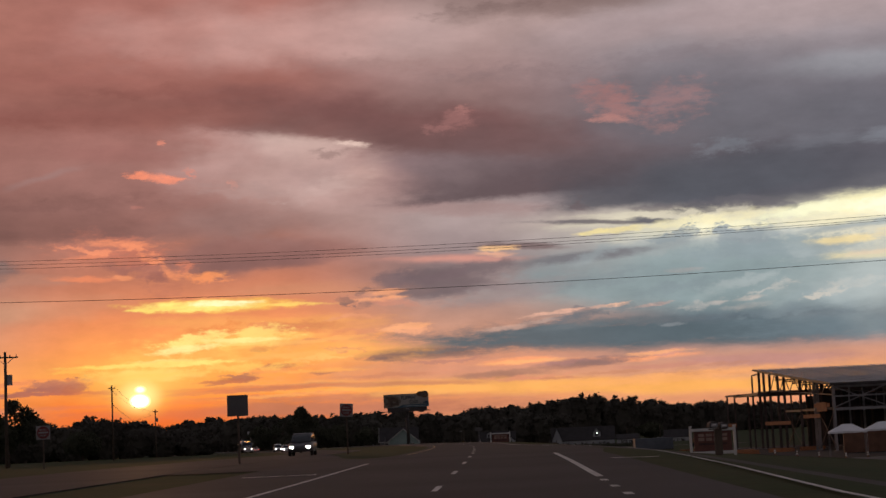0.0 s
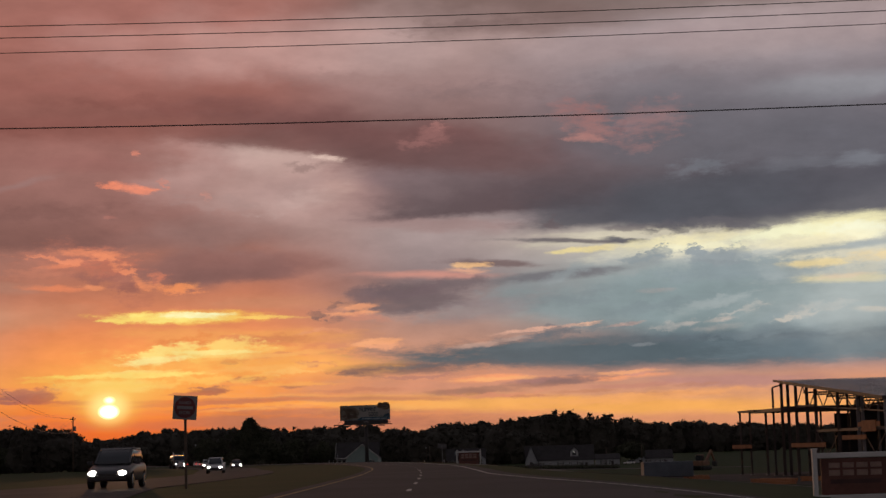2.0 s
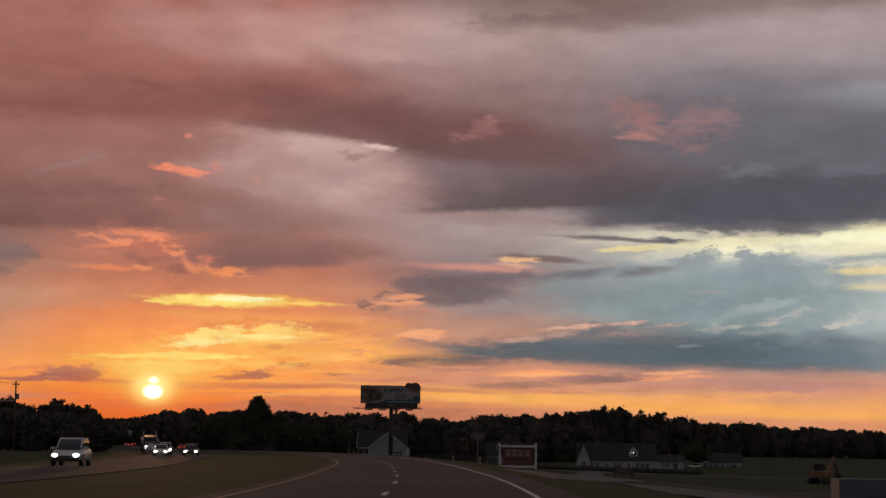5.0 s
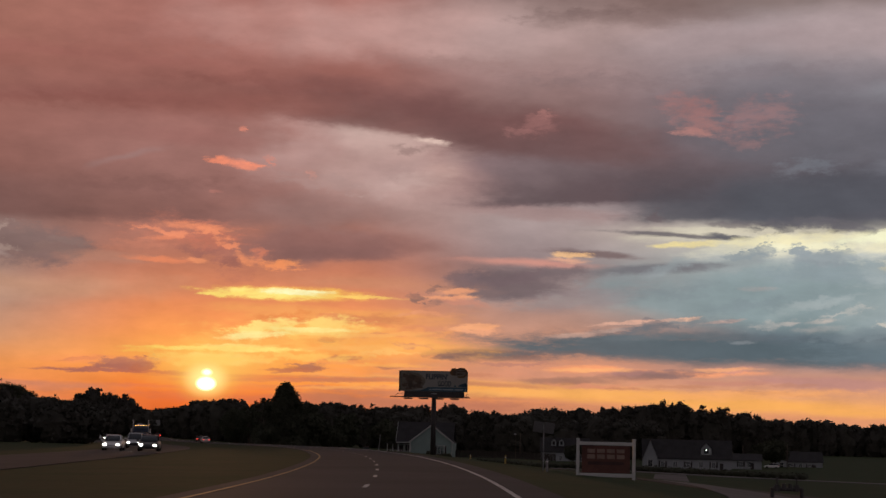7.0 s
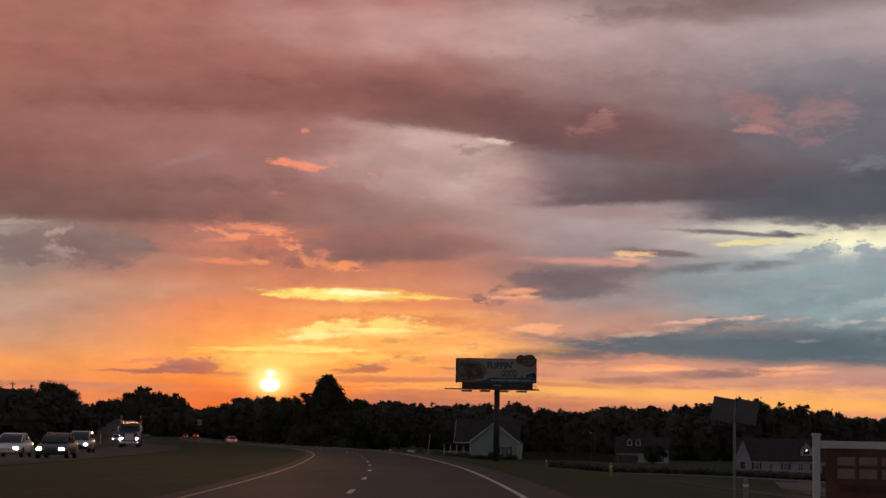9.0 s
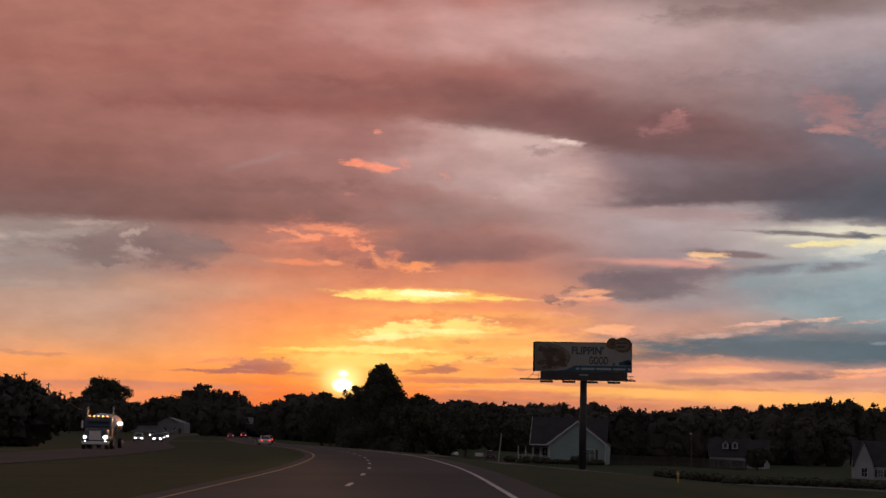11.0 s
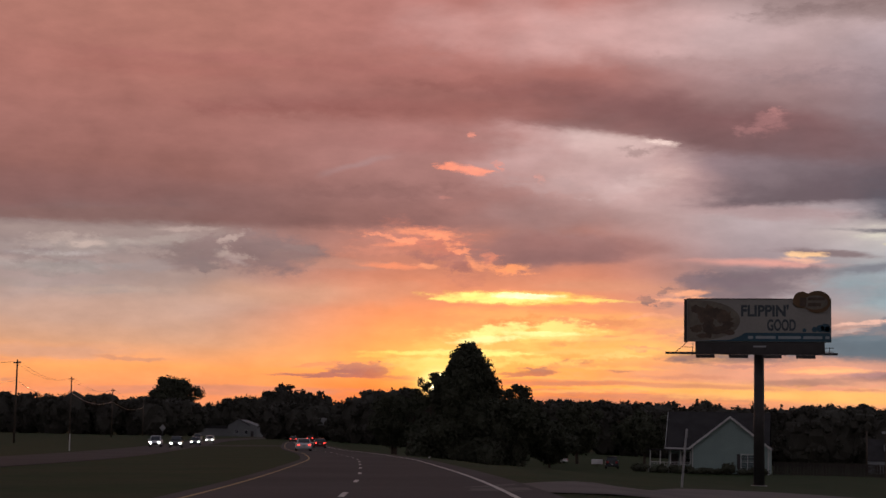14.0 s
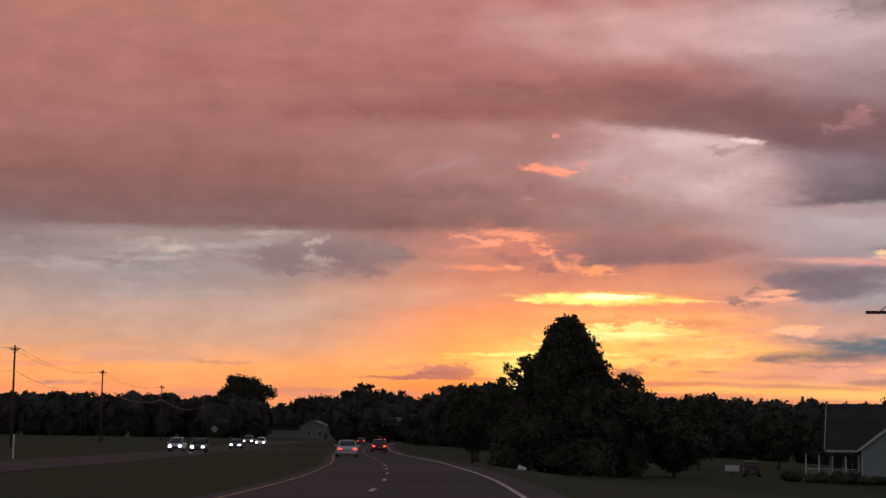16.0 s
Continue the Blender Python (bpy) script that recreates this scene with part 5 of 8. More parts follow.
def leaf_pieces(heap, rng, lobes, count, size, hollow=0.6, reach=1.22):
    """Leaf clumps: small ragged quads scattered through the outer part of each lobe."""
    w = np.array([l[3] * l[4] + l[4] * l[5] + l[3] * l[5] for l in lobes])
    pick = rng.choice(len(lobes), count, p=w / w.sum())
    L = np.array(lobes)[pick]
    d = rng.normal(size=(count, 3))
    d /= np.linalg.norm(d, axis=1)[:, None]
    r = hollow + (reach - hollow) * rng.random(count) ** 0.9
    c = L[:, :3] + d * r[:, None] * L[:, 3:]
    a = rng.normal(size=(count, 3))
    a /= np.linalg.norm(a, axis=1)[:, None]
    b = np.cross(a, rng.normal(size=(count, 3)))
    b /= np.linalg.norm(b, axis=1)[:, None]
    s = size * (0.5 + rng.random(count))[:, None]
    k = 0.35 + 0.6 * rng.random(count)[:, None]
    v = np.stack([c - a * s, c - b * s * k, c + a * s * 0.9, c + b * s * k * 0.8], 1).reshape(-1, 3)
    f = np.arange(4 * count).reshape(-1, 4)
    heap.add(v, f)


def core_pieces(heap, rng, lobes, share=0.78, ball=(BALL_V, BALL_F)):
    """The dense dark inside of each lobe."""
    for l in lobes:
        v = ball[0] * (share * (0.8 + 0.4 * rng.random(len(ball[0]))))[:, None] * np.array(l[3:]) + np.array(l[:3])
        heap.add(v, ball[1])


def crown_lobes(rng, width, height, base, shape):
    """Lobes of a crown from base up to height; shape: round, open or cone. Few large inner lobes, many small outer ones."""
    out = []
    if shape == "cone":
        for i in range(130):
            u = rng.random() ** 0.8
            z = base + (height - base) * (0.04 + 0.92 * u)
            reach = width / 2 * (1 - u) ** 0.6 * 0.92
            a = rng.random() * 6.283
            r = (width * 0.085 * (1.1 - u) + width * 0.035) * (0.8 + 0.5 * rng.random())
            k = rng.random() ** 0.4
            out.append((math.cos(a) * reach * k, math.sin(a) * reach * k, z, r, r, r * (0.8 + 0.5 * rng.random())))
        for u in (0.1, 0.3, 0.5, 0.68, 0.82):
            r = width / 2 * (1 - u) ** 0.6 * 0.72
            out.append((0, 0, base + (height - base) * u, r, r, (height - base) * 0.16))
        return out
    mid = (base + height) / 2
    half = (height - base) / 2
    n = 34 if shape == "open" else 46
    for i in range(n):
        d = rng.normal(size=3)
        d /= np.linalg.norm(d)
        d[2] = d[2] * 0.85 + 0.1
        k = (0.55 + 0.42 * rng.random()) if shape == "open" else (0.72 + 0.24 * rng.random())
        r = width * (0.065 + 0.075 * rng.random() ** 1.5)
        swell = 1 + 0.14 * math.sin(3 * math.atan2(d[1], d[0]) + i * 0.1)
        out.append((d[0] * width / 2 * k * swell, d[1] * width / 2 * k * swell, mid + d[2] * (half - r * 0.5) * (k + 0.12), r, r, r * (0.7 + 0.4 * rng.random())))
    if shape != "open":
        for i in range(7):
            d = rng.normal(size=3)
            d /= np.linalg.norm(d)
            out.append((d[0] * width * 0.17, d[1] * width * 0.17, mid + d[2] * half * 0.35, width * 0.27, width * 0.27, half * 0.52))
    return out


def tree(x, y, top, width, shape, seed, label, leaves=2200, size=0.45, base_share=0.2, hollow=0.6, category="tree"):
    """A tree standing on the ground with its tip at the height top."""
    rng = np.random.default_rng(seed)
    z0 = float(land(x, y))
    h = top - z0
    ob = thing("tree", x, y, z0 - 0.05, 0, label, category)
    lobes = crown_lobes(rng, width, h, h * base_share, shape)
    bm = bmesh.new()
    tr = max(0.12, h * 0.022)
    lean = Vector((rng.normal() * 0.03 * h, rng.normal() * 0.03 * h, h * 0.55))
    tube(bm, (0, 0, -0.2), lean * 0.5, tr * 1.25, tr, 9)
    tube(bm, lean * 0.5, lean, tr, tr * 0.6, 8)
    for l in lobes[::4]:
        start = lean * float(0.35 + 0.6 * rng.random())
        tube(bm, start, (l[0] * 0.95, l[1] * 0.95, max(l[2], start.z + 0.2)), tr * 0.42, tr * 0.1, 5)
    part("trunk", bm, BARK, ob)
    hp = Heap()
    leaf_pieces(hp, rng, lobes, leaves, size, hollow)
    if shape == "round":
        leaf_pieces(hp, rng, [l for l in lobes if l[3] > width * 0.2], leaves // 3, size, 0.75, 1.05)
    if shape != "open":
        core_pieces(hp, rng, [l for l in lobes if l[3] > width * 0.2], 0.82)
        core_pieces(hp, rng, [l for l in lobes if l[3] <= width * 0.2], 0.66)
    hp.make("crown", LEAF, ob)
    return ob


def woods(name, seed, line_of, y, depth, spacing, width, label, leaves=150, size=0.9, jitter=0.09):
    """A closed belt of trees whose tops follow the line (x, height)."""
    rng = np.random.default_rng(seed)
    hp = Heap()
    xs = [p[0] for p in line_of]
    x = xs[0]
    while x < xs[-1]:
        for k in range(2):
            px = x + rng.normal() * spacing * 0.3
            py = y + (k * 0.9 + rng.random() * 0.5) * depth
            z0 = float(land(px, py))
            tip = float(np.interp(px, xs, [p[1] for p in line_of]))
            tip = z0 + (tip - z0) * (1.05 - jitter * 2.6 * rng.random() ** 1.3)
            h = tip - z0
            w = width * (0.7 + 0.6 * rng.random())
            core = [(px, py, z0 + h * 0.5, w * 0.6, w * 0.5, h * 0.46), (px + rng.normal() * w * 0.15, py, z0 + h * 0.34, spacing * 1.0, w * 0.45, h * 0.4)]
            lobes = []
            for i in range(34):
                a = rng.random() * 6.283
                e = -0.75 + 1.75 * rng.random() ** 0.8
                r = w * (0.08 + 0.13 * rng.random() ** 1.3)
                reach = w * 0.5 * math.sqrt(1 - (e * 0.96) ** 2)
                lobes.append((px + math.cos(a) * reach * 1.3, py + math.sin(a) * reach, z0 + h * 0.5 + (h * 0.5 - r) * e, r, r, r * (0.7 + 0.5 * rng.random())))
            core_pieces(hp, rng, core, 0.92)
            core_pieces(hp, rng, lobes, 0.8, (LUMP_V, LUMP_F))
            leaf_pieces(hp, rng, lobes, leaves, size, 0.7, 1.2)
            leaf_pieces(hp, rng, core, leaves // 2, size, 0.86, 1.06)
        x += spacing
    return tagged(hp.make(name, LEAF_DARK), label, "trees", "", "stuff")


woods("woods", 1, [(-130, 20), (-105, 22.4), (-79, 17.5), (-53, 20), (-15, 21.5), (20, 24), (43, 25.6), (54, 29.8), (67, 24), (88, 24.0), (114, 17.8), (157, 17.3), (195, 14), (292, 11.0), (420, 10.5)],
      1400, 26, 7.0, 12, "far dark belt of broadleaf woods beyond the houses", 792, 0.72, 0.07)
woods("woods", 2, [(-200, 9), (-150, 10), (-115, 9.6), (-98, 11.0), (-90, 10.2), (-81, 11.2), (-75, 11), (-70, 7.4), (-64, 9.8), (-52, 9.8), (-42, 10.2), (-16, 10), (20, 9.5)],
      900, 16, 5.0, 9, "dark woods behind the houses at dusk", 816, 0.5, 0.07)
woods("woods", 3, [(-520, 13), (-361, 12.8), (-347, 12.4), (-328, 12.8), (-310, 12.8), (-295, 12.0), (-279, 11.5), (-265, 11)],
      1000, 20, 5.0, 9, "long dark wood edging the open field", 816, 0.55, 0.06)
woods("woods", 4, [(-314, 12.2), (-305, 15.4), (-297, 16.2), (-286, 14.9), (-276, 12.5), (-262, 11.5)], 1150, 18, 5.0, 10, "low rounded wood at the far end of the road", 816, 0.55, 0.06)
woods("woods", 5, [(-368, 20), (-361, 29), (-354, 26.5), (-346, 26), (-342, 20), (-338, 26.2), (-331, 22), (-327, 15)], 1400, 14, 4.5, 9, "tall clumps of trees far down the road", 816, 0.6, 0.06)
woods("woods", 6, [(-330, 14.6), (-316, 14.3), (-300, 17.0), (-285, 21.0), (-245, 22.5), (-215, 22), (-190, 21.5), (-165, 20.5), (-128, 21.0)], 1420, 20, 7.0, 12, "far woods along the horizon", 720, 0.7, 0.06)
woods("woods", 7, [(-164, 6), (-161, 10), (-157, 11.2), (-153, 13.2), (-149, 11.8), (-145, 13.6), (-142, 11), (-136, 9.5), (-120, 9), (-104, 9)], 850, 12, 3.4, 7, "dark trees beside the far bend of the road", 1008, 0.36, 0.08)
woods("woods", 8, [(-150, 8.0), (-116, 8.6), (-110, 9.0), (-105, 8.2), (-103, 5.4), (-95, 5.5), (-88, 4.6), (-85.5, 4.2)], 470, 9, 3.4, 6.5, "low trees on the far side of the oncoming road", 1008, 0.32, 0.08)

tree(-81.8, 630, 12.9, 15.8, "cone", 11, "tall dense dark broadleaf tree beside the road verge", 62000, 0.21, 0.03)
tree(-75.8, 634, 5.0, 10.0, "round", 12, "low spreading dark tree against the tall one", 14280, 0.25, 0.06)
tree(-71.5, 640, 2.0, 8.0, "round", 13, "bushy dark tree at the edge of the yard", 10200, 0.22, 0.05)
tree(-91.0, 648, 10.0, 5.4, "open", 14, "thin-crowned tree with the low sun behind it", 2600, 0.16, 0.3, 0.25)
tree(-95.5, 655, 7.2, 7.0, "open", 15, "thin-crowned tree beside the tall one", 5100, 0.19, 0.2, 0.3)
tree(-100.5, 662, 6.2, 8.0, "round", 16, "dark dense roadside tree crown", 8840, 0.21, 0.12)
tree(-107.0, 690, 7.2, 9.0, "round", 17, "dark dense roadside tree crown", 8840, 0.25, 0.12)
tree(-112.0, 720, 8.2, 9.0, "open", 18, "loose dark tree crown behind the verge", 7480, 0.25, 0.15, 0.4)
tree(-85.6, 690, 9.3, 9.0, "open", 19, "open-crowned tree behind the tall one", 6120, 0.23, 0.3, 0.3)
tree(-76.0, 700, 6.6, 9.0, "round", 20, "dark tree behind the yard", 8160, 0.26, 0.1)
tree(-66.0, 720, 5.2, 11.0, "round", 21, "dark tree behind the yard", 8160, 0.27, 0.08)
tree(-333, 1160, 24.2, 24.0, "round", 22, "large round-crowned tree at the edge of the field", 17680, 0.42, 0.1)
tree(-125.0, 560, 7.3, 8.6, "round", 23, "dark tree beside the pole line", 16000, 0.2, 0.12)
tree(-57.0, 190, 7.4, 8.0, "open", 24, "loose-leaved dark tree across the oncoming road", 8840, 0.17, 0.1, 0.3)
tree(-62.5, 196, 6.4, 8.0, "round", 25, "dark tree across the oncoming road", 8840, 0.20, 0.08)
tree(-108, 420, 5.4, 9.0, "round", 26, "small dark tree across the oncoming road", 17000, 0.2, 0.08)
tree(-10.5, 735, -1.5, 6.0, "round", 28, "dark yard tree beside the white house", 7480, 0.27, 0.1)
tree(44.5, 742, -2.5, 5.5, "round", 29, "dark yard tree beside the white house", 7480, 0.27, 0.1)
tree(55.0, 790, 1.5, 12.0, "round", 30, "dark yard tree near the far houses", 7480, 0.34, 0.1)

# ---------------------------------------------------------------- billboard
VINYL = material("vinyl_cream", (0.30, 0.285, 0.255), 0.7, noise_scale=0.4, spread=0.12, fine=4)
VINYL_TAN = material("vinyl_tan", (0.20, 0.17, 0.13), 0.7, noise_scale=0.5, spread=0.35, fine=3)
VINYL_BROWN = material("vinyl_brown", (0.105, 0.072, 0.05), 0.7, noise_scale=0.7, spread=0.4, fine=3)
VINYL_UMBER = material("vinyl_umber", (0.13, 0.09, 0.06), 0.7, noise_scale=0.7, spread=0.4, fine=3)
VINYL_TEAL = material("vinyl_teal", (0.03, 0.085, 0.12), 0.7, noise_scale=0.5, spread=0.2, fine=4)
INK = material("vinyl_ink", (0.06, 0.075, 0.085), 0.7, noise_scale=0.5, spread=0.2, fine=4)
INK_PALE = material("vinyl_pale", (0.32, 0.36, 0.38), 0.7, noise_scale=0.5, spread=0.2, fine=4)
BADGE = material("vinyl_badge", (0.15, 0.085, 0.035), 0.7, noise_scale=0.5, spread=0.3, fine=4)


def lettering(text, size, x, y, z, mat, parent, width=None, depth=0.01):
    """Raised letters facing -y, the left end at x, the foot at z."""
    cu = bpy.data.curves.new("lettering", "FONT")
    cu.body, cu.size, cu.extrude, cu.offset = text, size, depth, size * 0.035
    ob = new("lettering", cu)
    dg = bpy.context.evaluated_depsgraph_get()
    me = bpy.data.meshes.new_from_object(ob.evaluated_get(dg))
    bpy.data.objects.remove(ob)
    vs = np.array([v.co[:] for v in me.vertices])
    sx = width / (vs[:, 0].max() - vs[:, 0].min()) if width else 1.0
    x_min = vs[:, 0].min()
    for v in me.vertices:
        v.co = Vector((x + (v.co.x - x_min) * sx, y - v.co.z, z + v.co.y))
    me.materials.clear()
    me.materials.append(mat)
    out = new("lettering", me)
    out.parent = parent
    return tagged(out, "dark capital letters reading " + text.lower().replace("'", ""))


def disc_part(name, cx, cz, rx, rz, y, mat, parent, n=28, thick=0.012, a0=0.0, a1=6.2832):
    pts = [(cx + rx * math.cos(a0 + (a1 - a0) * i / n), cz + rz * math.sin(a0 + (a1 - a0) * i / n)) for i in range(n)]
    return part(name, prism(bmesh.new(), pts, y - thick, y), mat, parent)


def billboard():
    """One-post roadside billboard; its own x runs along the panel, -y is the side that is read."""
    X0, Y0 = -38.75, 568.2
    z0 = float(land(X0, Y0))
    ob = thing("billboard", X0, Y0, z0, 0, "large roadside billboard on one steel post above the grass", "billboard")
    lo, hi = 9.75 - z0, 14.05 - z0            # bottom and top of the panel
    w = 7.2
    bm = bmesh.new()
    tube(bm, (0, 0, -0.3), (0, 0, lo - 0.2), 0.56, 0.5, 24)
    part("post", bm, STEEL_DARK, ob, "dark painted steel post", True)
    bm = bmesh.new()
    tube(bm, (0, 0, -0.25), (0, 0, 0.06), 0.8, 0.8, 24)
    part("footing", bm, CONCRETE, ob)
    part("torsion_beam", boxes((-6.0, 6.0, -0.35, 0.45, lo - 0.55, lo + 0.1), bevel=0.04), STEEL_DARK, ob)
    part("panel", boxes((-w, w, -1.2, -0.85, lo, hi), bevel=0.03), VINYL, ob, "cream printed vinyl panel")
    # edge and rear framing
    part("side_trim", boxes((-w - 0.3, -w - 0.01, -1.22, -0.35, lo - 0.03, hi + 0.03)), STEEL_DARK, ob)
    part("top_trim", boxes((-w, w, -1.22, -0.8, hi + 0.004, hi + 0.1)), STEEL_DARK, ob)
    for k in range(7):
        xx = -6.3 + 2.1 * k
        part("upright", boxes((xx - 0.08, xx + 0.08, -0.84, -0.5, lo - 0.5, hi - 0.1)), STEEL_DARK, ob)
    # apron under the panel
    part("apron", boxes((-w + 0.85, w - 0.65, -1.15, -0.95, lo - 1.15, lo - 0.02), bevel=0.02), STEEL_DARK, ob, "dark apron panel with a small plate")
    part("maker_plate", boxes((-0.55, 0.75, -1.172, -1.152, lo - 0.55, lo - 0.38)), SIGN_BACK, ob)
    # catwalk
    zc = lo - 1.32
    bm = boxes((-w - 2.1, w + 0.6, -2.2, -2.07, zc - 0.02, zc + 0.2), (-w - 0.6, w - 1.2, -1.5, -1.42, zc, zc + 0.16))
    for k in range(30):
        xx = -w - 0.6 + k * 0.5
        if xx < w - 0.8:
            box(bm, xx, xx + 0.06, -2.07, -1.42, zc + 0.01, zc + 0.05)
    part("catwalk", bm, STEEL_DARK, ob, "narrow steel catwalk under the panel")
    for k in range(8):
        xx = -w + 0.6 + k * 1.85
        bm = bmesh.new()
        beam(bm, (xx, 0.4, lo - 1.1), (xx, -2.2, zc - 0.05), 0.1, 0.12)
        beam(bm, (xx, -0.9, lo - 0.1), (xx, -1.5, zc), 0.07, 0.07)
        part("bracket", bm, STEEL_DARK, ob)
    for k in range(4):
        xx = -5.2 + k * 3.3
        bm = bmesh.new()
        tube(bm, (xx, -2.1, zc), (xx, -3.1, zc - 0.2), 0.07, 0.07, 6)
        box(bm, xx - 0.95, xx + 0.95, -3.4, -3.0, zc - 0.42, zc - 0.1, 0.04)
        part("floodlight", bm, STEEL_DARK, ob)
    bm = bmesh.new()
    beam(bm, (-w - 1.3, -1.0, zc + 0.08), (-w + 0.1, -1.0, lo + 0.05), 0.06, 0.06)
    beam(bm, (-w - 0.5, -1.0, zc + 0.75), (-w + 0.6, -1.0, zc + 0.75), 0.05, 0.05)
    part("end_rail", bm, STEEL_DARK, ob)
    bm = bmesh.new()
    for zz in (zc + 0.35, zc + 0.75):
        tube(bm, (w - 0.7, -1.1, zz), (w + 0.25, -1.1, zz), 0.035, 0.035, 6)
    tube(bm, (w - 0.2, -1.1, zc), (w - 0.2, -1.1, zc + 0.85), 0.035, 0.035, 6)
    part("end_rail", bm, STEEL_DARK, ob)
    # the print: a tan picture field, a teal foot band, the words, a badge that sticks up over the edge
    y = -1.2
    h = hi - lo
    pts = [(-w + 0.06, lo + 0.06)] + [(-w + 0.06 + 5.3 * math.sin(a) ** 0.8, lo + 0.06 + (h - 0.1) * (1 - math.cos(a)) / 2) for a in np.linspace(0.35, math.pi * 0.98, 22)] + [(-w + 0.06, hi - 0.05)]
    part("picture_field", prism(bmesh.new(), pts, y - 0.008, y - 0.002), VINYL_TAN, ob, "printed picture of food in tan and brown")
    rng = random.Random(5)
    for k, (cx, cz, rx, rz) in enumerate(((-5.3, 2.7, 0.95, 0.95), (-5.0, 1.6, 0.6, 1.1), (-4.3, 2.9, 0.95, 0.6), (-3.4, 2.5, 0.85, 0.65), (-3.1, 1.7, 0.6, 0.5), (-4.0, 1.15, 0.95, 0.38), (-6.2, 1.3, 0.65, 0.4), (-2.9, 0.95, 0.5, 0.3), (-6.3, 3.3, 0.5, 0.4), (-5.6, 0.6, 0.8, 0.25))):
        pts = []
        for i in range(22):
            t = 6.2832 * i / 22
            r = 0.7 + 0.5 * rng.random()
            pts.append((cx + rx * r * math.cos(t), lo + cz + rz * r * math.sin(t)))
        part("picture_patch", prism(bmesh.new(), pts, y - 0.018 - 0.0012 * k, y - 0.0095), VINYL_BROWN if k % 3 else VINYL_UMBER, ob)
    band = [(-w + 0.1, lo + 0.04), (w - 0.04, lo + 0.04), (w - 0.04, lo + 0.95), (-1.3, lo + 0.92), (-2.0, lo + 0.5), (-2.9, lo + 0.2)]
    part("foot_band", prism(bmesh.new(), band, y - 0.02, y - 0.012), VINYL_TEAL, ob, "dark teal band along the foot of the print")
    for x0, x1 in ((-1.05, -0.55), (-0.3, 1.7), (1.95, 4.2), (4.45, 6.3), (6.6, 7.0)):
        part("word_bar", boxes((x0, x1, y - 0.032, y - 0.022, lo + 0.32, lo + 0.6)), INK_PALE, ob)
    lettering("FLIPPIN'", 1.55, -1.75, y - 0.012, lo + 2.62, INK, ob, 4.75)
    lettering("GOOD", 1.55, 0.85, y - 0.012, lo + 1.18, INK, ob, 2.85)
    for cx, r in ((4.55, 0.2), (5.55, 0.28), (6.1, 0.38), (6.6, 0.45), (6.95, 0.3)):
        disc_part("berry", min(cx, w - r - 0.05), lo + 1.0 + r, r, r, y - 0.01, VINYL_TEAL, ob, 14, 0.01)
    top_edge, foot_edge = [], []
    for i in range(33):
        x = 3.42 + 3.72 * i / 32
        a, b = 1 - ((x - 4.32) / 0.9) ** 2, 1 - ((x - 5.82) / 1.32) ** 2
        top_edge.append((x, hi - 0.15 + max(0.95 * math.sqrt(max(a, 0.01)), 1.02 * math.sqrt(max(b, 0.01)))))
        foot_edge.append((x, hi - 0.3 - max(0.55 * math.sqrt(max(a, 0.01)), 1.05 * math.sqrt(max(b, 0.01)))))
    pts = top_edge + foot_edge[::-1]
    part("badge", prism(bmesh.new(), pts, y - 0.14, y - 0.04), BADGE, ob, "brown rounded emblem that rises over the panel's edge")
    disc_part("badge_field", 5.6, hi - 0.3, 1.25, 0.72, y - 0.15, VINYL_TAN, ob, 26)
    part("badge_mark", boxes((4.1, 4.75, y - 0.18, y - 0.155, hi - 0.7, hi + 0.2), (4.9, 6.6, y - 0.18, y - 0.155, hi - 0.1, hi + 0.2), (4.9, 6.2, y - 0.18, y - 0.155, hi - 0.7, hi - 0.35)), VINYL_BROWN, ob)
    return ob


billboard()

# ---------------------------------------------------------------- houses
def window_part(ob, x0, x1, z0, z1, y, shutters=False, bars=2, depth=0.0):
    """A window on a wall that faces -y."""
    fr = part("window", boxes((x0 - 0.09, x1 + 0.09, y - 0.06, y + 0.02, z1, z1 + 0.1), (x0 - 0.09, x0, y - 0.06, y + 0.02, z0, z1), (x1, x1 + 0.09, y - 0.06, y + 0.02, z0, z1), (x0 - 0.14, x1 + 0.14, y - 0.1, y + 0.02, z0 - 0.1, z0)), TRIM, ob, "white framed window")
    part("pane", boxes((x0, x1, y - 0.02, y - 0.005, z0, z1)), GLASS, fr)
    rows = [(x0 + (x1 - x0) * k / bars - 0.03, x0 + (x1 - x0) * k / bars + 0.03, y - 0.045, y - 0.022, z0, z1) for k in range(1, bars)]
    rows.append((x0, x1, y - 0.045, y - 0.022, (z0 + z1) / 2 - 0.025, (z0 + z1) / 2 + 0.025))
    part("glazing_bar", boxes(*rows), TRIM, fr)
    if shutters:
        for a in (x0 - 0.62, x1 + 0.16):
            part("shutter", boxes((a, a + 0.46, y - 0.05, y - 0.004, z0 - 0.05, z1 + 0.05), bevel=0.01), STEEL_DARK, ob, "dark louvred shutter")


def siding_courses(bm, x0, x1, y, z0, z1, step=0.24):
    """Overlapping boards on a wall facing -y."""
    z = z0
    while z < z1 - 0.05:
        top = min(z + step, z1)
        vs = [bm.verts.new(c) for c in ((x0, y - 0.03, z), (x1, y - 0.03, z), (x1, y - 0.005, top), (x0, y - 0.005, top), (x0, y, z), (x1, y, z))]
        bm.faces.new((vs[0], vs[1], vs[2], vs[3]))
        bm.faces.new((vs[5], vs[1], vs[0], vs[4]))
        z += step
    return bm


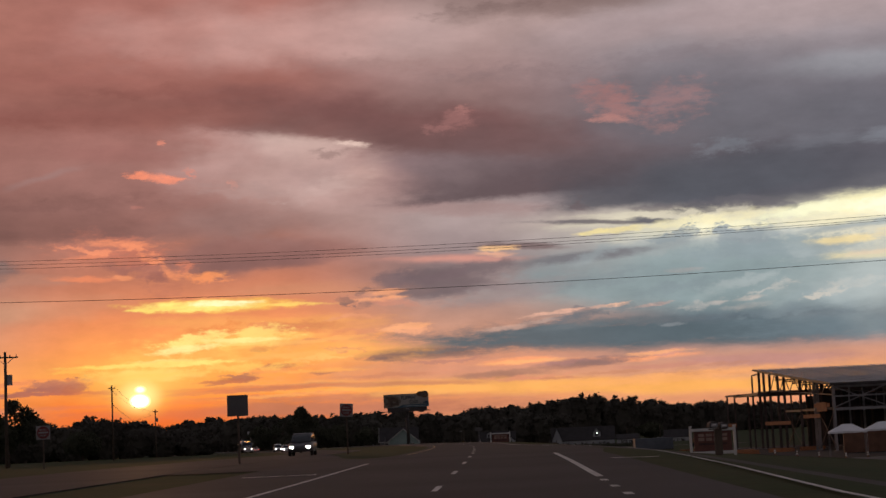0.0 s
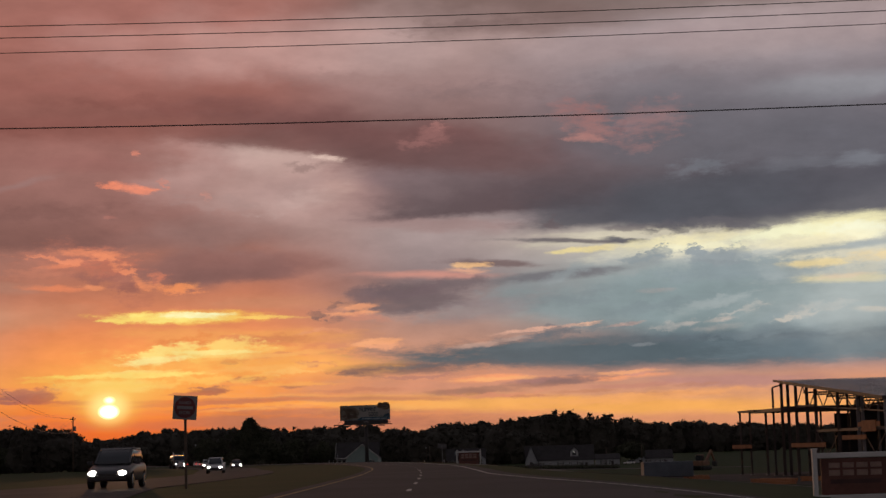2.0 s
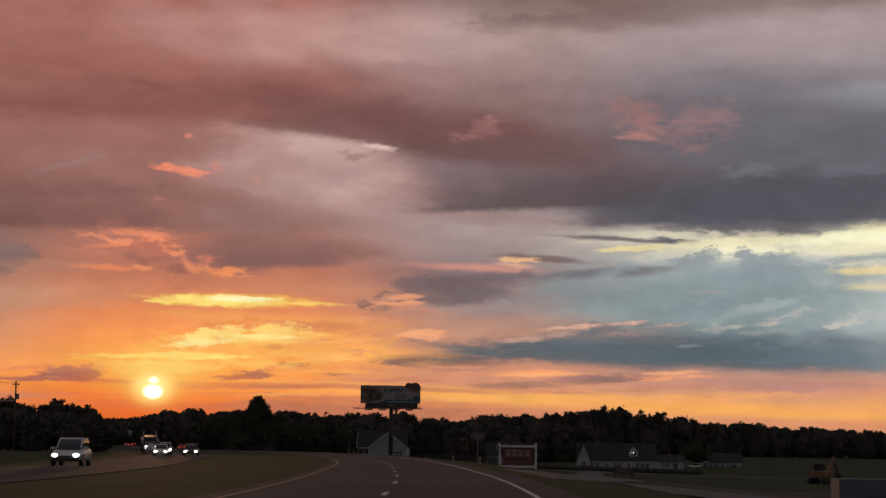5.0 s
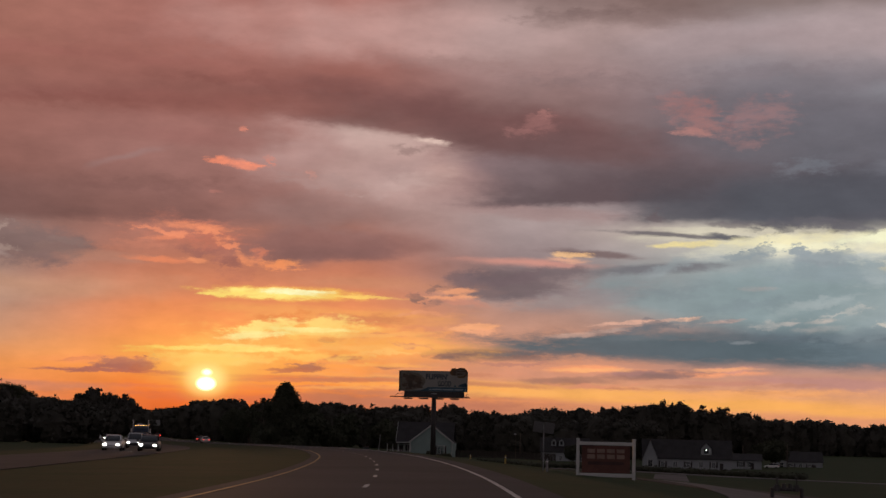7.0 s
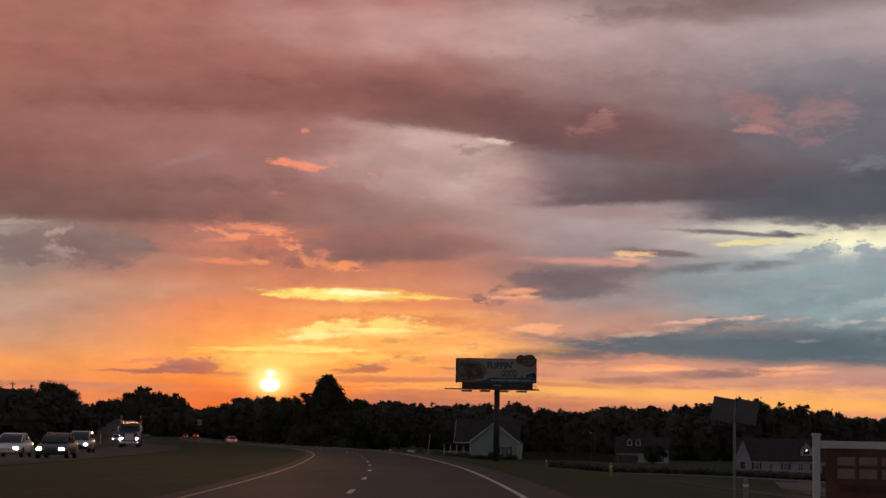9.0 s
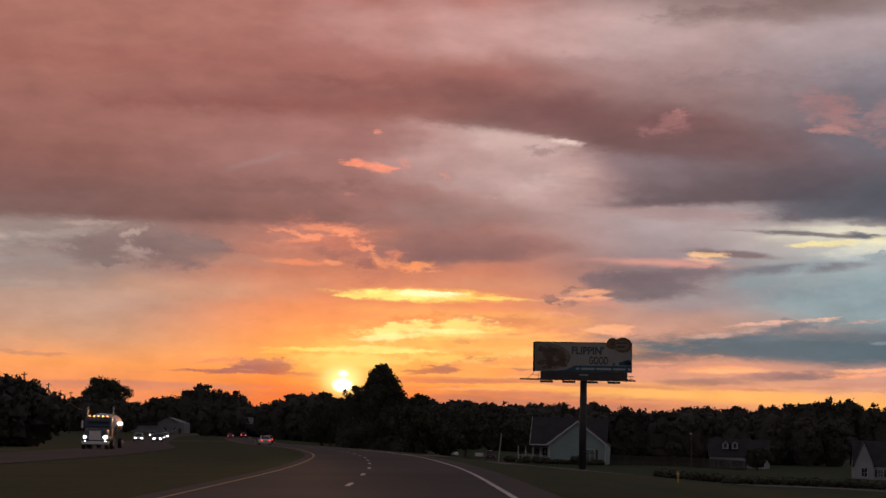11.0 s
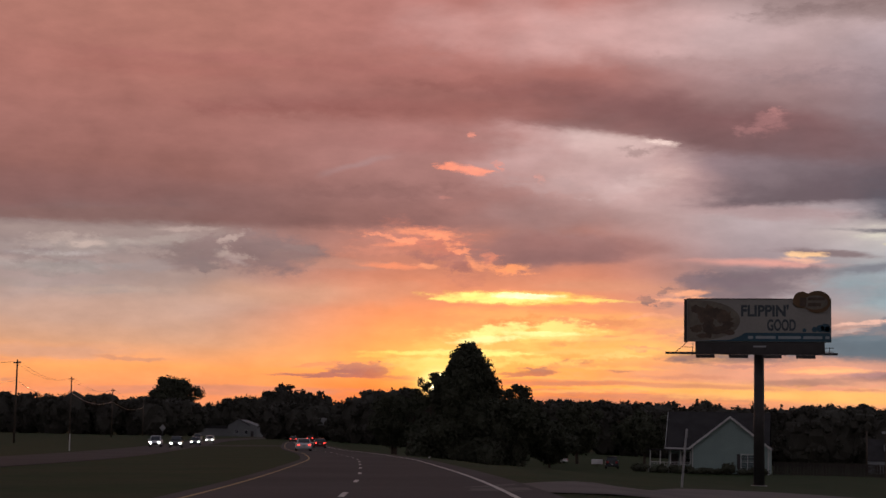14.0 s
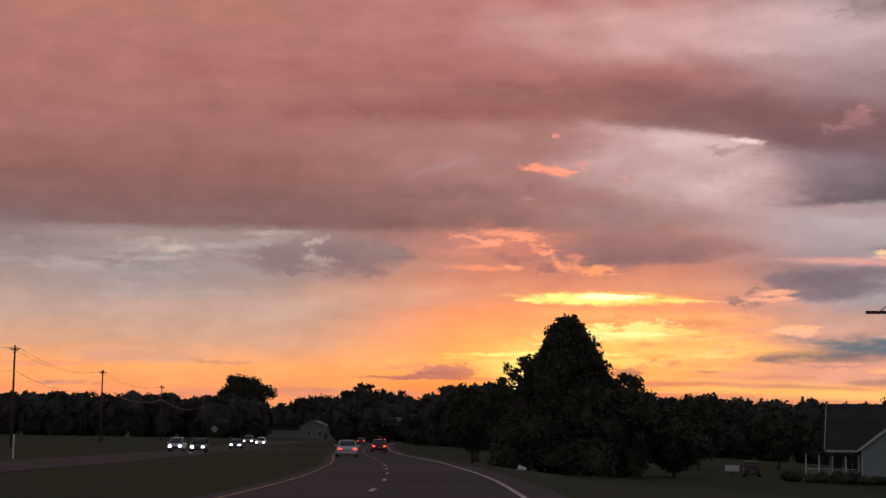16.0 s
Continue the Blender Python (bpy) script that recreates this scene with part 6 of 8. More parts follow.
def gable_roof(ob, x0, x1, y0, y1, eave, ridge, axis="x", over=0.4, thick=0.16, name="roof"):
    """Two slopes; the ridge runs along axis."""
    bm = bmesh.new()
    if axis == "x":
        ym = (y0 + y1) / 2
        k = (ridge - eave) / (ym - y0)
        for s in (-1, 1):
            ye = y0 - over if s < 0 else y1 + over
            ze = eave - over * k
            vs = [bm.verts.new(c) for c in ((x0 - over, ye, ze), (x1 + over, ye, ze), (x1 + over, ym, ridge), (x0 - over, ym, ridge), (x0 - over, ye, ze + thick), (x1 + over, ye, ze + thick), (x1 + over, ym, ridge + thick), (x0 - over, ym, ridge + thick))]
            for f in ((0, 1, 2, 3), (7, 6, 5, 4), (0, 4, 5, 1), (1, 5, 6, 2), (2, 6, 7, 3), (3, 7, 4, 0)):
                bm.faces.new([vs[i] for i in f])
    else:
        xm = (x0 + x1) / 2
        k = (ridge - eave) / (xm - x0)
        for s in (-1, 1):
            xe = x0 - over if s < 0 else x1 + over
            ze = eave - over * k
            vs = [bm.verts.new(c) for c in ((xe, y0 - over, ze), (xm, y0 - over, ridge), (xm, y1, ridge), (xe, y1, ze), (xe, y0 - over, ze + thick), (xm, y0 - over, ridge + thick), (xm, y1, ridge + thick), (xe, y1, ze + thick))]
            for f in ((0, 1, 2, 3), (7, 6, 5, 4), (0, 4, 5, 1), (1, 5, 6, 2), (2, 6, 7, 3), (3, 7, 4, 0)):
                bm.faces.new([vs[i] for i in f])
    bmesh.ops.recalc_face_normals(bm, faces=bm.faces)
    return part(name, bm, SHINGLE, ob, "dark grey shingle roof")


def rake_trim(ob, x0, x1, y, eave, ridge, over=0.4):
    """White boards along the two slopes of a gable that faces -y."""
    xm = (x0 + x1) / 2
    k = (ridge - eave) / (xm - x0)
    for s in (-1, 1):
        xe = x0 - over if s < 0 else x1 + over
        bm = bmesh.new()
        beam(bm, (xe, y - over - 0.03, eave - over * k + 0.06), (xm, y - over - 0.03, ridge + 0.06), 0.05, 0.26)
        part("rake_board", bm, TRIM, ob, "white rake board")


def roadside_house():
    """The pale green house by the billboard: a front gable wing and a long porch."""
    z0 = -4.95
    ob = thing("house", -45.4, 637, z0, 0, "pale green clapboard house with a dark roof and porch", "house")
    w = 5.3
    h = 3.75
    # front wing with the gable
    pts = [(-w, 0), (w, 0), (w, h), (0, 7.9), (-w, h)]
    part("wall", prism(bmesh.new(), pts, 0.0, 0.25), SIDING_GREEN, ob)
    bm = bmesh.new()
    siding_courses(bm, -w, w, 0.0, 0.2, h)
    z = h
    while z < 7.6:
        half = w * (7.9 - z - 0.12) / (7.9 - h)
        siding_courses(bm, -half, half, 0.0, z, min(z + 0.24, 7.7))
        z += 0.24
    part("siding", bm, SIDING_GREEN, ob, "pale green lapped siding")
    part("wall", boxes((-w, -w + 0.25, 0.26, 4.0, 0, h)), SIDING_GREEN, ob)
    part("wall", boxes((w - 0.25, w, 0.26, 4.0, 0, h)), SIDING_GREEN, ob)
    gable_roof(ob, -w, w, 0.0, 9.0, h, 7.9, "y")
    rake_trim(ob, -w, w, 0.0, h, 7.9)
    for a in (-w - 0.02, w - 0.12):
        part("corner_board", boxes((a, a + 0.14, -0.07, 0.1, 0, h)), TRIM, ob)
    window_part(ob, 1.55, 3.25, 0.75, 2.75, 0.0, True, 2)
    # main block behind, ridge across
    part("wall", boxes((-9.0, -w - 0.03, 4.0, 4.25, 0, h)), SIDING_GREEN, ob)
    part("wall", boxes((-9.0, -8.75, 4.26, 13.0, 0, h)), SIDING_GREEN, ob)
    part("wall", boxes((-9.0, w, 13.01, 13.25, 0, h)), SIDING_GREEN, ob)
    part("wall", boxes((w - 0.25, w, 4.01, 13.0, 0, h)), SIDING_GREEN, ob)
    gable_roof(ob, -9.0, w - 0.4, 4.0, 13.2, h, 8.6, "x")
    bm = bmesh.new()
    beam(bm, (-9.46, 3.6, h - 0.35), (-9.46, 8.6, 8.7), 0.06, 0.28)
    part("rake_board", bm, TRIM, ob, "white rake board")
    part("fascia", boxes((-9.3, -w - 0.5, 3.3, 3.4, h - 0.42, h - 0.2)), TRIM, ob)
    # porch
    part("porch_floor", boxes((-11.6, -w - 0.05, 1.2, 3.98, 0.0, 0.55)), CONCRETE, ob)
    part("porch_roof", boxes((-11.9, -w - 0.45, 0.9, 3.95, h - 0.62, h - 0.46)), SHINGLE, ob)
    for k in range(5):
        xx = -11.4 + k * 1.42
        part("porch_post", boxes((xx, xx + 0.16, 1.25, 1.41, 0.55, h - 0.63), bevel=0.015), TRIM, ob, "white porch post")
    bm = boxes((-11.4, -w - 0.4, 1.3, 1.36, 1.45, 1.52), (-11.4, -w - 0.4, 1.3, 1.36, 0.68, 0.74))
    for k in range(29):
        xx = -11.3 + 0.2 * k
        box(bm, xx, xx + 0.035, 1.31, 1.35, 0.74, 1.45)
    part("porch_rail", bm, TRIM, ob, "white porch railing")
    window_part(ob, -7.0, -5.9, 1.2, 2.9, 4.0, False, 2)
    part("door", boxes((-8.6, -7.6, 3.93, 3.99, 0.56, 2.65), bevel=0.02), STEEL_DARK, ob, "dark panelled front door")
    bm = bmesh.new()
    beam(bm, (-7.75, 3.9, 1.55), (-7.75, 3.9, 1.75), 0.04, 0.04)
    part("door_handle", bm, CHROME, ob)
    return ob


def shrub(x, y, w, h, seed, label="low dark clipped shrub by the house wall"):
    rng = np.random.default_rng(seed)
    z0 = float(land(x, y))
    lobes = [(x + rng.normal() * w * 0.28, y + rng.normal() * 0.25, z0 + h * (0.35 + 0.25 * rng.random()), w * 0.3, 0.5, h * 0.42) for _ in range(6)]
    hp = Heap()
    leaf_pieces(hp, rng, lobes, 420, 0.14, 0.75)
    core_pieces(hp, rng, lobes, 0.92)
    return tagged(hp.make("shrub", LEAF), label, "shrub", "shrubs by the house")


roadside_house()
for k, (sx, sw, sh) in enumerate(((-49.8, 2.2, 1.0), (-47.6, 2.0, 0.9), (-45.6, 1.6, 1.6), (-43.4, 2.0, 0.9), (-41.2, 2.2, 1.1), (-52.6, 2.4, 1.3), (-55.4, 2.4, 1.2), (-58.2, 2.2, 1.1))):
    shrub(sx, 635.6 if sx > -51 else 637.3, sw, sh, 60 + k)


def hedge(points, height, seed, label):
    """A low clipped hedge along a bent line."""
    rng = np.random.default_rng(seed)
    hp = Heap()
    lobes = []
    for x, y in bend(points, 1.4):
        z = float(land(x, y))
        lobes.append((x + rng.normal() * 0.15, y + rng.normal() * 0.15, z + height * 0.45, 1.0, 0.7, height * (0.5 + 0.12 * rng.random())))
    leaf_pieces(hp, rng, lobes, len(lobes) * 70, 0.16, 0.8, 1.1)
    core_pieces(hp, rng, lobes, 0.9, (LUMP_V, LUMP_F))
    return tagged(hp.make("hedge", LEAF), label, "hedge", "", "stuff")


hedge(((-27, 514), (-21, 525), (-9, 525), (5, 511), (16, 487), (30, 468)), 1.0, 91, "low dark hedge along the far side of the lane")


def white_house(x, y, width, depth, wall_h, ridge, label, left_gable=False, dormers=(), porch_gable=None, lit=False, z0=None):
    """A far white house with the ridge across and small dormers in its roof."""
    z0 = float(land(x, y)) if z0 is None else z0
    ob = thing("house", x, y, z0, 0, label, "house")
    h2 = width / 2
    parts("wall", ((-h2, h2, 0, 0.25, 0, wall_h), (-h2, h2, depth - 0.25, depth, 0, wall_h)), SIDING, ob)
    for s in (-1, 1):
        xs = (-h2, -h2 + 0.25) if s < 0 else (h2 - 0.25, h2)
        bm = bmesh.new()
        vs0 = [(xs[0], 0.26, 0), (xs[0], depth - 0.26, 0), (xs[0], depth - 0.26, wall_h), (xs[0], depth / 2, ridge), (xs[0], 0.26, wall_h)]
        a = [bm.verts.new(c) for c in vs0]
        b = [bm.verts.new((xs[1], c[1], c[2])) for c in vs0]
        bm.faces.new(a)
        bm.faces.new(b[::-1])
        for i in range(5):
            j = (i + 1) % 5
            bm.faces.new((a[j], a[i], b[i], b[j]))
        bmesh.ops.recalc_face_normals(bm, faces=bm.faces)
        part("wall", bm, SIDING, ob)
    gable_roof(ob, -h2, h2, 0, depth, wall_h, ridge, "x", 0.35)
    bm = bmesh.new()
    siding_courses(bm, -h2, h2, 0.0, 0.3, wall_h, 0.3)
    part("siding", bm, SIDING, ob, "white lapped siding")
    for dx, dz, dw, dh in dormers:
        dm = part("dormer", prism(bmesh.new(), [(dx - dw, dz), (dx + dw, dz), (dx + dw, dz + dh), (dx, dz + dh + dw * 1.05), (dx - dw, dz + dh)], 0.6, 3.2), SIDING, ob, "small white gabled dormer")
        bm = bmesh.new()
        beam(bm, (dx - dw - 0.25, 1.8, dz + dh - 0.2), (dx, 1.8, dz + dh + dw * 1.05 + 0.12), 2.9, 0.12)
        beam(bm, (dx + dw + 0.25, 1.8, dz + dh - 0.2), (dx, 1.8, dz + dh + dw * 1.05 + 0.12), 2.9, 0.12)
        part("dormer_roof", bm, SHINGLE, dm)
        part("pane", boxes((dx - dw * 0.45, dx + dw * 0.45, 0.57, 0.597, dz + 0.35, dz + dh)), GLASS, dm)
    if left_gable:
        gx, gw = -h2 + 2.0, 2.0
        part("front_gable", prism(bmesh.new(), [(gx - gw, 0), (gx + gw, 0), (gx + gw, wall_h), (gx, ridge - 0.2), (gx - gw, wall_h)], -1.2, -0.95), SIDING, ob, "narrow steep white front gable")
        parts("wall", ((gx - gw, gx - gw + 0.2, -0.94, -0.01, 0, wall_h), (gx + gw - 0.2, gx + gw, -0.94, -0.01, 0, wall_h)), SIDING, ob)
        gable_roof(ob, gx - gw, gx + gw, -1.2, depth / 2, wall_h, ridge - 0.2, "y", 0.25)
        window_part(ob, gx - 0.6, gx + 0.6, 1.0, 2.8, -1.2, False, 2)
    n = max(2, int(width / 5))
    for k in range(n):
        wx = -h2 + (5 if left_gable else 2.2) + k * (width - (7 if left_gable else 4)) / n
        window_part(ob, wx, wx + 1.1, 1.0, 2.5, 0.0, k % 2 == 0, 2)
    part("door", boxes((h2 - 3.3, h2 - 2.3, -0.06, -0.004, 0.1, 2.2), bevel=0.02), STEEL_DARK, ob, "dark front door")
    if porch_gable:
        gx, gw, gh = porch_gable
        part("porch_gable", prism(bmesh.new(), [(gx - gw, 0), (gx + gw, 0), (gx + gw, gh), (gx, gh + gw * 0.7), (gx - gw, gh)], -2.4, -2.15), SIDING, ob, "white front gable with a window")
        parts("wall", ((gx - gw, gx - gw + 0.2, -2.14, -0.01, 0, gh), (gx + gw - 0.2, gx + gw, -2.14, -0.01, 0, gh)), SIDING, ob)
        gable_roof(ob, gx - gw, gx + gw, -2.4, 3.0, gh, gh + gw * 0.7, "y", 0.25)
        window_part(ob, gx - 1.1, gx + 1.1, 0.9, 2.6, -2.4, False, 4)
    if lit:
        dx, dz = lit
        bm = bmesh.new()
        bmesh.ops.create_icosphere(bm, subdivisions=2, radius=0.17, matrix=Matrix.Translation((dx, 0.42, dz)))
        part("gable_lamp", bm, LAMP_LIT, ob, "small lit lamp in the dormer")
    return ob


LAMP_LIT = material("lamp_lit", (0.9, 0.9, 0.85), 0.4, emit=(1.0, 0.95, 0.85), power=6)
white_house(22.2, 700, 25.0, 9.0, 3.6, 8.6, "long white house with a dark roof and dormer", True, ((5.4, 4.6, 1.5, 1.7),), None, (5.4, 5.9), z0=-7.9)
white_house(-14.4, 815, 16.8, 8.5, 4.0, 8.6, "small white house with two dormers and a porch gable", False, ((-3.9, 5.9, 0.9, 1.6), (-1.2, 5.9, 0.9, 1.6)), (5.9, 2.6, 4.2), z0=-8.2)
white_house(66, 806, 16.0, 8.0, 3.4, 6.6, "far pale house with a dark roof", True, (), None, z0=-9.0)
white_house(42.0, 735, 9.0, 7.0, 3.0, 4.8, "low white outbuilding beside the long house", False, (), None, z0=-7.9)


def far_house():
    z0 = float(land(-269, 1077))
    ob = thing("house", -269.2, 1077, z0, 0, "white gabled house at the end of the road", "house")
    part("wall", prism(bmesh.new(), [(-6.3, 0), (6.3, 0), (6.3, 4.6), (-1.6, 7.1), (-6.3, 4.6)], 0, 9), SIDING_DULL, ob)
    gable_roof(ob, -6.3, 3.1, 0, 9, 4.6, 7.1, "y", 0.4)
    part("wing", boxes((-20.5, -6.32, 2, 9, 0, 3.2)), SIDING_DULL, ob)
    part("wing_roof", prism(bmesh.new(), [(-20.9, 3.21), (-6.3, 3.21), (-6.3, 4.4), (-20.3, 4.2)], 1.6, 9.4), SHINGLE, ob, "dark low roof")
    window_part(ob, -3.2, -1.8, 1.2, 2.6, 0, False, 2)
    window_part(ob, 1.0, 2.4, 1.2, 2.6, 0, False, 2)
    part("door", boxes((3.8, 5.0, -0.05, -0.004, 0, 2.2)), STEEL_DARK, ob)
    return ob


far_house()


# ---------------------------------------------------------------- steel-framed building under construction
def steel_building():
    """An open steel shed: its own +x runs along the ridge, its own -y down the long roof slope to the eave."""
    z0 = -4.95
    ob = thing("steel_building", 45.1, 335.4, z0, 6.0, "unfinished steel-framed building with a pale metal roof deck", "building")
    hi, lo, run, ln = 15.0, 10.95, 51.0, 46.0
    fall = (hi - lo) / run

    def roof_z(y):
        return hi + y * fall

    def column(a, b, top, mat=STEEL_RED, w=0.16):
        bm = boxes((a - w, a + w, b - w, b - w + 0.03, 0, top), (a - w, a + w, b + w - 0.03, b + w, 0, top), (a - 0.02, a + 0.02, b - w + 0.03, b + w - 0.03, 0, top))
        part("column", bm, mat, ob, "primed steel column")
        part("base_plate", boxes((a - 0.3, a + 0.3, b - 0.3, b + 0.3, -0.02, 0.05)), STEEL_GREY, ob)

    # the open end wall
    for b in (-0.3, -4.0, -8.5, -14.5, -19.0, -30.0, -39.0, -41.0, -50.6):
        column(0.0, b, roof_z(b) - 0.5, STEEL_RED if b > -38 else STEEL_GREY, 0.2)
    for a in (9.0, 18.0, 27.0, 36.0, 45.0):
        for b in (-0.3, -12.0, -24.0, -37.0, -50.6):
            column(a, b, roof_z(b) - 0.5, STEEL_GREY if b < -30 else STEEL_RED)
    # roof trusses with zigzag webs, one over each frame
    for a in (0.0, 9.0, 18.0, 27.0, 36.0, 45.0):
        bm = bmesh.new()
        beam(bm, (a, 0.6, roof_z(0.6) - 0.32), (a, -run, roof_z(-run) - 0.32), 0.2, 0.34)
        beam(bm, (a, -9.0, hi - 4.2), (a, -run, hi - 6.0), 0.16, 0.2)
        n = 12
        for k in range(n):
            b0, b1 = -9.0 - 41.6 * k / n, -9.0 - 41.6 * (k + 1) / n
            c0, c1 = hi - 4.2 - 1.8 * k / n, hi - 4.2 - 1.8 * (k + 1) / n
            if k % 2:
                beam(bm, (a, b0, roof_z(b0) - 0.4), (a, b1, c1), 0.12, 0.12)
            else:
                beam(bm, (a, b0, c0), (a, b1, roof_z(b1) - 0.4), 0.12, 0.12)
        part("truss", bm, STEEL_RED, ob, "primed steel roof truss")
    # purlins under the deck
    for k in range(11):
        b = -0.5 - 5.0 * k
        part("purlin", boxes((-0.3, ln, b - 0.08, b + 0.08, roof_z(b) - 0.28, roof_z(b) - 0.06)), STEEL_GREY, ob)
    # girders along the eave with cross braces between its columns
    for z, h in ((lo - 0.45, 0.35), (8.9, 0.25), (6.9, 0.45)):
        part("girder", boxes((0.2, ln, -run + 0.3, -run + 0.5, z - h, z)), STEEL_GREY, ob)
    for k in range(5):
        a0, a1 = 9.0 * k + 0.2, 9.0 * k + 8.8
        for p, q in (((a0, 7.0), (a1, 10.3)), ((a0, 10.3), (a1, 7.0))):
            part("cross_brace", beam(bmesh.new(), (p[0], -run + 0.65, p[1]), (q[0], -run + 0.65, q[1]), 0.16, 0.16), STEEL_GREY, ob, "grey steel cross brace")
    # upper deck at the back, its edge beam, and a lower floor towards the eave
    part("floor_deck", boxes((-2.2, ln, -8.0, 12.0, 10.05, 10.55)), STEEL_DARK, ob, "dark steel upper deck")
    part("deck_edge", boxes((-2.4, ln, -8.3, -8.05, 9.75, 10.7)), STEEL_RED, ob)
    part("floor_deck", boxes((2.0, ln, -48.0, -22.0, 6.75, 7.05)), STEEL_DARK, ob, "dark steel lower floor")
    # added dark sheet, stands in for the gloom under the roof
    part("dark_sheet", boxes((6.0, ln, -16.2, -16.0, 7.2, 10.0)), STEEL_DARK, ob, "added dark sheet for the dim interior")
    for a in (4.5, 13.5, 22.5):
        for b in (-6.0, -20.0, -27.0, -34.0, -44.0):
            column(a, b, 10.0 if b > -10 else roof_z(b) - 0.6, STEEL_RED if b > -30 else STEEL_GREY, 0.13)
    for b in (-12.0, -18.0, -24.0, -30.0, -37.0, -44.0):
        part("joist", boxes((0.2, ln, b - 0.07, b + 0.07, roof_z(b) - 1.5, roof_z(b) - 1.25)), STEEL_RED, ob)
    for b0, b1 in ((-19.0, -30.0), (-41.0, -50.6)):
        for p, q in ((0.3, 6.5), (6.5, 0.3)):
            part("cross_brace", beam(bmesh.new(), (0.0, b0, p), (0.0, b1, q), 0.1, 0.1), STEEL_RED, ob, "primed steel cross brace")
    for k in range(14):
        a = 10.0 + 2.4 * k
        part("stud", boxes((a, a + 0.12, -33.1, -33.0, 7.06, 9.6)), STEEL_GREY, ob)
    # another added sheet: darkness behind the open frame, no wall there
    part("dark_sheet", boxes((12.0, ln, 11.6, 11.8, 0.0, 9.7)), STEEL_DARK, ob, "added dark sheet behind the open frame")
    part("guard_board", boxes((-0.45, -0.35, -47.5, -41.5, 6.4, 7.9)), PLY, ob, "orange-brown timber guard board")
    # flat canopy standing out on the left, on thin posts
    part("canopy", boxes((-2.5, 3.0, 8.0, 19.0, 10.3, 10.62), bevel=0.03), STEEL_RED, ob, "flat canopy roof on steel posts")
    for a, b in ((-2.2, 12.0), (-2.2, 18.6), (-0.4, 8.4), (1.0, 14.0)):
        column(a, b, 10.29, STEEL_RED, 0.14)
    column(-0.9, 1.7, 13.85, STEEL_RED, 0.14)
    part("girder", beam(bmesh.new(), (-0.9, 1.7, 13.95), (0.2, -0.4, 14.35), 0.16, 0.2), STEEL_RED, ob)
    part("girder", boxes((-0.1, 0.1, -19.0, -0.5, 10.4, 10.75)), STEEL_RED, ob)
    part("girder", boxes((-0.1, 0.1, -50.4, -19.0, 6.6, 6.95)), STEEL_RED, ob)
    # timber guard boards
    for p, q, z in (((-4.0, 17.5), (-2.4, 10.8), 4.65), ((-2.6, -14.0), (-1.6, -28.4), 4.75), ((-0.5, -33.0), (-0.3, -43.0), 5.7), ((-0.4, -40.0), (-0.3, -49.0), 7.4)):
        part("guard_board", beam(bmesh.new(), (p[0], p[1], z), (q[0], q[1], z), 0.08, 0.62), PLY, ob, "orange-brown timber guard board")
    # roof deck with its ribs
    bm = bmesh.new()
    n = 110
    for i in range(n):
        x0 = -0.7 + (ln + 1.4) * i / n
        x1, x2 = x0 + (ln + 1.4) * 0.6 / n, x0 + (ln + 1.4) / n
        for xa, xb, up in ((x0, x1, 0.05), (x1, x2, 0.0)):
            bm.faces.new([bm.verts.new(c) for c in ((xa, 1.6, roof_z(1.6) + up), (xa, -run - 0.7, roof_z(-run - 0.7) + up), (xb, -run - 0.7, roof_z(-run - 0.7) + up), (xb, 1.6, roof_z(1.6) + up))])
    part("roof_deck", bm, ROOF_METAL, ob, "ribbed pale metal roof deck")
    part("rake_edge", beam(bmesh.new(), (-0.74, 1.6, roof_z(1.6) - 0.1), (-0.74, -run - 0.7, roof_z(-run - 0.7) - 0.1), 0.07, 0.34), STEEL_DARK, ob)
    part("eave_edge", boxes((-0.7, ln + 0.7, -run - 0.78, -run - 0.7, lo - 0.42, lo + 0.02)), STEEL_DARK, ob)
    return ob


PLY = material("plywood_orange", (0.42, 0.17, 0.07), 0.8, noise_scale=0.8, spread=0.3, fine=10)
steel_building()


def tent(x, y, w, zt):
    z0 = float(land(x, y))
    ob = thing("canopy_tent", x, y, z0, -8, "white pop-up canopy tent on thin legs", "tent", "site tents")
    h = zt - z0
    bm = bmesh.new()
    c = [bm.verts.new(p) for p in ((-w, -w, h - 1.0), (w, -w, h - 1.0), (w, w, h - 1.0), (-w, w, h - 1.0))]
    d = [bm.verts.new(p) for p in ((-w, -w, h - 1.25), (w, -w, h - 1.25), (w, w, h - 1.25), (-w, w, h - 1.25))]
    r = [bm.verts.new((-w * 0.25, 0, h)), bm.verts.new((w * 0.25, 0, h))]
    bm.faces.new((c[0], c[1], r[1], r[0]))
    bm.faces.new((c[2], c[3], r[0], r[1]))
    bm.faces.new((c[1], c[2], r[1]))
    bm.faces.new((c[3], c[0], r[0]))
    for i in range(4):
        bm.faces.new((d[i], d[(i + 1) % 4], c[(i + 1) % 4], c[i]))
    part("cover", bm, TENT, ob, "white fabric cover")
    for a in (-w + 0.05, w - 0.05):
        for b in (-w + 0.05, w - 0.05):
            part("leg", boxes((a - 0.03, a + 0.03, b - 0.03, b + 0.03, 0, h - 1.02)), STEEL_GREY, ob)
    return ob


TENT = material("tent_fabric", (0.66, 0.68, 0.70), 0.8, noise_scale=0.5, spread=0.12, fine=5)
tent(45.2, 246, 2.6, -0.55)
tent(51.0, 250, 2.6, -0.45)
tent(56.8, 252, 2.6, -0.4)


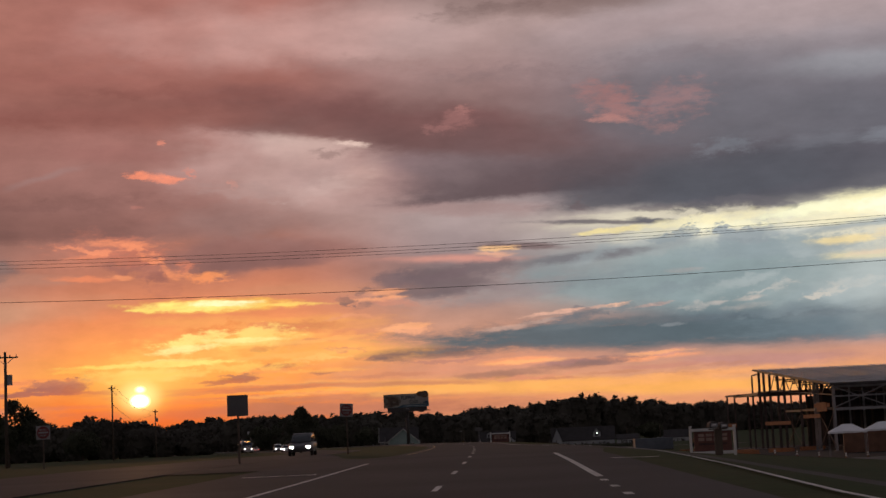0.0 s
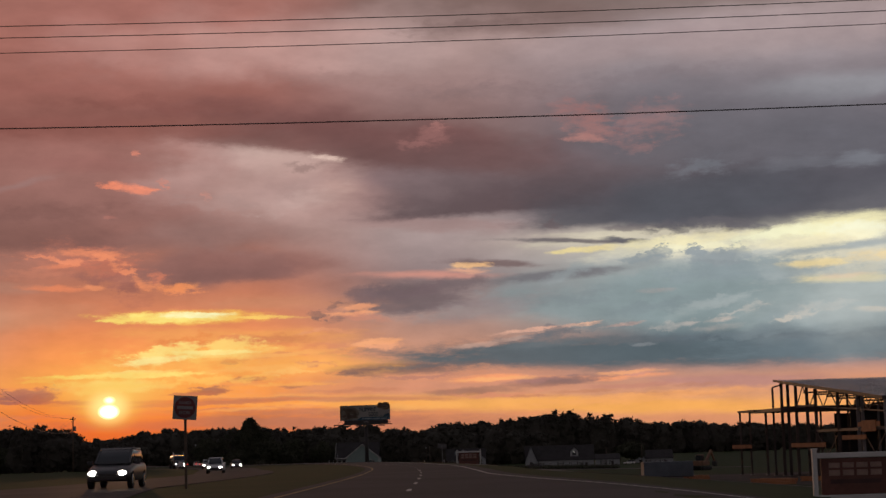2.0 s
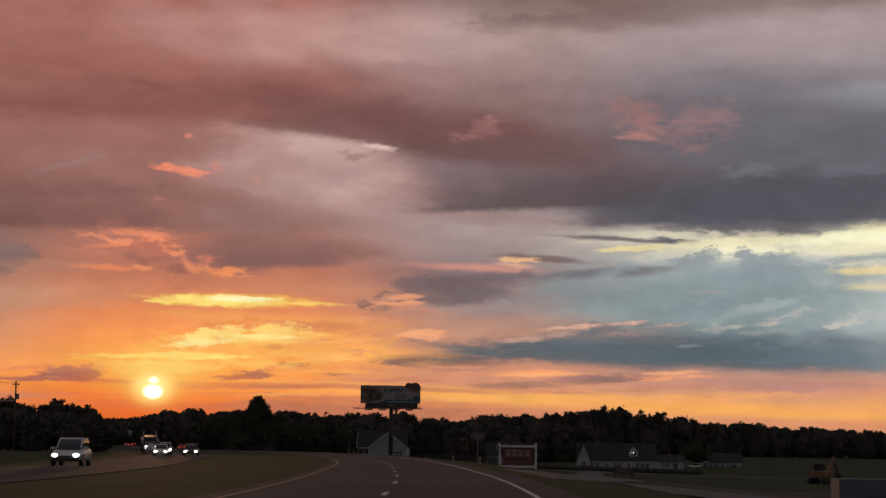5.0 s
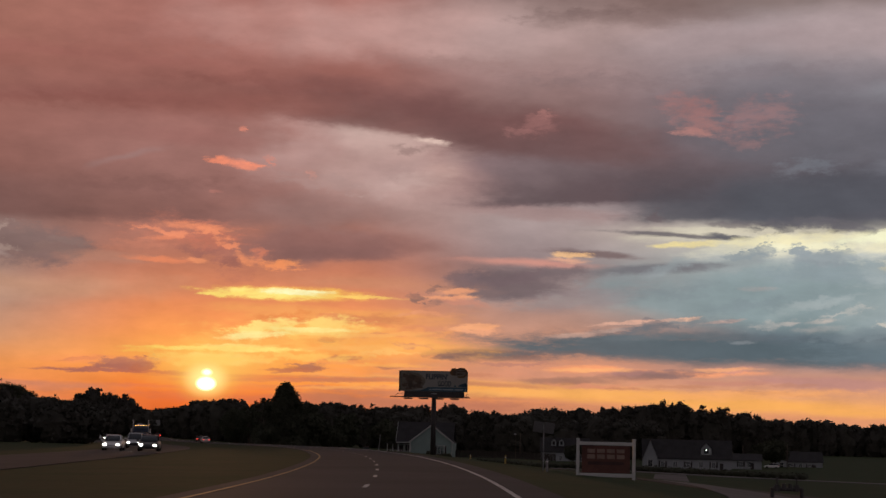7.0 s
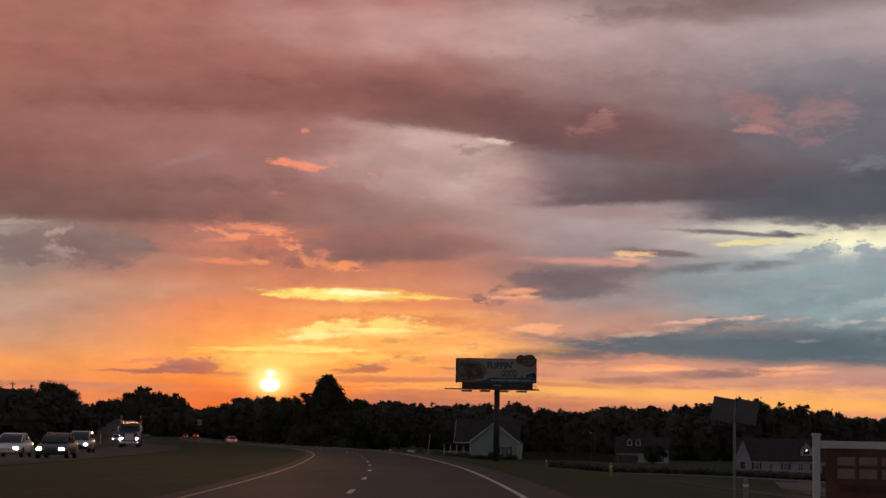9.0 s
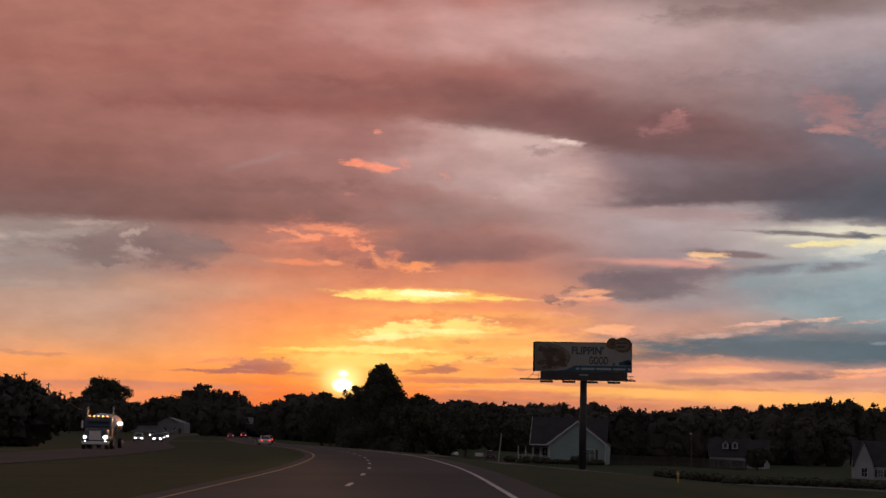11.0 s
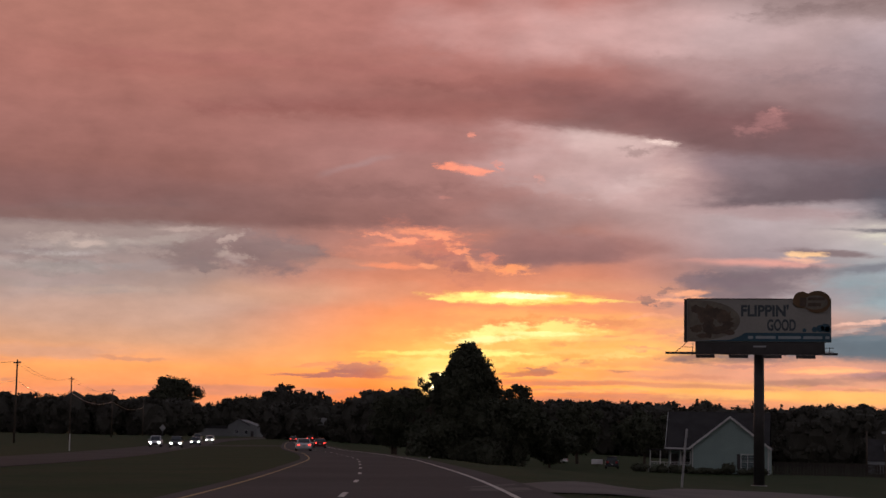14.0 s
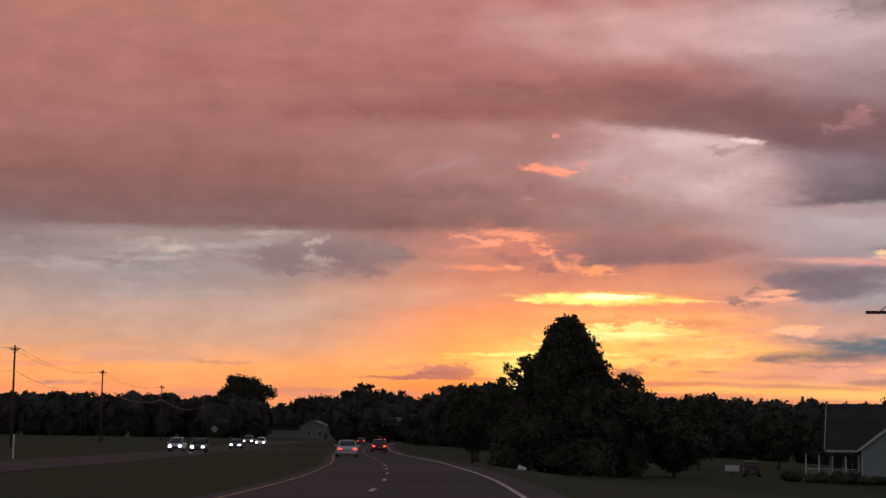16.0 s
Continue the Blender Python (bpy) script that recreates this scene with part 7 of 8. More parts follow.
def site_box(x, y, w, d, h, turn, mat, label, name="site_container"):
    z0 = float(land(x, y))
    ob = thing(name, x, y, z0, turn, label, "container")
    part("body", boxes((-w / 2, w / 2, -d / 2, d / 2, 0.12, h), bevel=0.03), mat, ob)
    rows = []
    for k in range(int(w / 0.5)):
        rows.append((-w / 2 + 0.25 + 0.5 * k, -w / 2 + 0.4 + 0.5 * k, -d / 2 - 0.05, -d / 2 - 0.004, 0.25, h - 0.15))
    parts("rib", rows, mat, ob)
    parts("skid", ((-w / 2, w / 2, -d / 2, -d / 2 + 0.2, 0, 0.115), (-w / 2, w / 2, d / 2 - 0.2, d / 2, 0, 0.115)), STEEL_DARK, ob)
    return ob


RUST = material("rust_brown", (0.17, 0.085, 0.05), 0.8, noise_scale=0.7, spread=0.35, fine=8)
SITE_BLUE = material("site_blue_grey", (0.10, 0.12, 0.14), 0.7, noise_scale=0.6, spread=0.3, fine=8)
site_box(53.5, 262, 12.0, 2.6, 3.2, -8, RUST, "rust-brown steel site container behind the tents")
site_box(18.2, 248, 5.4, 2.2, 1.7, 4, SITE_BLUE, "blue-grey open waste skip on the site", "waste_skip")


def timber_stack(x, y, w, turn, seed):
    z0 = float(land(x, y))
    ob = thing("timber_stack", x, y, z0, turn, "stack of orange-brown timber on the site ground", "timber", "timber stacks")
    rng = random.Random(seed)
    for r in range(4):
        for k in range(4):
            s = rng.uniform(-0.2, 0.2)
            part("plank", boxes((-w / 2 + s, w / 2 + s, k * 0.3, k * 0.3 + 0.26, 0.02 + r * 0.16, 0.16 + r * 0.16)), PLY, ob)
    return ob


for k, (x, y, w, a) in enumerate(((36.0, 290, 5.0, 6), (43.0, 296, 4.0, -10), (29.5, 318, 3.5, 20), (31.0, 250, 3.0, -4), (49.0, 300, 4.0, 3))):
    timber_stack(x, y, w, a, k)


def excavator(x, y, turn):
    z0 = float(land(x, y))
    ob = thing("excavator", x, y, z0, turn, "orange tracked excavator parked on bare ground", "excavator")
    for s in (-1, 1):
        part("track", boxes((s * 1.2 - 0.3, s * 1.2 + 0.3, -1.9, 1.9, 0, 0.85), bevel=0.25), RUBBER, ob)
    part("body", boxes((-1.3, 1.3, -2.0, 1.2, 0.95, 1.9), bevel=0.12), MACHINE, ob)
    part("cab", boxes((-1.25, -0.1, 0.0, 1.5, 1.91, 3.0), bevel=0.1), GLASS, ob, "dark glazed cab")
    part("cab_roof", boxes((-1.3, -0.05, -0.05, 1.55, 3.0, 3.12), bevel=0.04), MACHINE, ob)
    bm = bmesh.new()
    beam(bm, (0.4, 1.1, 1.6), (0.4, 3.6, 3.9), 0.35, 0.5)
    beam(bm, (0.4, 3.5, 3.9), (0.4, 5.0, 1.7), 0.3, 0.4)
    part("arm", bm, MACHINE, ob)
    part("bucket", boxes((-0.1, 0.9, 4.6, 5.4, 0.75, 1.7), bevel=0.15), STEEL_DARK, ob)
    return ob


MACHINE = material("machine_orange", (0.20, 0.10, 0.05), 0.6, noise_scale=0.8, spread=0.3, fine=6)
excavator(40.5, 410, -35)


def plank_fence(x0, x1, y, slope, height):
    """A close-boarded timber fence standing along the yard."""
    ob = thing("fence", x0, y, 0, 0, "dark weathered close-boarded timber fence behind the lawn", "fence")
    n = int((x1 - x0) / 0.2)
    me = None
    for k in range(n):
        px, py = k * 0.2, k * 0.2 * slope
        z = float(land(x0 + px, y + py))
        if me is None:
            first = part("plank", boxes((0, 0.17, 0, 0.02, 0.05, height), bevel=0.006), FENCE, ob)
            me = first.data
            first.matrix_basis = pose(px, py, z)
        else:
            q = new("plank", me)
            q.parent = ob
            q.matrix_basis = pose(px, py, z + 0.02 * ((k * 7) % 5 - 2) / 2)
    for k in range(int((x1 - x0) / 2.4) + 1):
        px, py = k * 2.4, k * 2.4 * slope
        z = float(land(x0 + px, y + py))
        part("post", boxes((px, px + 0.1, py + 0.03, py + 0.13, z - 0.2, z + height + 0.06), bevel=0.01), FENCE, ob)
    return ob


plank_fence(-39.6, -14.0, 641.5, 0.0, 1.85)

# ---------------------------------------------------------------- signs, poles and wires
def post_sign(name, x, y, top, w, h, turn, tilt, face, label, category="road sign", back=SIGN_BACK, post="wood", shape="square"):
    """A flat sign on a post. The face looks along its own -y."""
    z0 = float(land(x, y))
    ob = thing(name, x, y, z0, turn, label, category)
    hh = top - z0
    bm = bmesh.new()
    if post == "wood":
        box(bm, -0.05, 0.05, 0.012, 0.1, -0.1, hh - 0.12, 0.006)
    else:
        tube(bm, (0, 0.05, -0.1), (0, 0.05, hh - 0.12), 0.035, 0.035, 8)
    part("post", bm, WOOD_POLE if post == "wood" else STEEL_GREY, ob)
    pl = new("plate")
    bm = bmesh.new()
    if shape == "diamond":
        prism(bm, [(0, -w / 2), (w / 2, 0), (0, w / 2), (-w / 2, 0)], -0.004, 0.008)
    else:
        box(bm, -w / 2, w / 2, -0.004, 0.008, -h / 2, h / 2, 0.003)
    bpy.data.objects.remove(pl)
    plate = part("plate", bm, face, ob)
    plate.matrix_basis = pose(0, 0, hh - (w if shape == "diamond" else h) / 2, 0, tilt, 0)
    return ob, plate


def no_entry(x, y, top, turn, tilt, size):
    ob, plate = post_sign("no_entry_sign", x, y, top, size, size, turn, tilt, SIGN_DIM, "square white sign with a red disc and white bar", "road sign", post="wood")
    disc_part("red_disc", 0, 0, size * 0.44, size * 0.44, -0.006, SIGN_DIM_RED, plate, 30, 0.004)
    part("white_bar", boxes((-size * 0.33, size * 0.33, -0.016, -0.012, -size * 0.065, size * 0.065)), SIGN_DIM, plate)
    for k, (txt, z, wd) in enumerate((("DO NOT", size * 0.15, size * 0.5), ("ENTER", -size * 0.27, size * 0.46))):
        cu = lettering(txt, size * 0.17, -wd / 2, -0.012, z, SIGN_DIM, plate, wd, 0.002)
    return ob


no_entry(-12.5, 125.3, 3.2, 4, 4, 0.95)
no_entry(-32.4, 116.5, 2.5, 10, 0, 0.95)
post_sign("sign_board", -13.7, 84.9, 3.08, 1.05, 1.05, 0, 0, PLATE_DULL, "plain grey back of a square road sign", post="wood")
twin, twin_plate = post_sign("sign_board", -8.0, 301.6, 1.55, 0.6, 0.66, 6, 9, PLATE_DULL, "leaning pair of grey sign backs on one post", post="steel")
twin_plate.matrix_basis = pose(-0.33, 0, 1.55 - float(land(-8.0, 301.6)) - 0.36, 0, 9, 0)
part("plate", boxes((-0.3, 0.3, -0.004, 0.008, -0.33, 0.33), bevel=0.003), PLATE_DULL, twin).matrix_basis = pose(0.33, 0, 1.55 - float(land(-8.0, 301.6)) - 0.42, 0, 9, 0)
part("crossbar", beam(bmesh.new(), (-0.6, 0.02, 1.22 - float(land(-8.0, 301.6))), (0.6, 0.02, 1.08 - float(land(-8.0, 301.6))), 0.03, 0.05), STEEL_GREY, twin)
post_sign("diamond_sign", -195.0, 801, 0.9, 1.75, 1.75, 8, 0, SIGN_BACK, "grey back of a diamond warning sign", shape="diamond", post="steel")
post_sign("shop_sign", -121.2, 760, 5.5, 3.0, 2.65, 8, 0, SIGN_BACK, "pale roadside shop sign on a tall post", "sign", post="steel")
post_sign("roadside_sign", -166.0, 867, -0.02, 2.5, 1.5, 8, 0, SIGN_WHITE, "small white roadside sign board", "sign", post="wood")
post_sign("far_board", -183.9, 900, 4.05, 5.45, 2.3, 8, 0, SIGN_BACK, "grey far roadside billboard", "billboard", post="steel")


def estate_sign(x, y, w, top, bottom, turn):
    """A board sign between two white posts under a white rail: brick-red board with pale lettering rows."""
    z0 = min(float(land(x, y)), bottom)
    ob = thing("entrance_sign", x, y, z0, turn, "red-brown board sign in a white timber frame on the grass", "sign", "entrance signs")
    H = top - z0
    for a in (-w / 2 - 0.18, w / 2):
        part("post", boxes((a, a + 0.18, -0.1, 0.1, -0.1, H), bevel=0.015), TRIM, ob, "white square post")
        part("post_cap", boxes((a - 0.03, a + 0.21, -0.13, 0.13, H + 0.002, H + 0.07), bevel=0.02), TRIM, ob)
    part("top_rail", boxes((-w / 2 + 0.002, w / 2 - 0.002, -0.12, 0.12, H - 0.32, H - 0.12), bevel=0.015), TRIM, ob, "white top rail")
    part("foot_rail", boxes((-w / 2 + 0.002, w / 2 - 0.002, -0.1, 0.1, 0.08, 0.3), bevel=0.015), TRIM, ob, "white foot rail")
    part("board", boxes((-w / 2 + 0.15, w / 2 - 0.15, -0.06, 0.06, 0.32, H - 0.34)), SIGN_BRICK, ob, "red-brown board")
    hb = H - 0.66
    for r, (f0, f1) in enumerate(((0.74, 0.88), (0.52, 0.68))):
        for k in range(4):
            x0 = -w / 2 + 0.4 + k * (w - 0.8) / 4
            part("letter_bar", boxes((x0 + 0.05, x0 + (w - 0.8) / 4 - 0.06, -0.075, -0.062, 0.32 + hb * f0, 0.32 + hb * f1)), SIGN_PALE, ob)
    part("letter_bar", boxes((-w / 2 + 0.5, w / 2 - 0.5, -0.075, -0.062, 0.32 + hb * 0.3, 0.32 + hb * 0.42)), SIGN_DARKRED, ob)
    return ob


SIGN_BRICK = material("sign_board_red", (0.13, 0.048, 0.034), 0.7, noise_scale=0.8, spread=0.35, fine=8)
SIGN_PALE = material("sign_letter_pale", (0.30, 0.20, 0.16), 0.7, noise_scale=1.5, spread=0.3, fine=12)
SIGN_DARKRED = material("sign_letter_dark", (0.07, 0.03, 0.025), 0.7, noise_scale=1.5, spread=0.3, fine=12)
estate_sign(-4.3, 300.0, 3.1, 0.5, -1.75, 3)
estate_sign(13.9, 125.6, 3.0, 0.32, -1.75, 3)


def mailboxes(x, y, top):
    z0 = float(land(x, y))
    ob = thing("mailbox", x, y, z0, 12, "pair of dark roadside mailboxes on a timber post", "mailbox")
    H = top - z0
    part("post", boxes((-0.22, 0.22, -0.1, 0.1, -0.1, H - 0.42), bevel=0.02), WOOD_POLE, ob)
    part("arm", boxes((-0.55, 0.55, -0.09, 0.09, H - 0.42, H - 0.34)), WOOD_POLE, ob)
    for a, dz in ((-0.56, 0.06), (0.03, 0.0)):
        bm = bmesh.new()
        pts = [(a, H - 0.335 + dz), (a + 0.52, H - 0.335 + dz)] + [(a + 0.26 + 0.26 * math.cos(t), H - 0.15 + dz + 0.16 * math.sin(t)) for t in np.linspace(0, math.pi, 9)]
        prism(bm, pts, -0.3, 0.3)
        bx = part("box", bm, STEEL_DARK, ob, "dark metal mailbox")
        part("flap", boxes((a + 0.06, a + 0.46, -0.315, -0.303, H - 0.3 + dz, H - 0.1 + dz), bevel=0.004), STEEL_GREY, bx)
        part("plate_bar", boxes((a + 0.14, a + 0.38, -0.325, -0.317, H - 0.22 + dz, H - 0.17 + dz)), SIGN_WHITE, bx)
    if top < 0:
        return ob
    part("brace", boxes((-0.1, 0.1, -0.16, -0.11, H - 0.95, H - 0.42)), WOOD_POLE, ob)
    return ob


mailboxes(11.6, 100.3, 0.62)


def standpipe(x, y):
    """A water fitting: two stems with hand wheels over a bent pipe."""
    z0 = float(land(x, y))
    ob = thing("standpipe", x, y, z0, 10, "dark iron water fitting with two valve stems on the verge", "water valve")
    bm = bmesh.new()
    for a, b in (((-0.75, 0, -0.1), (-0.75, 0, 0.55)), ((-0.75, 0, 0.5), (0.75, 0, 0.5)), ((0.75, 0, 0.55), (0.75, 0, -0.1))):
        tube(bm, a, b, 0.1, 0.1, 10)
    part("pipe", bm, STEEL_DARK, ob)
    for a in (-0.5, 0.5):
        part("valve_body", tube(bmesh.new(), (a - 0.02, 0, 0.38), (a, 0, 0.72), 0.17, 0.13, 10), STEEL_DARK, ob)
        part("stem", tube(bmesh.new(), (a, 0, 0.7), (a, 0, 1.05), 0.045, 0.04, 8), STEEL_DARK, ob)
        part("hand_wheel", tube(bmesh.new(), (a, 0, 1.05), (a, 0, 1.09), 0.13, 0.13, 12), STEEL_DARK, ob)
    for a in (-0.15, 0.17):
        part("test_valve", tube(bmesh.new(), (a, 0, 0.45), (a, 0, 0.78), 0.15, 0.09, 9), STEEL_DARK, ob)
    return ob


standpipe(4.6, 285.7)


def white_box(x, y, w, h, label, lean=0.0):
    z0 = float(land(x, y))
    ob = thing("roadside_box", x, y, z0, 10, label, "box")
    part("post", boxes((-0.05, 0.05, -0.05, 0.05, -0.1, h * 0.45)), WOOD_POLE, ob)
    b = part("box", boxes((-w / 2, w / 2, -0.25, 0.25, 0, h * 0.55), bevel=0.03), SIGN_WHITE, ob)
    b.matrix_basis = pose(0, 0, h * 0.42, 0, lean, 0)
    return ob


white_box(-75.6, 580, 0.7, 1.0, "white roadside mailbox leaning on its post", 20)
white_box(-66.5, 655, 1.7, 1.3, "white utility box on the lawn")


def marker(x, y, top, mat, label, r=0.06):
    z0 = float(land(x, y))
    ob = thing("marker_post", x, y, z0, 0, label, "marker post")
    bm = bmesh.new()
    tube(bm, (0, 0, -0.1), (0, 0, top - z0), r, r, 10)
    part("tube", bm, mat, ob)
    bm = bmesh.new()
    tube(bm, (0, 0, top - z0), (0, 0, top - z0 + r), r, r * 0.35, 10)
    part("cap", bm, mat, ob)
    part("band", tube(bmesh.new(), (0, 0, (top - z0) * 0.8), (0, 0, (top - z0) * 0.9), r * 1.03, r * 1.03, 10), SIGN_WHITE, ob)
    return ob


YELLOW = material("marker_yellow", (0.45, 0.30, 0.06), 0.6, noise_scale=1, spread=0.25, fine=10)
marker(-12.6, 349.5, -1.15, YELLOW, "dull yellow utility marker post in the grass", 0.08)
marker(-20.5, 420, -1.9, YELLOW, "dull yellow utility marker post in the grass", 0.08)
marker(-110.3, 560.7, -0.9, SIGN_WHITE, "white reflector post beside the oncoming road")


def cone(x, y):
    z0 = float(land(x, y))
    ob = thing("traffic_cone", x, y, z0, 0, "orange traffic cone with white bands on the verge", "traffic cone", "traffic cones")
    part("base", boxes((-0.2, 0.2, -0.2, 0.2, 0, 0.04), bevel=0.01), RUBBER, ob)
    part("body", tube(bmesh.new(), (0, 0, 0.04), (0, 0, 1.0), 0.16, 0.03, 14), MACHINE, ob)
    part("band", tube(bmesh.new(), (0, 0, 0.55), (0, 0, 0.75), 0.098, 0.073, 14), SIGN_WHITE, ob)
    part("band", tube(bmesh.new(), (0, 0, 0.3), (0, 0, 0.42), 0.131, 0.115, 14), SIGN_WHITE, ob)
    return ob


marker(-7.75, 300.6, -0.75, SIGN_DIM, "short dull white utility post in the grass", 0.075)
for k in range(9):
    cone(33.0 + 3.1 * k, 232 + 1.3 * (k % 3))


def utility_pole(x, y, top, arms=1, transformer=False, label="tall wooden utility pole with a crossarm", turn=0.0, reach=1.2):
    z0 = float(land(x, y))
    ob = thing("utility_pole", x, y, z0, turn, label, "utility pole", "pole line")
    H = top - z0
    part("pole", tube(bmesh.new(), (0, 0, -0.3), (0, 0, H), 0.19, 0.12, 12), WOOD_POLE, ob, "", True)
    for k in range(arms):
        z = H - 0.55 - 1.0 * k
        part("crossarm", boxes((-reach, reach, -0.18, -0.06, z - 0.07, z + 0.07)), WOOD_POLE, ob)
        for a in (-reach * 0.875, -reach * 0.375, reach * 0.375, reach * 0.875):
            bm = tube(bmesh.new(), (a, -0.12, z + 0.07), (a, -0.12, z + 0.28), 0.05, 0.035, 8)
            part("insulator", bm, STEEL_GREY, ob)
        bm = bmesh.new()
        for s in (-1, 1):
            beam(bm, (0, -0.12, z - 0.7), (s * reach * 0.66, -0.12, z - 0.05), 0.03, 0.05)
        part("brace", bm, STEEL_GREY, ob)
    if transformer:
        bm = tube(bmesh.new(), (0.38, 0, H - 3.2), (0.38, 0, H - 2.2), 0.27, 0.27, 14)
        part("transformer", bm, STEEL_GREY, ob, "grey drum transformer")
    return ob


def wire(name, a, b, sag, r=0.02, label="thin dark overhead wire", n=22):
    """A sagging cable between two points."""
    cu = bpy.data.curves.new(name, "CURVE")
    cu.dimensions, cu.bevel_depth, cu.bevel_resolution = "3D", r, 1
    sp = cu.splines.new("POLY")
    sp.points.add(n)
    a, b = Vector(a), Vector(b)
    for i in range(n + 1):
        u = i / n
        p = a.lerp(b, u)
        sp.points[i].co = (p.x, p.y, p.z - sag * 4 * u * (1 - u), 1)
    cu.materials.append(CABLE_SUNLIT if r == 0.03 else CABLE)
    return tagged(new(name, cu), label, "wire", "overhead wires")


# the line that crosses the road high up
utility_pole(-44, 97, 12.4, 1, False, "tall wooden pole carrying the road-crossing wires", 85)
utility_pole(42, 103, 13.4, 1, False, "tall wooden pole carrying the road-crossing wires", 85)
for dy, za, zb in ((-1.05, 12.1, 13.15), (-0.45, 11.95, 13.0), (1.05, 11.85, 13.08)):
    wire("overhead_wire", (-44, 97 + dy, za), (42, 103 + dy, zb), 1.0, 0.011)
wire("overhead_wire", (-44, 97.2, 9.9), (42, 103.2, 10.5), 0.98, 0.016, "thicker dark telephone cable overhead")
# poles on the far side of the oncoming road
utility_pole(-49.0, 163, 10.4, 1, True, "wooden utility pole with a drum transformer", 15)
LEFT = ((-74.8, 313, 12.2), (-96.0, 448, 10.4), (-131.5, 560, 10.75), (-163.2, 655, 10.8), (-192.2, 740, 10.7), (-222.0, 832, 10.4), (-253, 930, 10.2))
for k, (x, y, t) in enumerate(LEFT):
    utility_pole(x, y, t, 1, k == 1, "slim wooden utility pole with a crossarm", 18, 0.62)
for (x0, y0, t0), (x1, y1, t1) in zip(LEFT, LEFT[1:]):
    for da, dz in ((-0.52, -0.3), (0.52, -0.3)):
        wire("overhead_wire", (x0 + da, y0, t0 + dz), (x1 + da, y1, t1 + dz), 1.5, 0.016)
    wire("overhead_wire", (x0, y0, t0 - 3.4), (x1, y1, t1 - 3.4), 1.6, 0.03, "sagging telephone cable with a sunlit copper tint between poles")
for x, y, t in ((-25.5, 700, 1.8), (43, 760, -0.3), (58, 770, 0.2), (-118, 772, 5.0), (-146.0, 870, 5.0), (-108, 740, 4.0)):
    utility_pole(x, y, t, 0, False, "bare slim pole among the far houses")


def yard_lamp(x, y, top):
    z0 = float(land(x, y))
    ob = thing("yard_lamp", x, y, z0, 0, "slim pole with an unlit lamp head in the yard", "lamp post")
    H = top - z0
    part("pole", tube(bmesh.new(), (0, 0, -0.2), (0, 0, H), 0.09, 0.06, 8), WOOD_POLE, ob)
    part("lamp_head", boxes((-0.45, 0.1, -0.15, 0.15, H - 0.35, H), bevel=0.05), SIGN_BACK, ob)
    return ob


yard_lamp(-24.2, 640, 1.4)
post = thing("gate_post", -38.5, 470.5, float(land(-38.5, 470.5)), 0, "tall thin pale leaning post on the verge", "post")
part("tube", tube(bmesh.new(), (0, 0, -0.1), (0.2, 0, 2.35), 0.06, 0.05, 8), SIGN_BACK, post)
part("cap", tube(bmesh.new(), (0.2, 0, 2.3), (0.235, 0, 2.7), 0.06, 0.055, 8), SIGN_BACK, post)

# ---------------------------------------------------------------- vehicles
def ring(bm, y, hw, z0, z1, r, n=3):
    """A rounded rectangle across the car at y."""
    r = min(r, hw * 0.9, (z1 - z0) * 0.45)
    pts = []
    for cx, cz, a0 in ((hw - r, z1 - r, 0), (-hw + r, z1 - r, 90), (-hw + r, z0 + r, 180), (hw - r, z0 + r, 270)):
        for k in range(n + 1):
            a = radians(a0 + 90 * k / n)
            pts.append(bm.verts.new((cx + r * math.cos(a), y, cz + r * math.sin(a))))
    return pts


def loft(bm, sections):
    """Skins a row of rings (y, half width, foot, top, rounding)."""
    rings = [ring(bm, *s) for s in sections]
    for a, b in zip(rings, rings[1:]):
        for i in range(len(a)):
            j = (i + 1) % len(a)
            bm.faces.new((a[i], a[j], b[j], b[i]))
    bm.faces.new(rings[0])
    bm.faces.new(rings[-1][::-1])
    bmesh.ops.recalc_face_normals(bm, faces=bm.faces)
    return bm


PAINTS = {}


def paint(name, rgb):
    if name not in PAINTS:
        PAINTS[name] = material("paint_" + name, rgb, 0.3, metal=0.35, noise_scale=0.7, spread=0.08, fine=3)
    return PAINTS[name]


PLATE = material("plate_pale", (0.6, 0.6, 0.58), 0.5, noise_scale=3, spread=0.1)
MARKER_LIT = material("marker_lamp_lit", (0.6, 0.25, 0.05), 0.4, emit=(1.0, 0.4, 0.08), power=5)


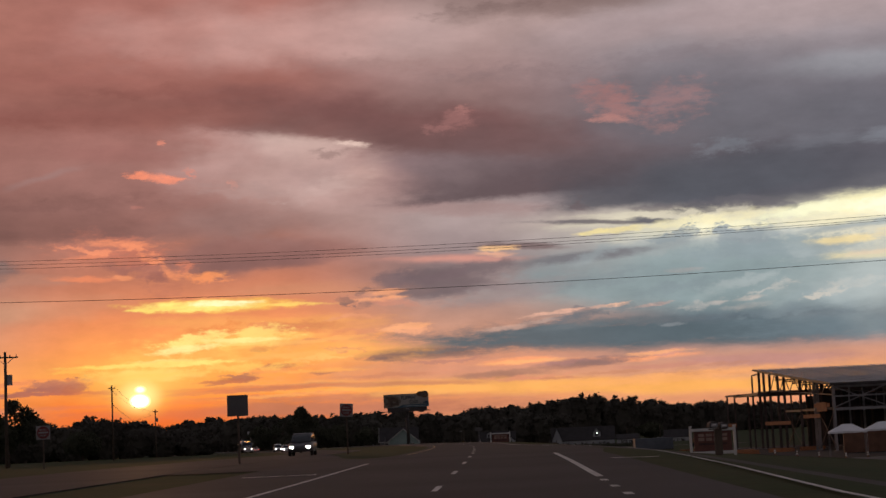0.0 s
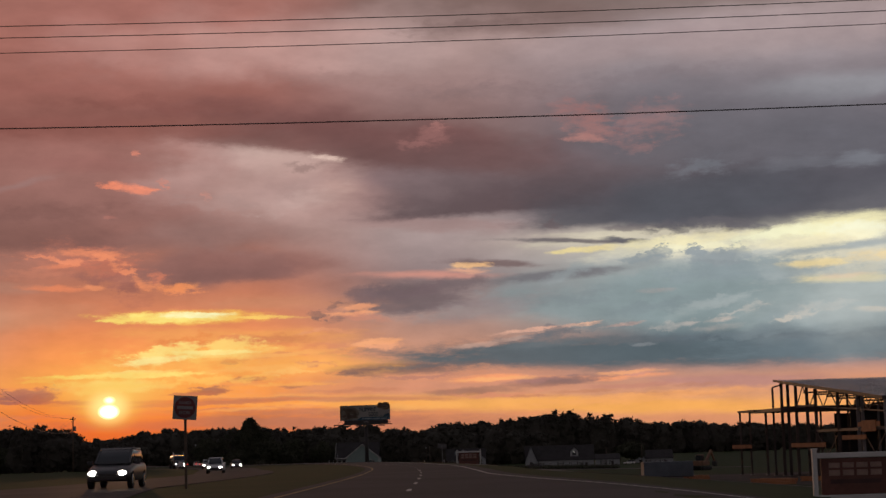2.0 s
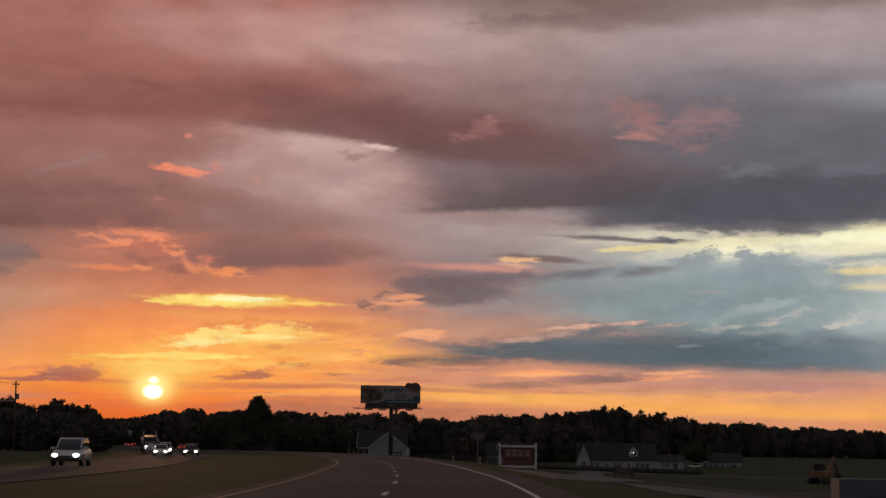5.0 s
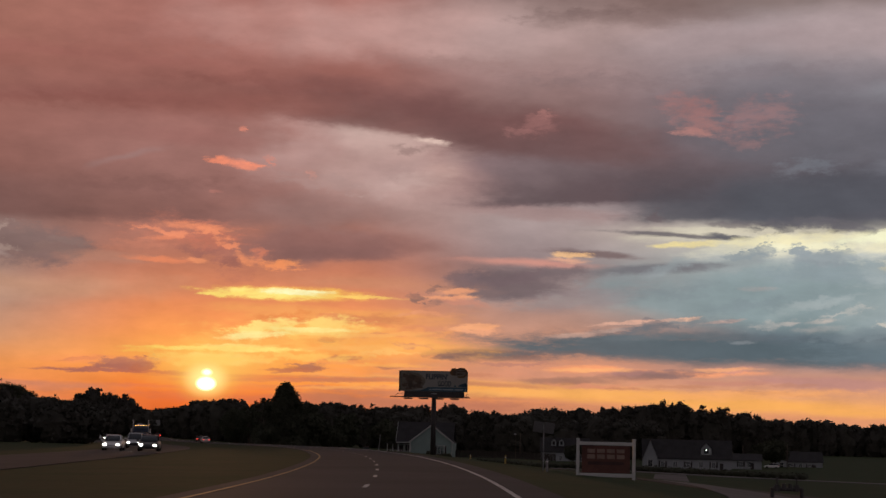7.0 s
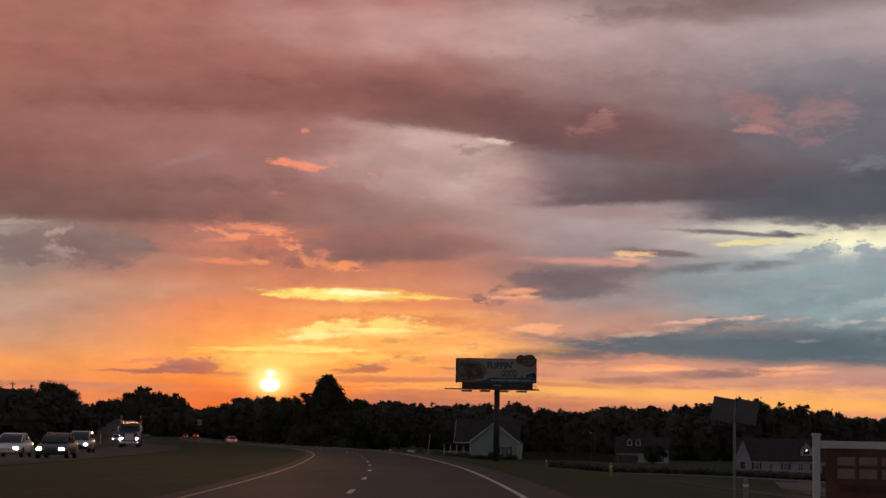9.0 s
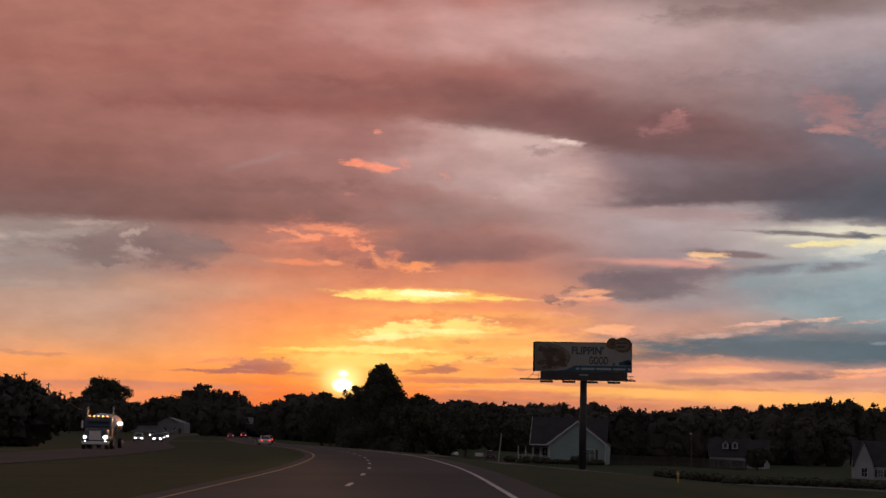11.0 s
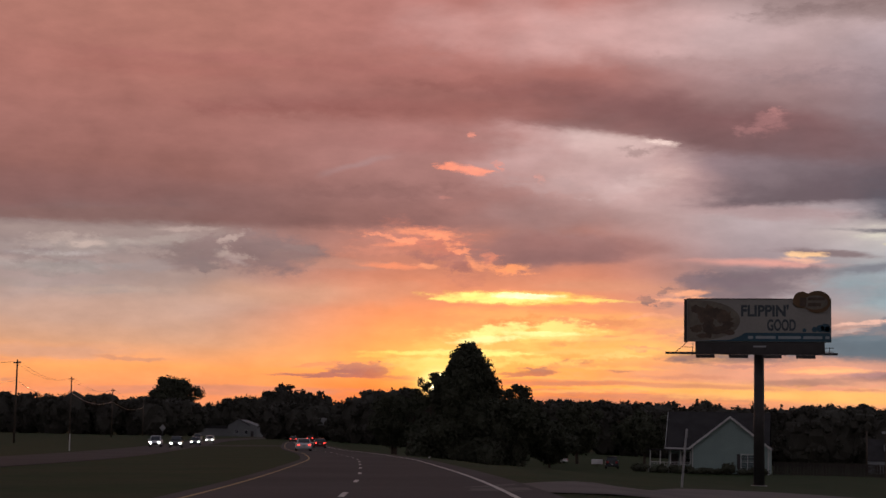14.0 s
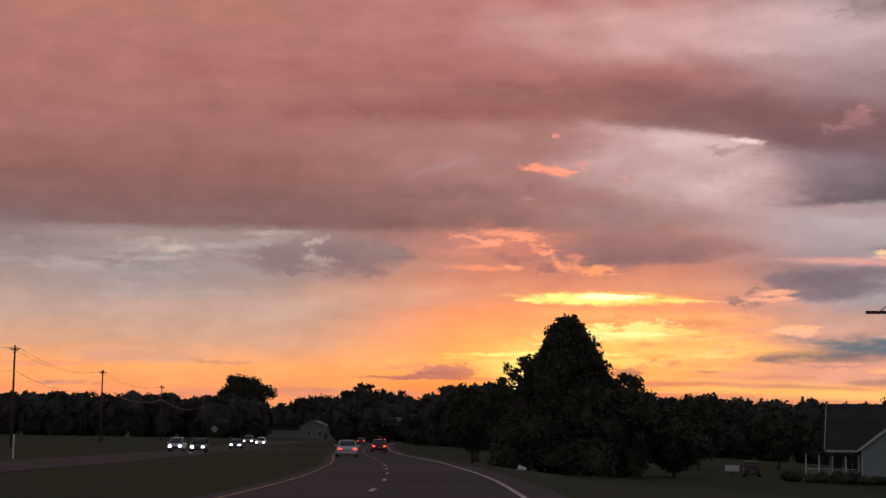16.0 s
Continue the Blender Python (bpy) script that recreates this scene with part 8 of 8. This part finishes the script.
def car(x, y, turn, kind, colour, label, lights="on"):
    """A car; its own +y is forward. kind: sedan, suv or pickup."""
    z0 = float(land(x, y)) + 0.024
    ob = thing("car", x, y, z0, turn, label, "car")
    P = paint(*colour)
    L, W, H = {"sedan": (4.75, 0.91, 1.46), "suv": (4.7, 0.94, 1.72), "pickup": (5.6, 0.98, 1.85)}[kind]
    f, b = L / 2, -L / 2
    belt = H * (0.62 if kind == "sedan" else 0.6)
    hood = belt - 0.05
    low = 0.22 if kind == "sedan" else 0.3
    tail = belt + (0.05 if kind == "sedan" else 0.03)
    bm = bmesh.new()
    loft(bm, [(b, W * 0.86, low + 0.16, tail - 0.18, 0.14), (b + 0.12, W * 0.95, low + 0.04, tail - 0.03, 0.16), (b + 0.7, W, low, tail, 0.16), (0.0, W, low, belt, 0.14),
              (f - 1.5, W, low, belt - 0.01, 0.15), (f - 0.75, W * 0.98, low, hood - 0.07, 0.18), (f - 0.18, W * 0.93, low + 0.04, hood - 0.2, 0.2), (f, W * 0.82, low + 0.14, hood - 0.32, 0.14)])
    body = part("body", bm, P, ob, colour[0].replace("_", " ") + " painted body", True)
    # glasshouse and roof
    if kind == "sedan":
        g = [(b + 0.55, W * 0.80, belt - 0.02, belt + 0.06, 0.04), (b + 1.35, W * 0.72, belt - 0.02, H - 0.05, 0.12), (-0.1, W * 0.71, belt - 0.02, H - 0.02, 0.12), (f - 2.15, W * 0.70, belt - 0.02, H - 0.09, 0.12), (f - 1.3, W * 0.78, belt - 0.03, belt + 0.05, 0.04)]
        roof = [(b + 1.3, W * 0.66, H - 0.09, H - 0.03, 0.03), (-0.2, W * 0.69, H - 0.05, H, 0.03), (f - 2.2, W * 0.64, H - 0.12, H - 0.06, 0.03)]
    elif kind == "suv":
        g = [(b + 0.15, W * 0.84, belt - 0.02, belt + 0.1, 0.05), (b + 0.45, W * 0.78, belt - 0.02, H - 0.06, 0.12), (0.0, W * 0.78, belt - 0.02, H - 0.03, 0.12), (f - 2.1, W * 0.75, belt - 0.02, H - 0.1, 0.12), (f - 1.35, W * 0.82, belt - 0.03, belt + 0.06, 0.05)]
        roof = [(b + 0.35, W * 0.74, H - 0.1, H - 0.02, 0.04), (0.0, W * 0.76, H - 0.06, H, 0.04), (f - 2.15, W * 0.70, H - 0.13, H - 0.07, 0.03)]
    else:
        g = [(-0.75, W * 0.82, belt - 0.02, belt + 0.1, 0.05), (-0.6, W * 0.77, belt - 0.02, H - 0.06, 0.12), (0.4, W * 0.77, belt - 0.02, H - 0.03, 0.12), (f - 2.3, W * 0.74, belt - 0.02, H - 0.1, 0.12), (f - 1.6, W * 0.8, belt - 0.03, belt + 0.06, 0.05)]
        roof = [(-0.66, W * 0.73, H - 0.1, H - 0.02, 0.04), (0.3, W * 0.75, H - 0.06, H, 0.04), (f - 2.35, W * 0.70, H - 0.13, H - 0.07, 0.03)]
    part("glasshouse", loft(bmesh.new(), g), GLASS, ob, "dark tinted windows", True)
    part("roof", loft(bmesh.new(), roof), P, ob)
    for s in (-1, 1):
        for (ya, za), (yb, zb) in (((g[-1][0], belt + 0.03), (g[-2][0], H - 0.12)), ((g[0][0], belt + 0.05), (g[1][0], H - 0.08)), ((-0.15, belt), (-0.1, H - 0.08))):
            part("pillar", beam(bmesh.new(), (s * W * 0.785, ya, za), (s * W * 0.715, yb, zb), 0.07, 0.06), P, ob)
        part("mirror", boxes((s * W * 0.98 - 0.02, s * W * 0.98 + s * 0.2 + 0.02, f - 1.75, f - 1.6, belt - 0.02, belt + 0.13), bevel=0.03) if s > 0 else boxes((-W * 0.98 - 0.2, -W * 0.98 + 0.02, f - 1.75, f - 1.6, belt - 0.02, belt + 0.13), bevel=0.03), P, ob)
        for yy in (b + 0.95, f - 0.95):
            r = 0.33 if kind == "sedan" else 0.37
            wh = part("wheel", tube(bmesh.new(), (s * (W - 0.2), yy, r), (s * (W + 0.0), yy, r), r, r, 22), RUBBER, ob, "black tyre on a metal rim")
            part("rim", tube(bmesh.new(), (s * (W - 0.02), yy, r), (s * (W + 0.012), yy, r), r * 0.62, r * 0.58, 14), CHROME, wh)
        # lamps
        hz = hood - 0.34
        bm = bmesh.new()
        bmesh.ops.create_uvsphere(bm, u_segments=14, v_segments=8, radius=1, matrix=Matrix.Translation((s * W * 0.66, f - 0.1, hz)) @ Matrix.Diagonal((0.19, 0.14, 0.13, 1)))
        part("headlight", bm, HEADLIGHT if lights == "head" else GLASS, ob, "round lit headlight" if lights == "head" else "clear headlight")
        tz = tail - 0.32
        part("taillight", boxes((min(s * W * 0.5, s * W * 0.86), max(s * W * 0.5, s * W * 0.86), b - 0.02, b + 0.14, tz, tz + (0.16 if kind == "sedan" else 0.3)), bevel=0.03), TAILLIGHT if lights == "tail" else SIGN_RED, ob, "glowing red tail lamp" if lights == "tail" else "red tail lamp")
    if lights == "tail" and kind == "sedan":
        part("brake_light", boxes((-0.25, 0.25, b + 0.62, b + 0.7, tail + 0.03, tail + 0.07)), SIGN_RED, ob)
    part("rear_bumper", boxes((-W * 0.9, W * 0.9, b - 0.06, b + 0.1, low + 0.06, low + 0.3), bevel=0.05), P, ob)
    part("front_bumper", boxes((-W * 0.86, W * 0.86, f - 0.12, f + 0.05, low + 0.04, low + 0.26), bevel=0.05), STEEL_DARK if kind != "sedan" else P, ob)
    part("grille", boxes((-W * 0.42, W * 0.42, f - 0.03, f + 0.03, hood - 0.5, hood - 0.34), bevel=0.015), STEEL_DARK, ob)
    part("number_plate", boxes((-0.16, 0.16, b - 0.085, b - 0.065, low + 0.32, low + 0.46)), PLATE, ob)
    part("plate_bar", boxes((-0.11, 0.11, b - 0.095, b - 0.088, low + 0.36, low + 0.42)), INK, ob)
    if kind == "pickup":
        parts("bed_wall", ((-W, -W + 0.08, b + 0.1, -0.8, belt - 0.02, belt + 0.12), (W - 0.08, W, b + 0.1, -0.8, belt - 0.02, belt + 0.12), (-W, W, b + 0.02, b + 0.09, belt - 0.02, belt + 0.12)), P, ob)
    return ob


def heading(y, back=False):
    """The turn of a car that follows the road at y."""
    s = float(lane_x(y + 2) - lane_x(y - 2)) / 4
    a = math.degrees(math.atan(-s))
    return a + (180 if back else 0)


def lane_car(d, y, kind, colour, label, back, lights):
    px, py = along(d + (oncoming_edge(y) + 13.8 if d < -10 else 0), y)
    return car(float(px), float(py), heading(y, back), kind, colour, label, lights)


SILVER = ("silver", (0.52, 0.53, 0.54))
WHITE = ("white", (0.72, 0.72, 0.70))
DARK = ("dark_grey", (0.045, 0.046, 0.05))
RED = ("dark_red", (0.10, 0.018, 0.018))
BLUE = ("dark_blue", (0.03, 0.045, 0.075))
TAN = ("tan", (0.22, 0.19, 0.15))
# ahead, going the same way
lane_car(-3.7, 585, "sedan", SILVER, "silver sedan driving ahead with its tail lamps lit", False, "tail")
lane_car(0.0, 632, "sedan", RED, "dark red sedan driving ahead with lit tail lamps", False, "tail")
lane_car(-3.7, 790, "sedan", DARK, "dark car far ahead with lit tail lamps", False, "tail")
lane_car(0.0, 812, "suv", RED, "dark red car far ahead with lit tail lamps", False, "tail")
# coming the other way
lane_car(-15.9, 132, "suv", DARK, "dark sport utility car coming on with headlights lit", True, "head")
lane_car(-19.7, 249, "suv", SILVER, "silver car coming on with headlights lit", True, "head")
lane_car(-15.9, 353, "sedan", DARK, "dark coupe coming on with dim headlights", True, "head")
lane_car(-19.7, 360, "sedan", WHITE, "white car coming on with headlights lit", True, "head")
lane_car(-19.7, 392, "suv", SILVER, "silver car coming on with headlights lit", True, "head")
lane_car(-19.7, 649, "suv", SILVER, "silver car coming on with headlights lit", True, "head")
lane_car(-15.9, 638, "suv", DARK, "dark car coming on with headlights lit", True, "head")
lane_car(-15.9, 692, "sedan", BLUE, "dark blue car coming on with headlights lit", True, "head")
lane_car(-19.7, 762, "suv", TAN, "tan car coming on with headlights lit", True, "head")
lane_car(-15.9, 743, "sedan", WHITE, "white car coming on with headlights lit", True, "head")
# parked or waiting
car(-64.0, 653, 8, "pickup", DARK, "dark pickup parked on the lawn beside the house", "off")
car(-78.5, 690, 60, "sedan", WHITE, "white car parked behind the trees", "off")
car(52.0, 760, 82, "suv", WHITE, "white car parked by the far house", "off")
car(-157.0, 866, 190, "sedan", DARK, "dark car waiting at the side road with lit headlights", "head")


def tank_truck(d, y):
    """A tractor with a polished tank trailer, coming the other way."""
    px, py = along(d + oncoming_edge(y) + 13.8, y)
    z0 = float(land(px, py)) + 0.024
    ob = thing("tank_truck", float(px), float(py), z0, heading(y, True), "dark lorry tractor with a polished tank trailer, lamps lit", "lorry")
    P = paint(*BLUE)
    part("hood", loft(bmesh.new(), [(2.0, 1.1, 0.75, 2.0, 0.2), (3.4, 1.0, 0.75, 1.9, 0.25), (4.2, 0.85, 0.8, 1.75, 0.25)]), P, ob, "", True)
    part("cab", loft(bmesh.new(), [(-0.2, 1.22, 0.8, 2.95, 0.15), (0.8, 1.22, 0.8, 3.0, 0.2), (1.7, 1.18, 0.8, 2.9, 0.2), (2.15, 1.14, 0.8, 2.1, 0.2)]), P, ob, "", True)
    part("windscreen", loft(bmesh.new(), [(1.6, 1.05, 2.05, 2.86, 0.1), (2.12, 1.05, 2.02, 2.12, 0.04), (2.2, 1.05, 2.0, 2.1, 0.03)]), GLASS, ob)
    part("grille", boxes((-0.55, 0.55, 4.18, 4.28, 0.85, 1.7), bevel=0.04), CHROME, ob, "bright metal grille")
    part("bumper", boxes((-1.2, 1.2, 4.2, 4.45, 0.42, 0.76), bevel=0.06), CHROME, ob)
    part("sun_visor", boxes((-1.1, 1.1, 1.95, 2.35, 2.82, 2.9)), STEEL_DARK, ob)
    for k in range(5):
        a = -0.8 + 0.4 * k
        part("marker_lamp", boxes((a - 0.06, a + 0.06, 1.55, 1.68, 3.0, 3.09), bevel=0.02), MARKER_LIT, ob, "small lit amber lamp")
    for s in (-1, 1):
        bm = bmesh.new()
        bmesh.ops.create_uvsphere(bm, u_segments=14, v_segments=8, radius=1, matrix=Matrix.Translation((s * 0.88, 4.1, 1.12)) @ Matrix.Diagonal((0.17, 0.14, 0.14, 1)))
        part("headlight", bm, HEADLIGHT, ob, "round lit headlight")
        part("fender", loft(bmesh.new(), [(2.4, 1.24, 0.7, 1.25, 0.2), (3.3, 1.26, 0.85, 1.4, 0.25), (4.1, 1.18, 0.7, 1.2, 0.2)]), P, ob) if s > 0 else None
        part("exhaust_stack", tube(bmesh.new(), (s * 1.18, -0.35, 1.0), (s * 1.18, -0.35, 3.9), 0.08, 0.08, 10), CHROME, ob)
        part("mirror", boxes((s * 1.42 - 0.1, s * 1.42 + 0.1, 1.6, 1.7, 1.9, 2.6), bevel=0.03), CHROME, ob)
        for yy in (3.3, -1.4, -2.7, -11.0, -12.3):
            wh = part("wheel", tube(bmesh.new(), (s * 0.86, yy, 0.5), (s * 1.2, yy, 0.5), 0.5, 0.5, 22), RUBBER, ob, "large black tyre on a metal rim")
            part("rim", tube(bmesh.new(), (s * 1.18, yy, 0.5), (s * 1.215, yy, 0.5), 0.3, 0.28, 14), CHROME, wh)
    part("chassis", boxes((-0.45, 0.45, -12.8, 3.6, 0.6, 0.95)), STEEL_DARK, ob)
    bm = tube(bmesh.new(), (0, -1.0, 2.2), (0, -12.8, 2.2), 1.12, 1.12, 30)
    tk = part("tank", bm, CHROME, ob, "polished round metal tank", True)
    for yy in (-1.0, -12.8):
        bm = bmesh.new()
        bmesh.ops.create_uvsphere(bm, u_segments=24, v_segments=10, radius=1, matrix=Matrix.Translation((0, yy, 2.2)) @ Matrix.Diagonal((1.12, 0.4, 1.12, 1)))
        part("tank_end", bm, CHROME, tk, "", True)
    for yy in (-3.5, -6.8, -10.2):
        part("tank_band", tube(bmesh.new(), (0, yy, 2.2), (0, yy - 0.1, 2.2), 1.14, 1.14, 30), STEEL_GREY, tk)
    return ob


tank_truck(-19.7, 470)
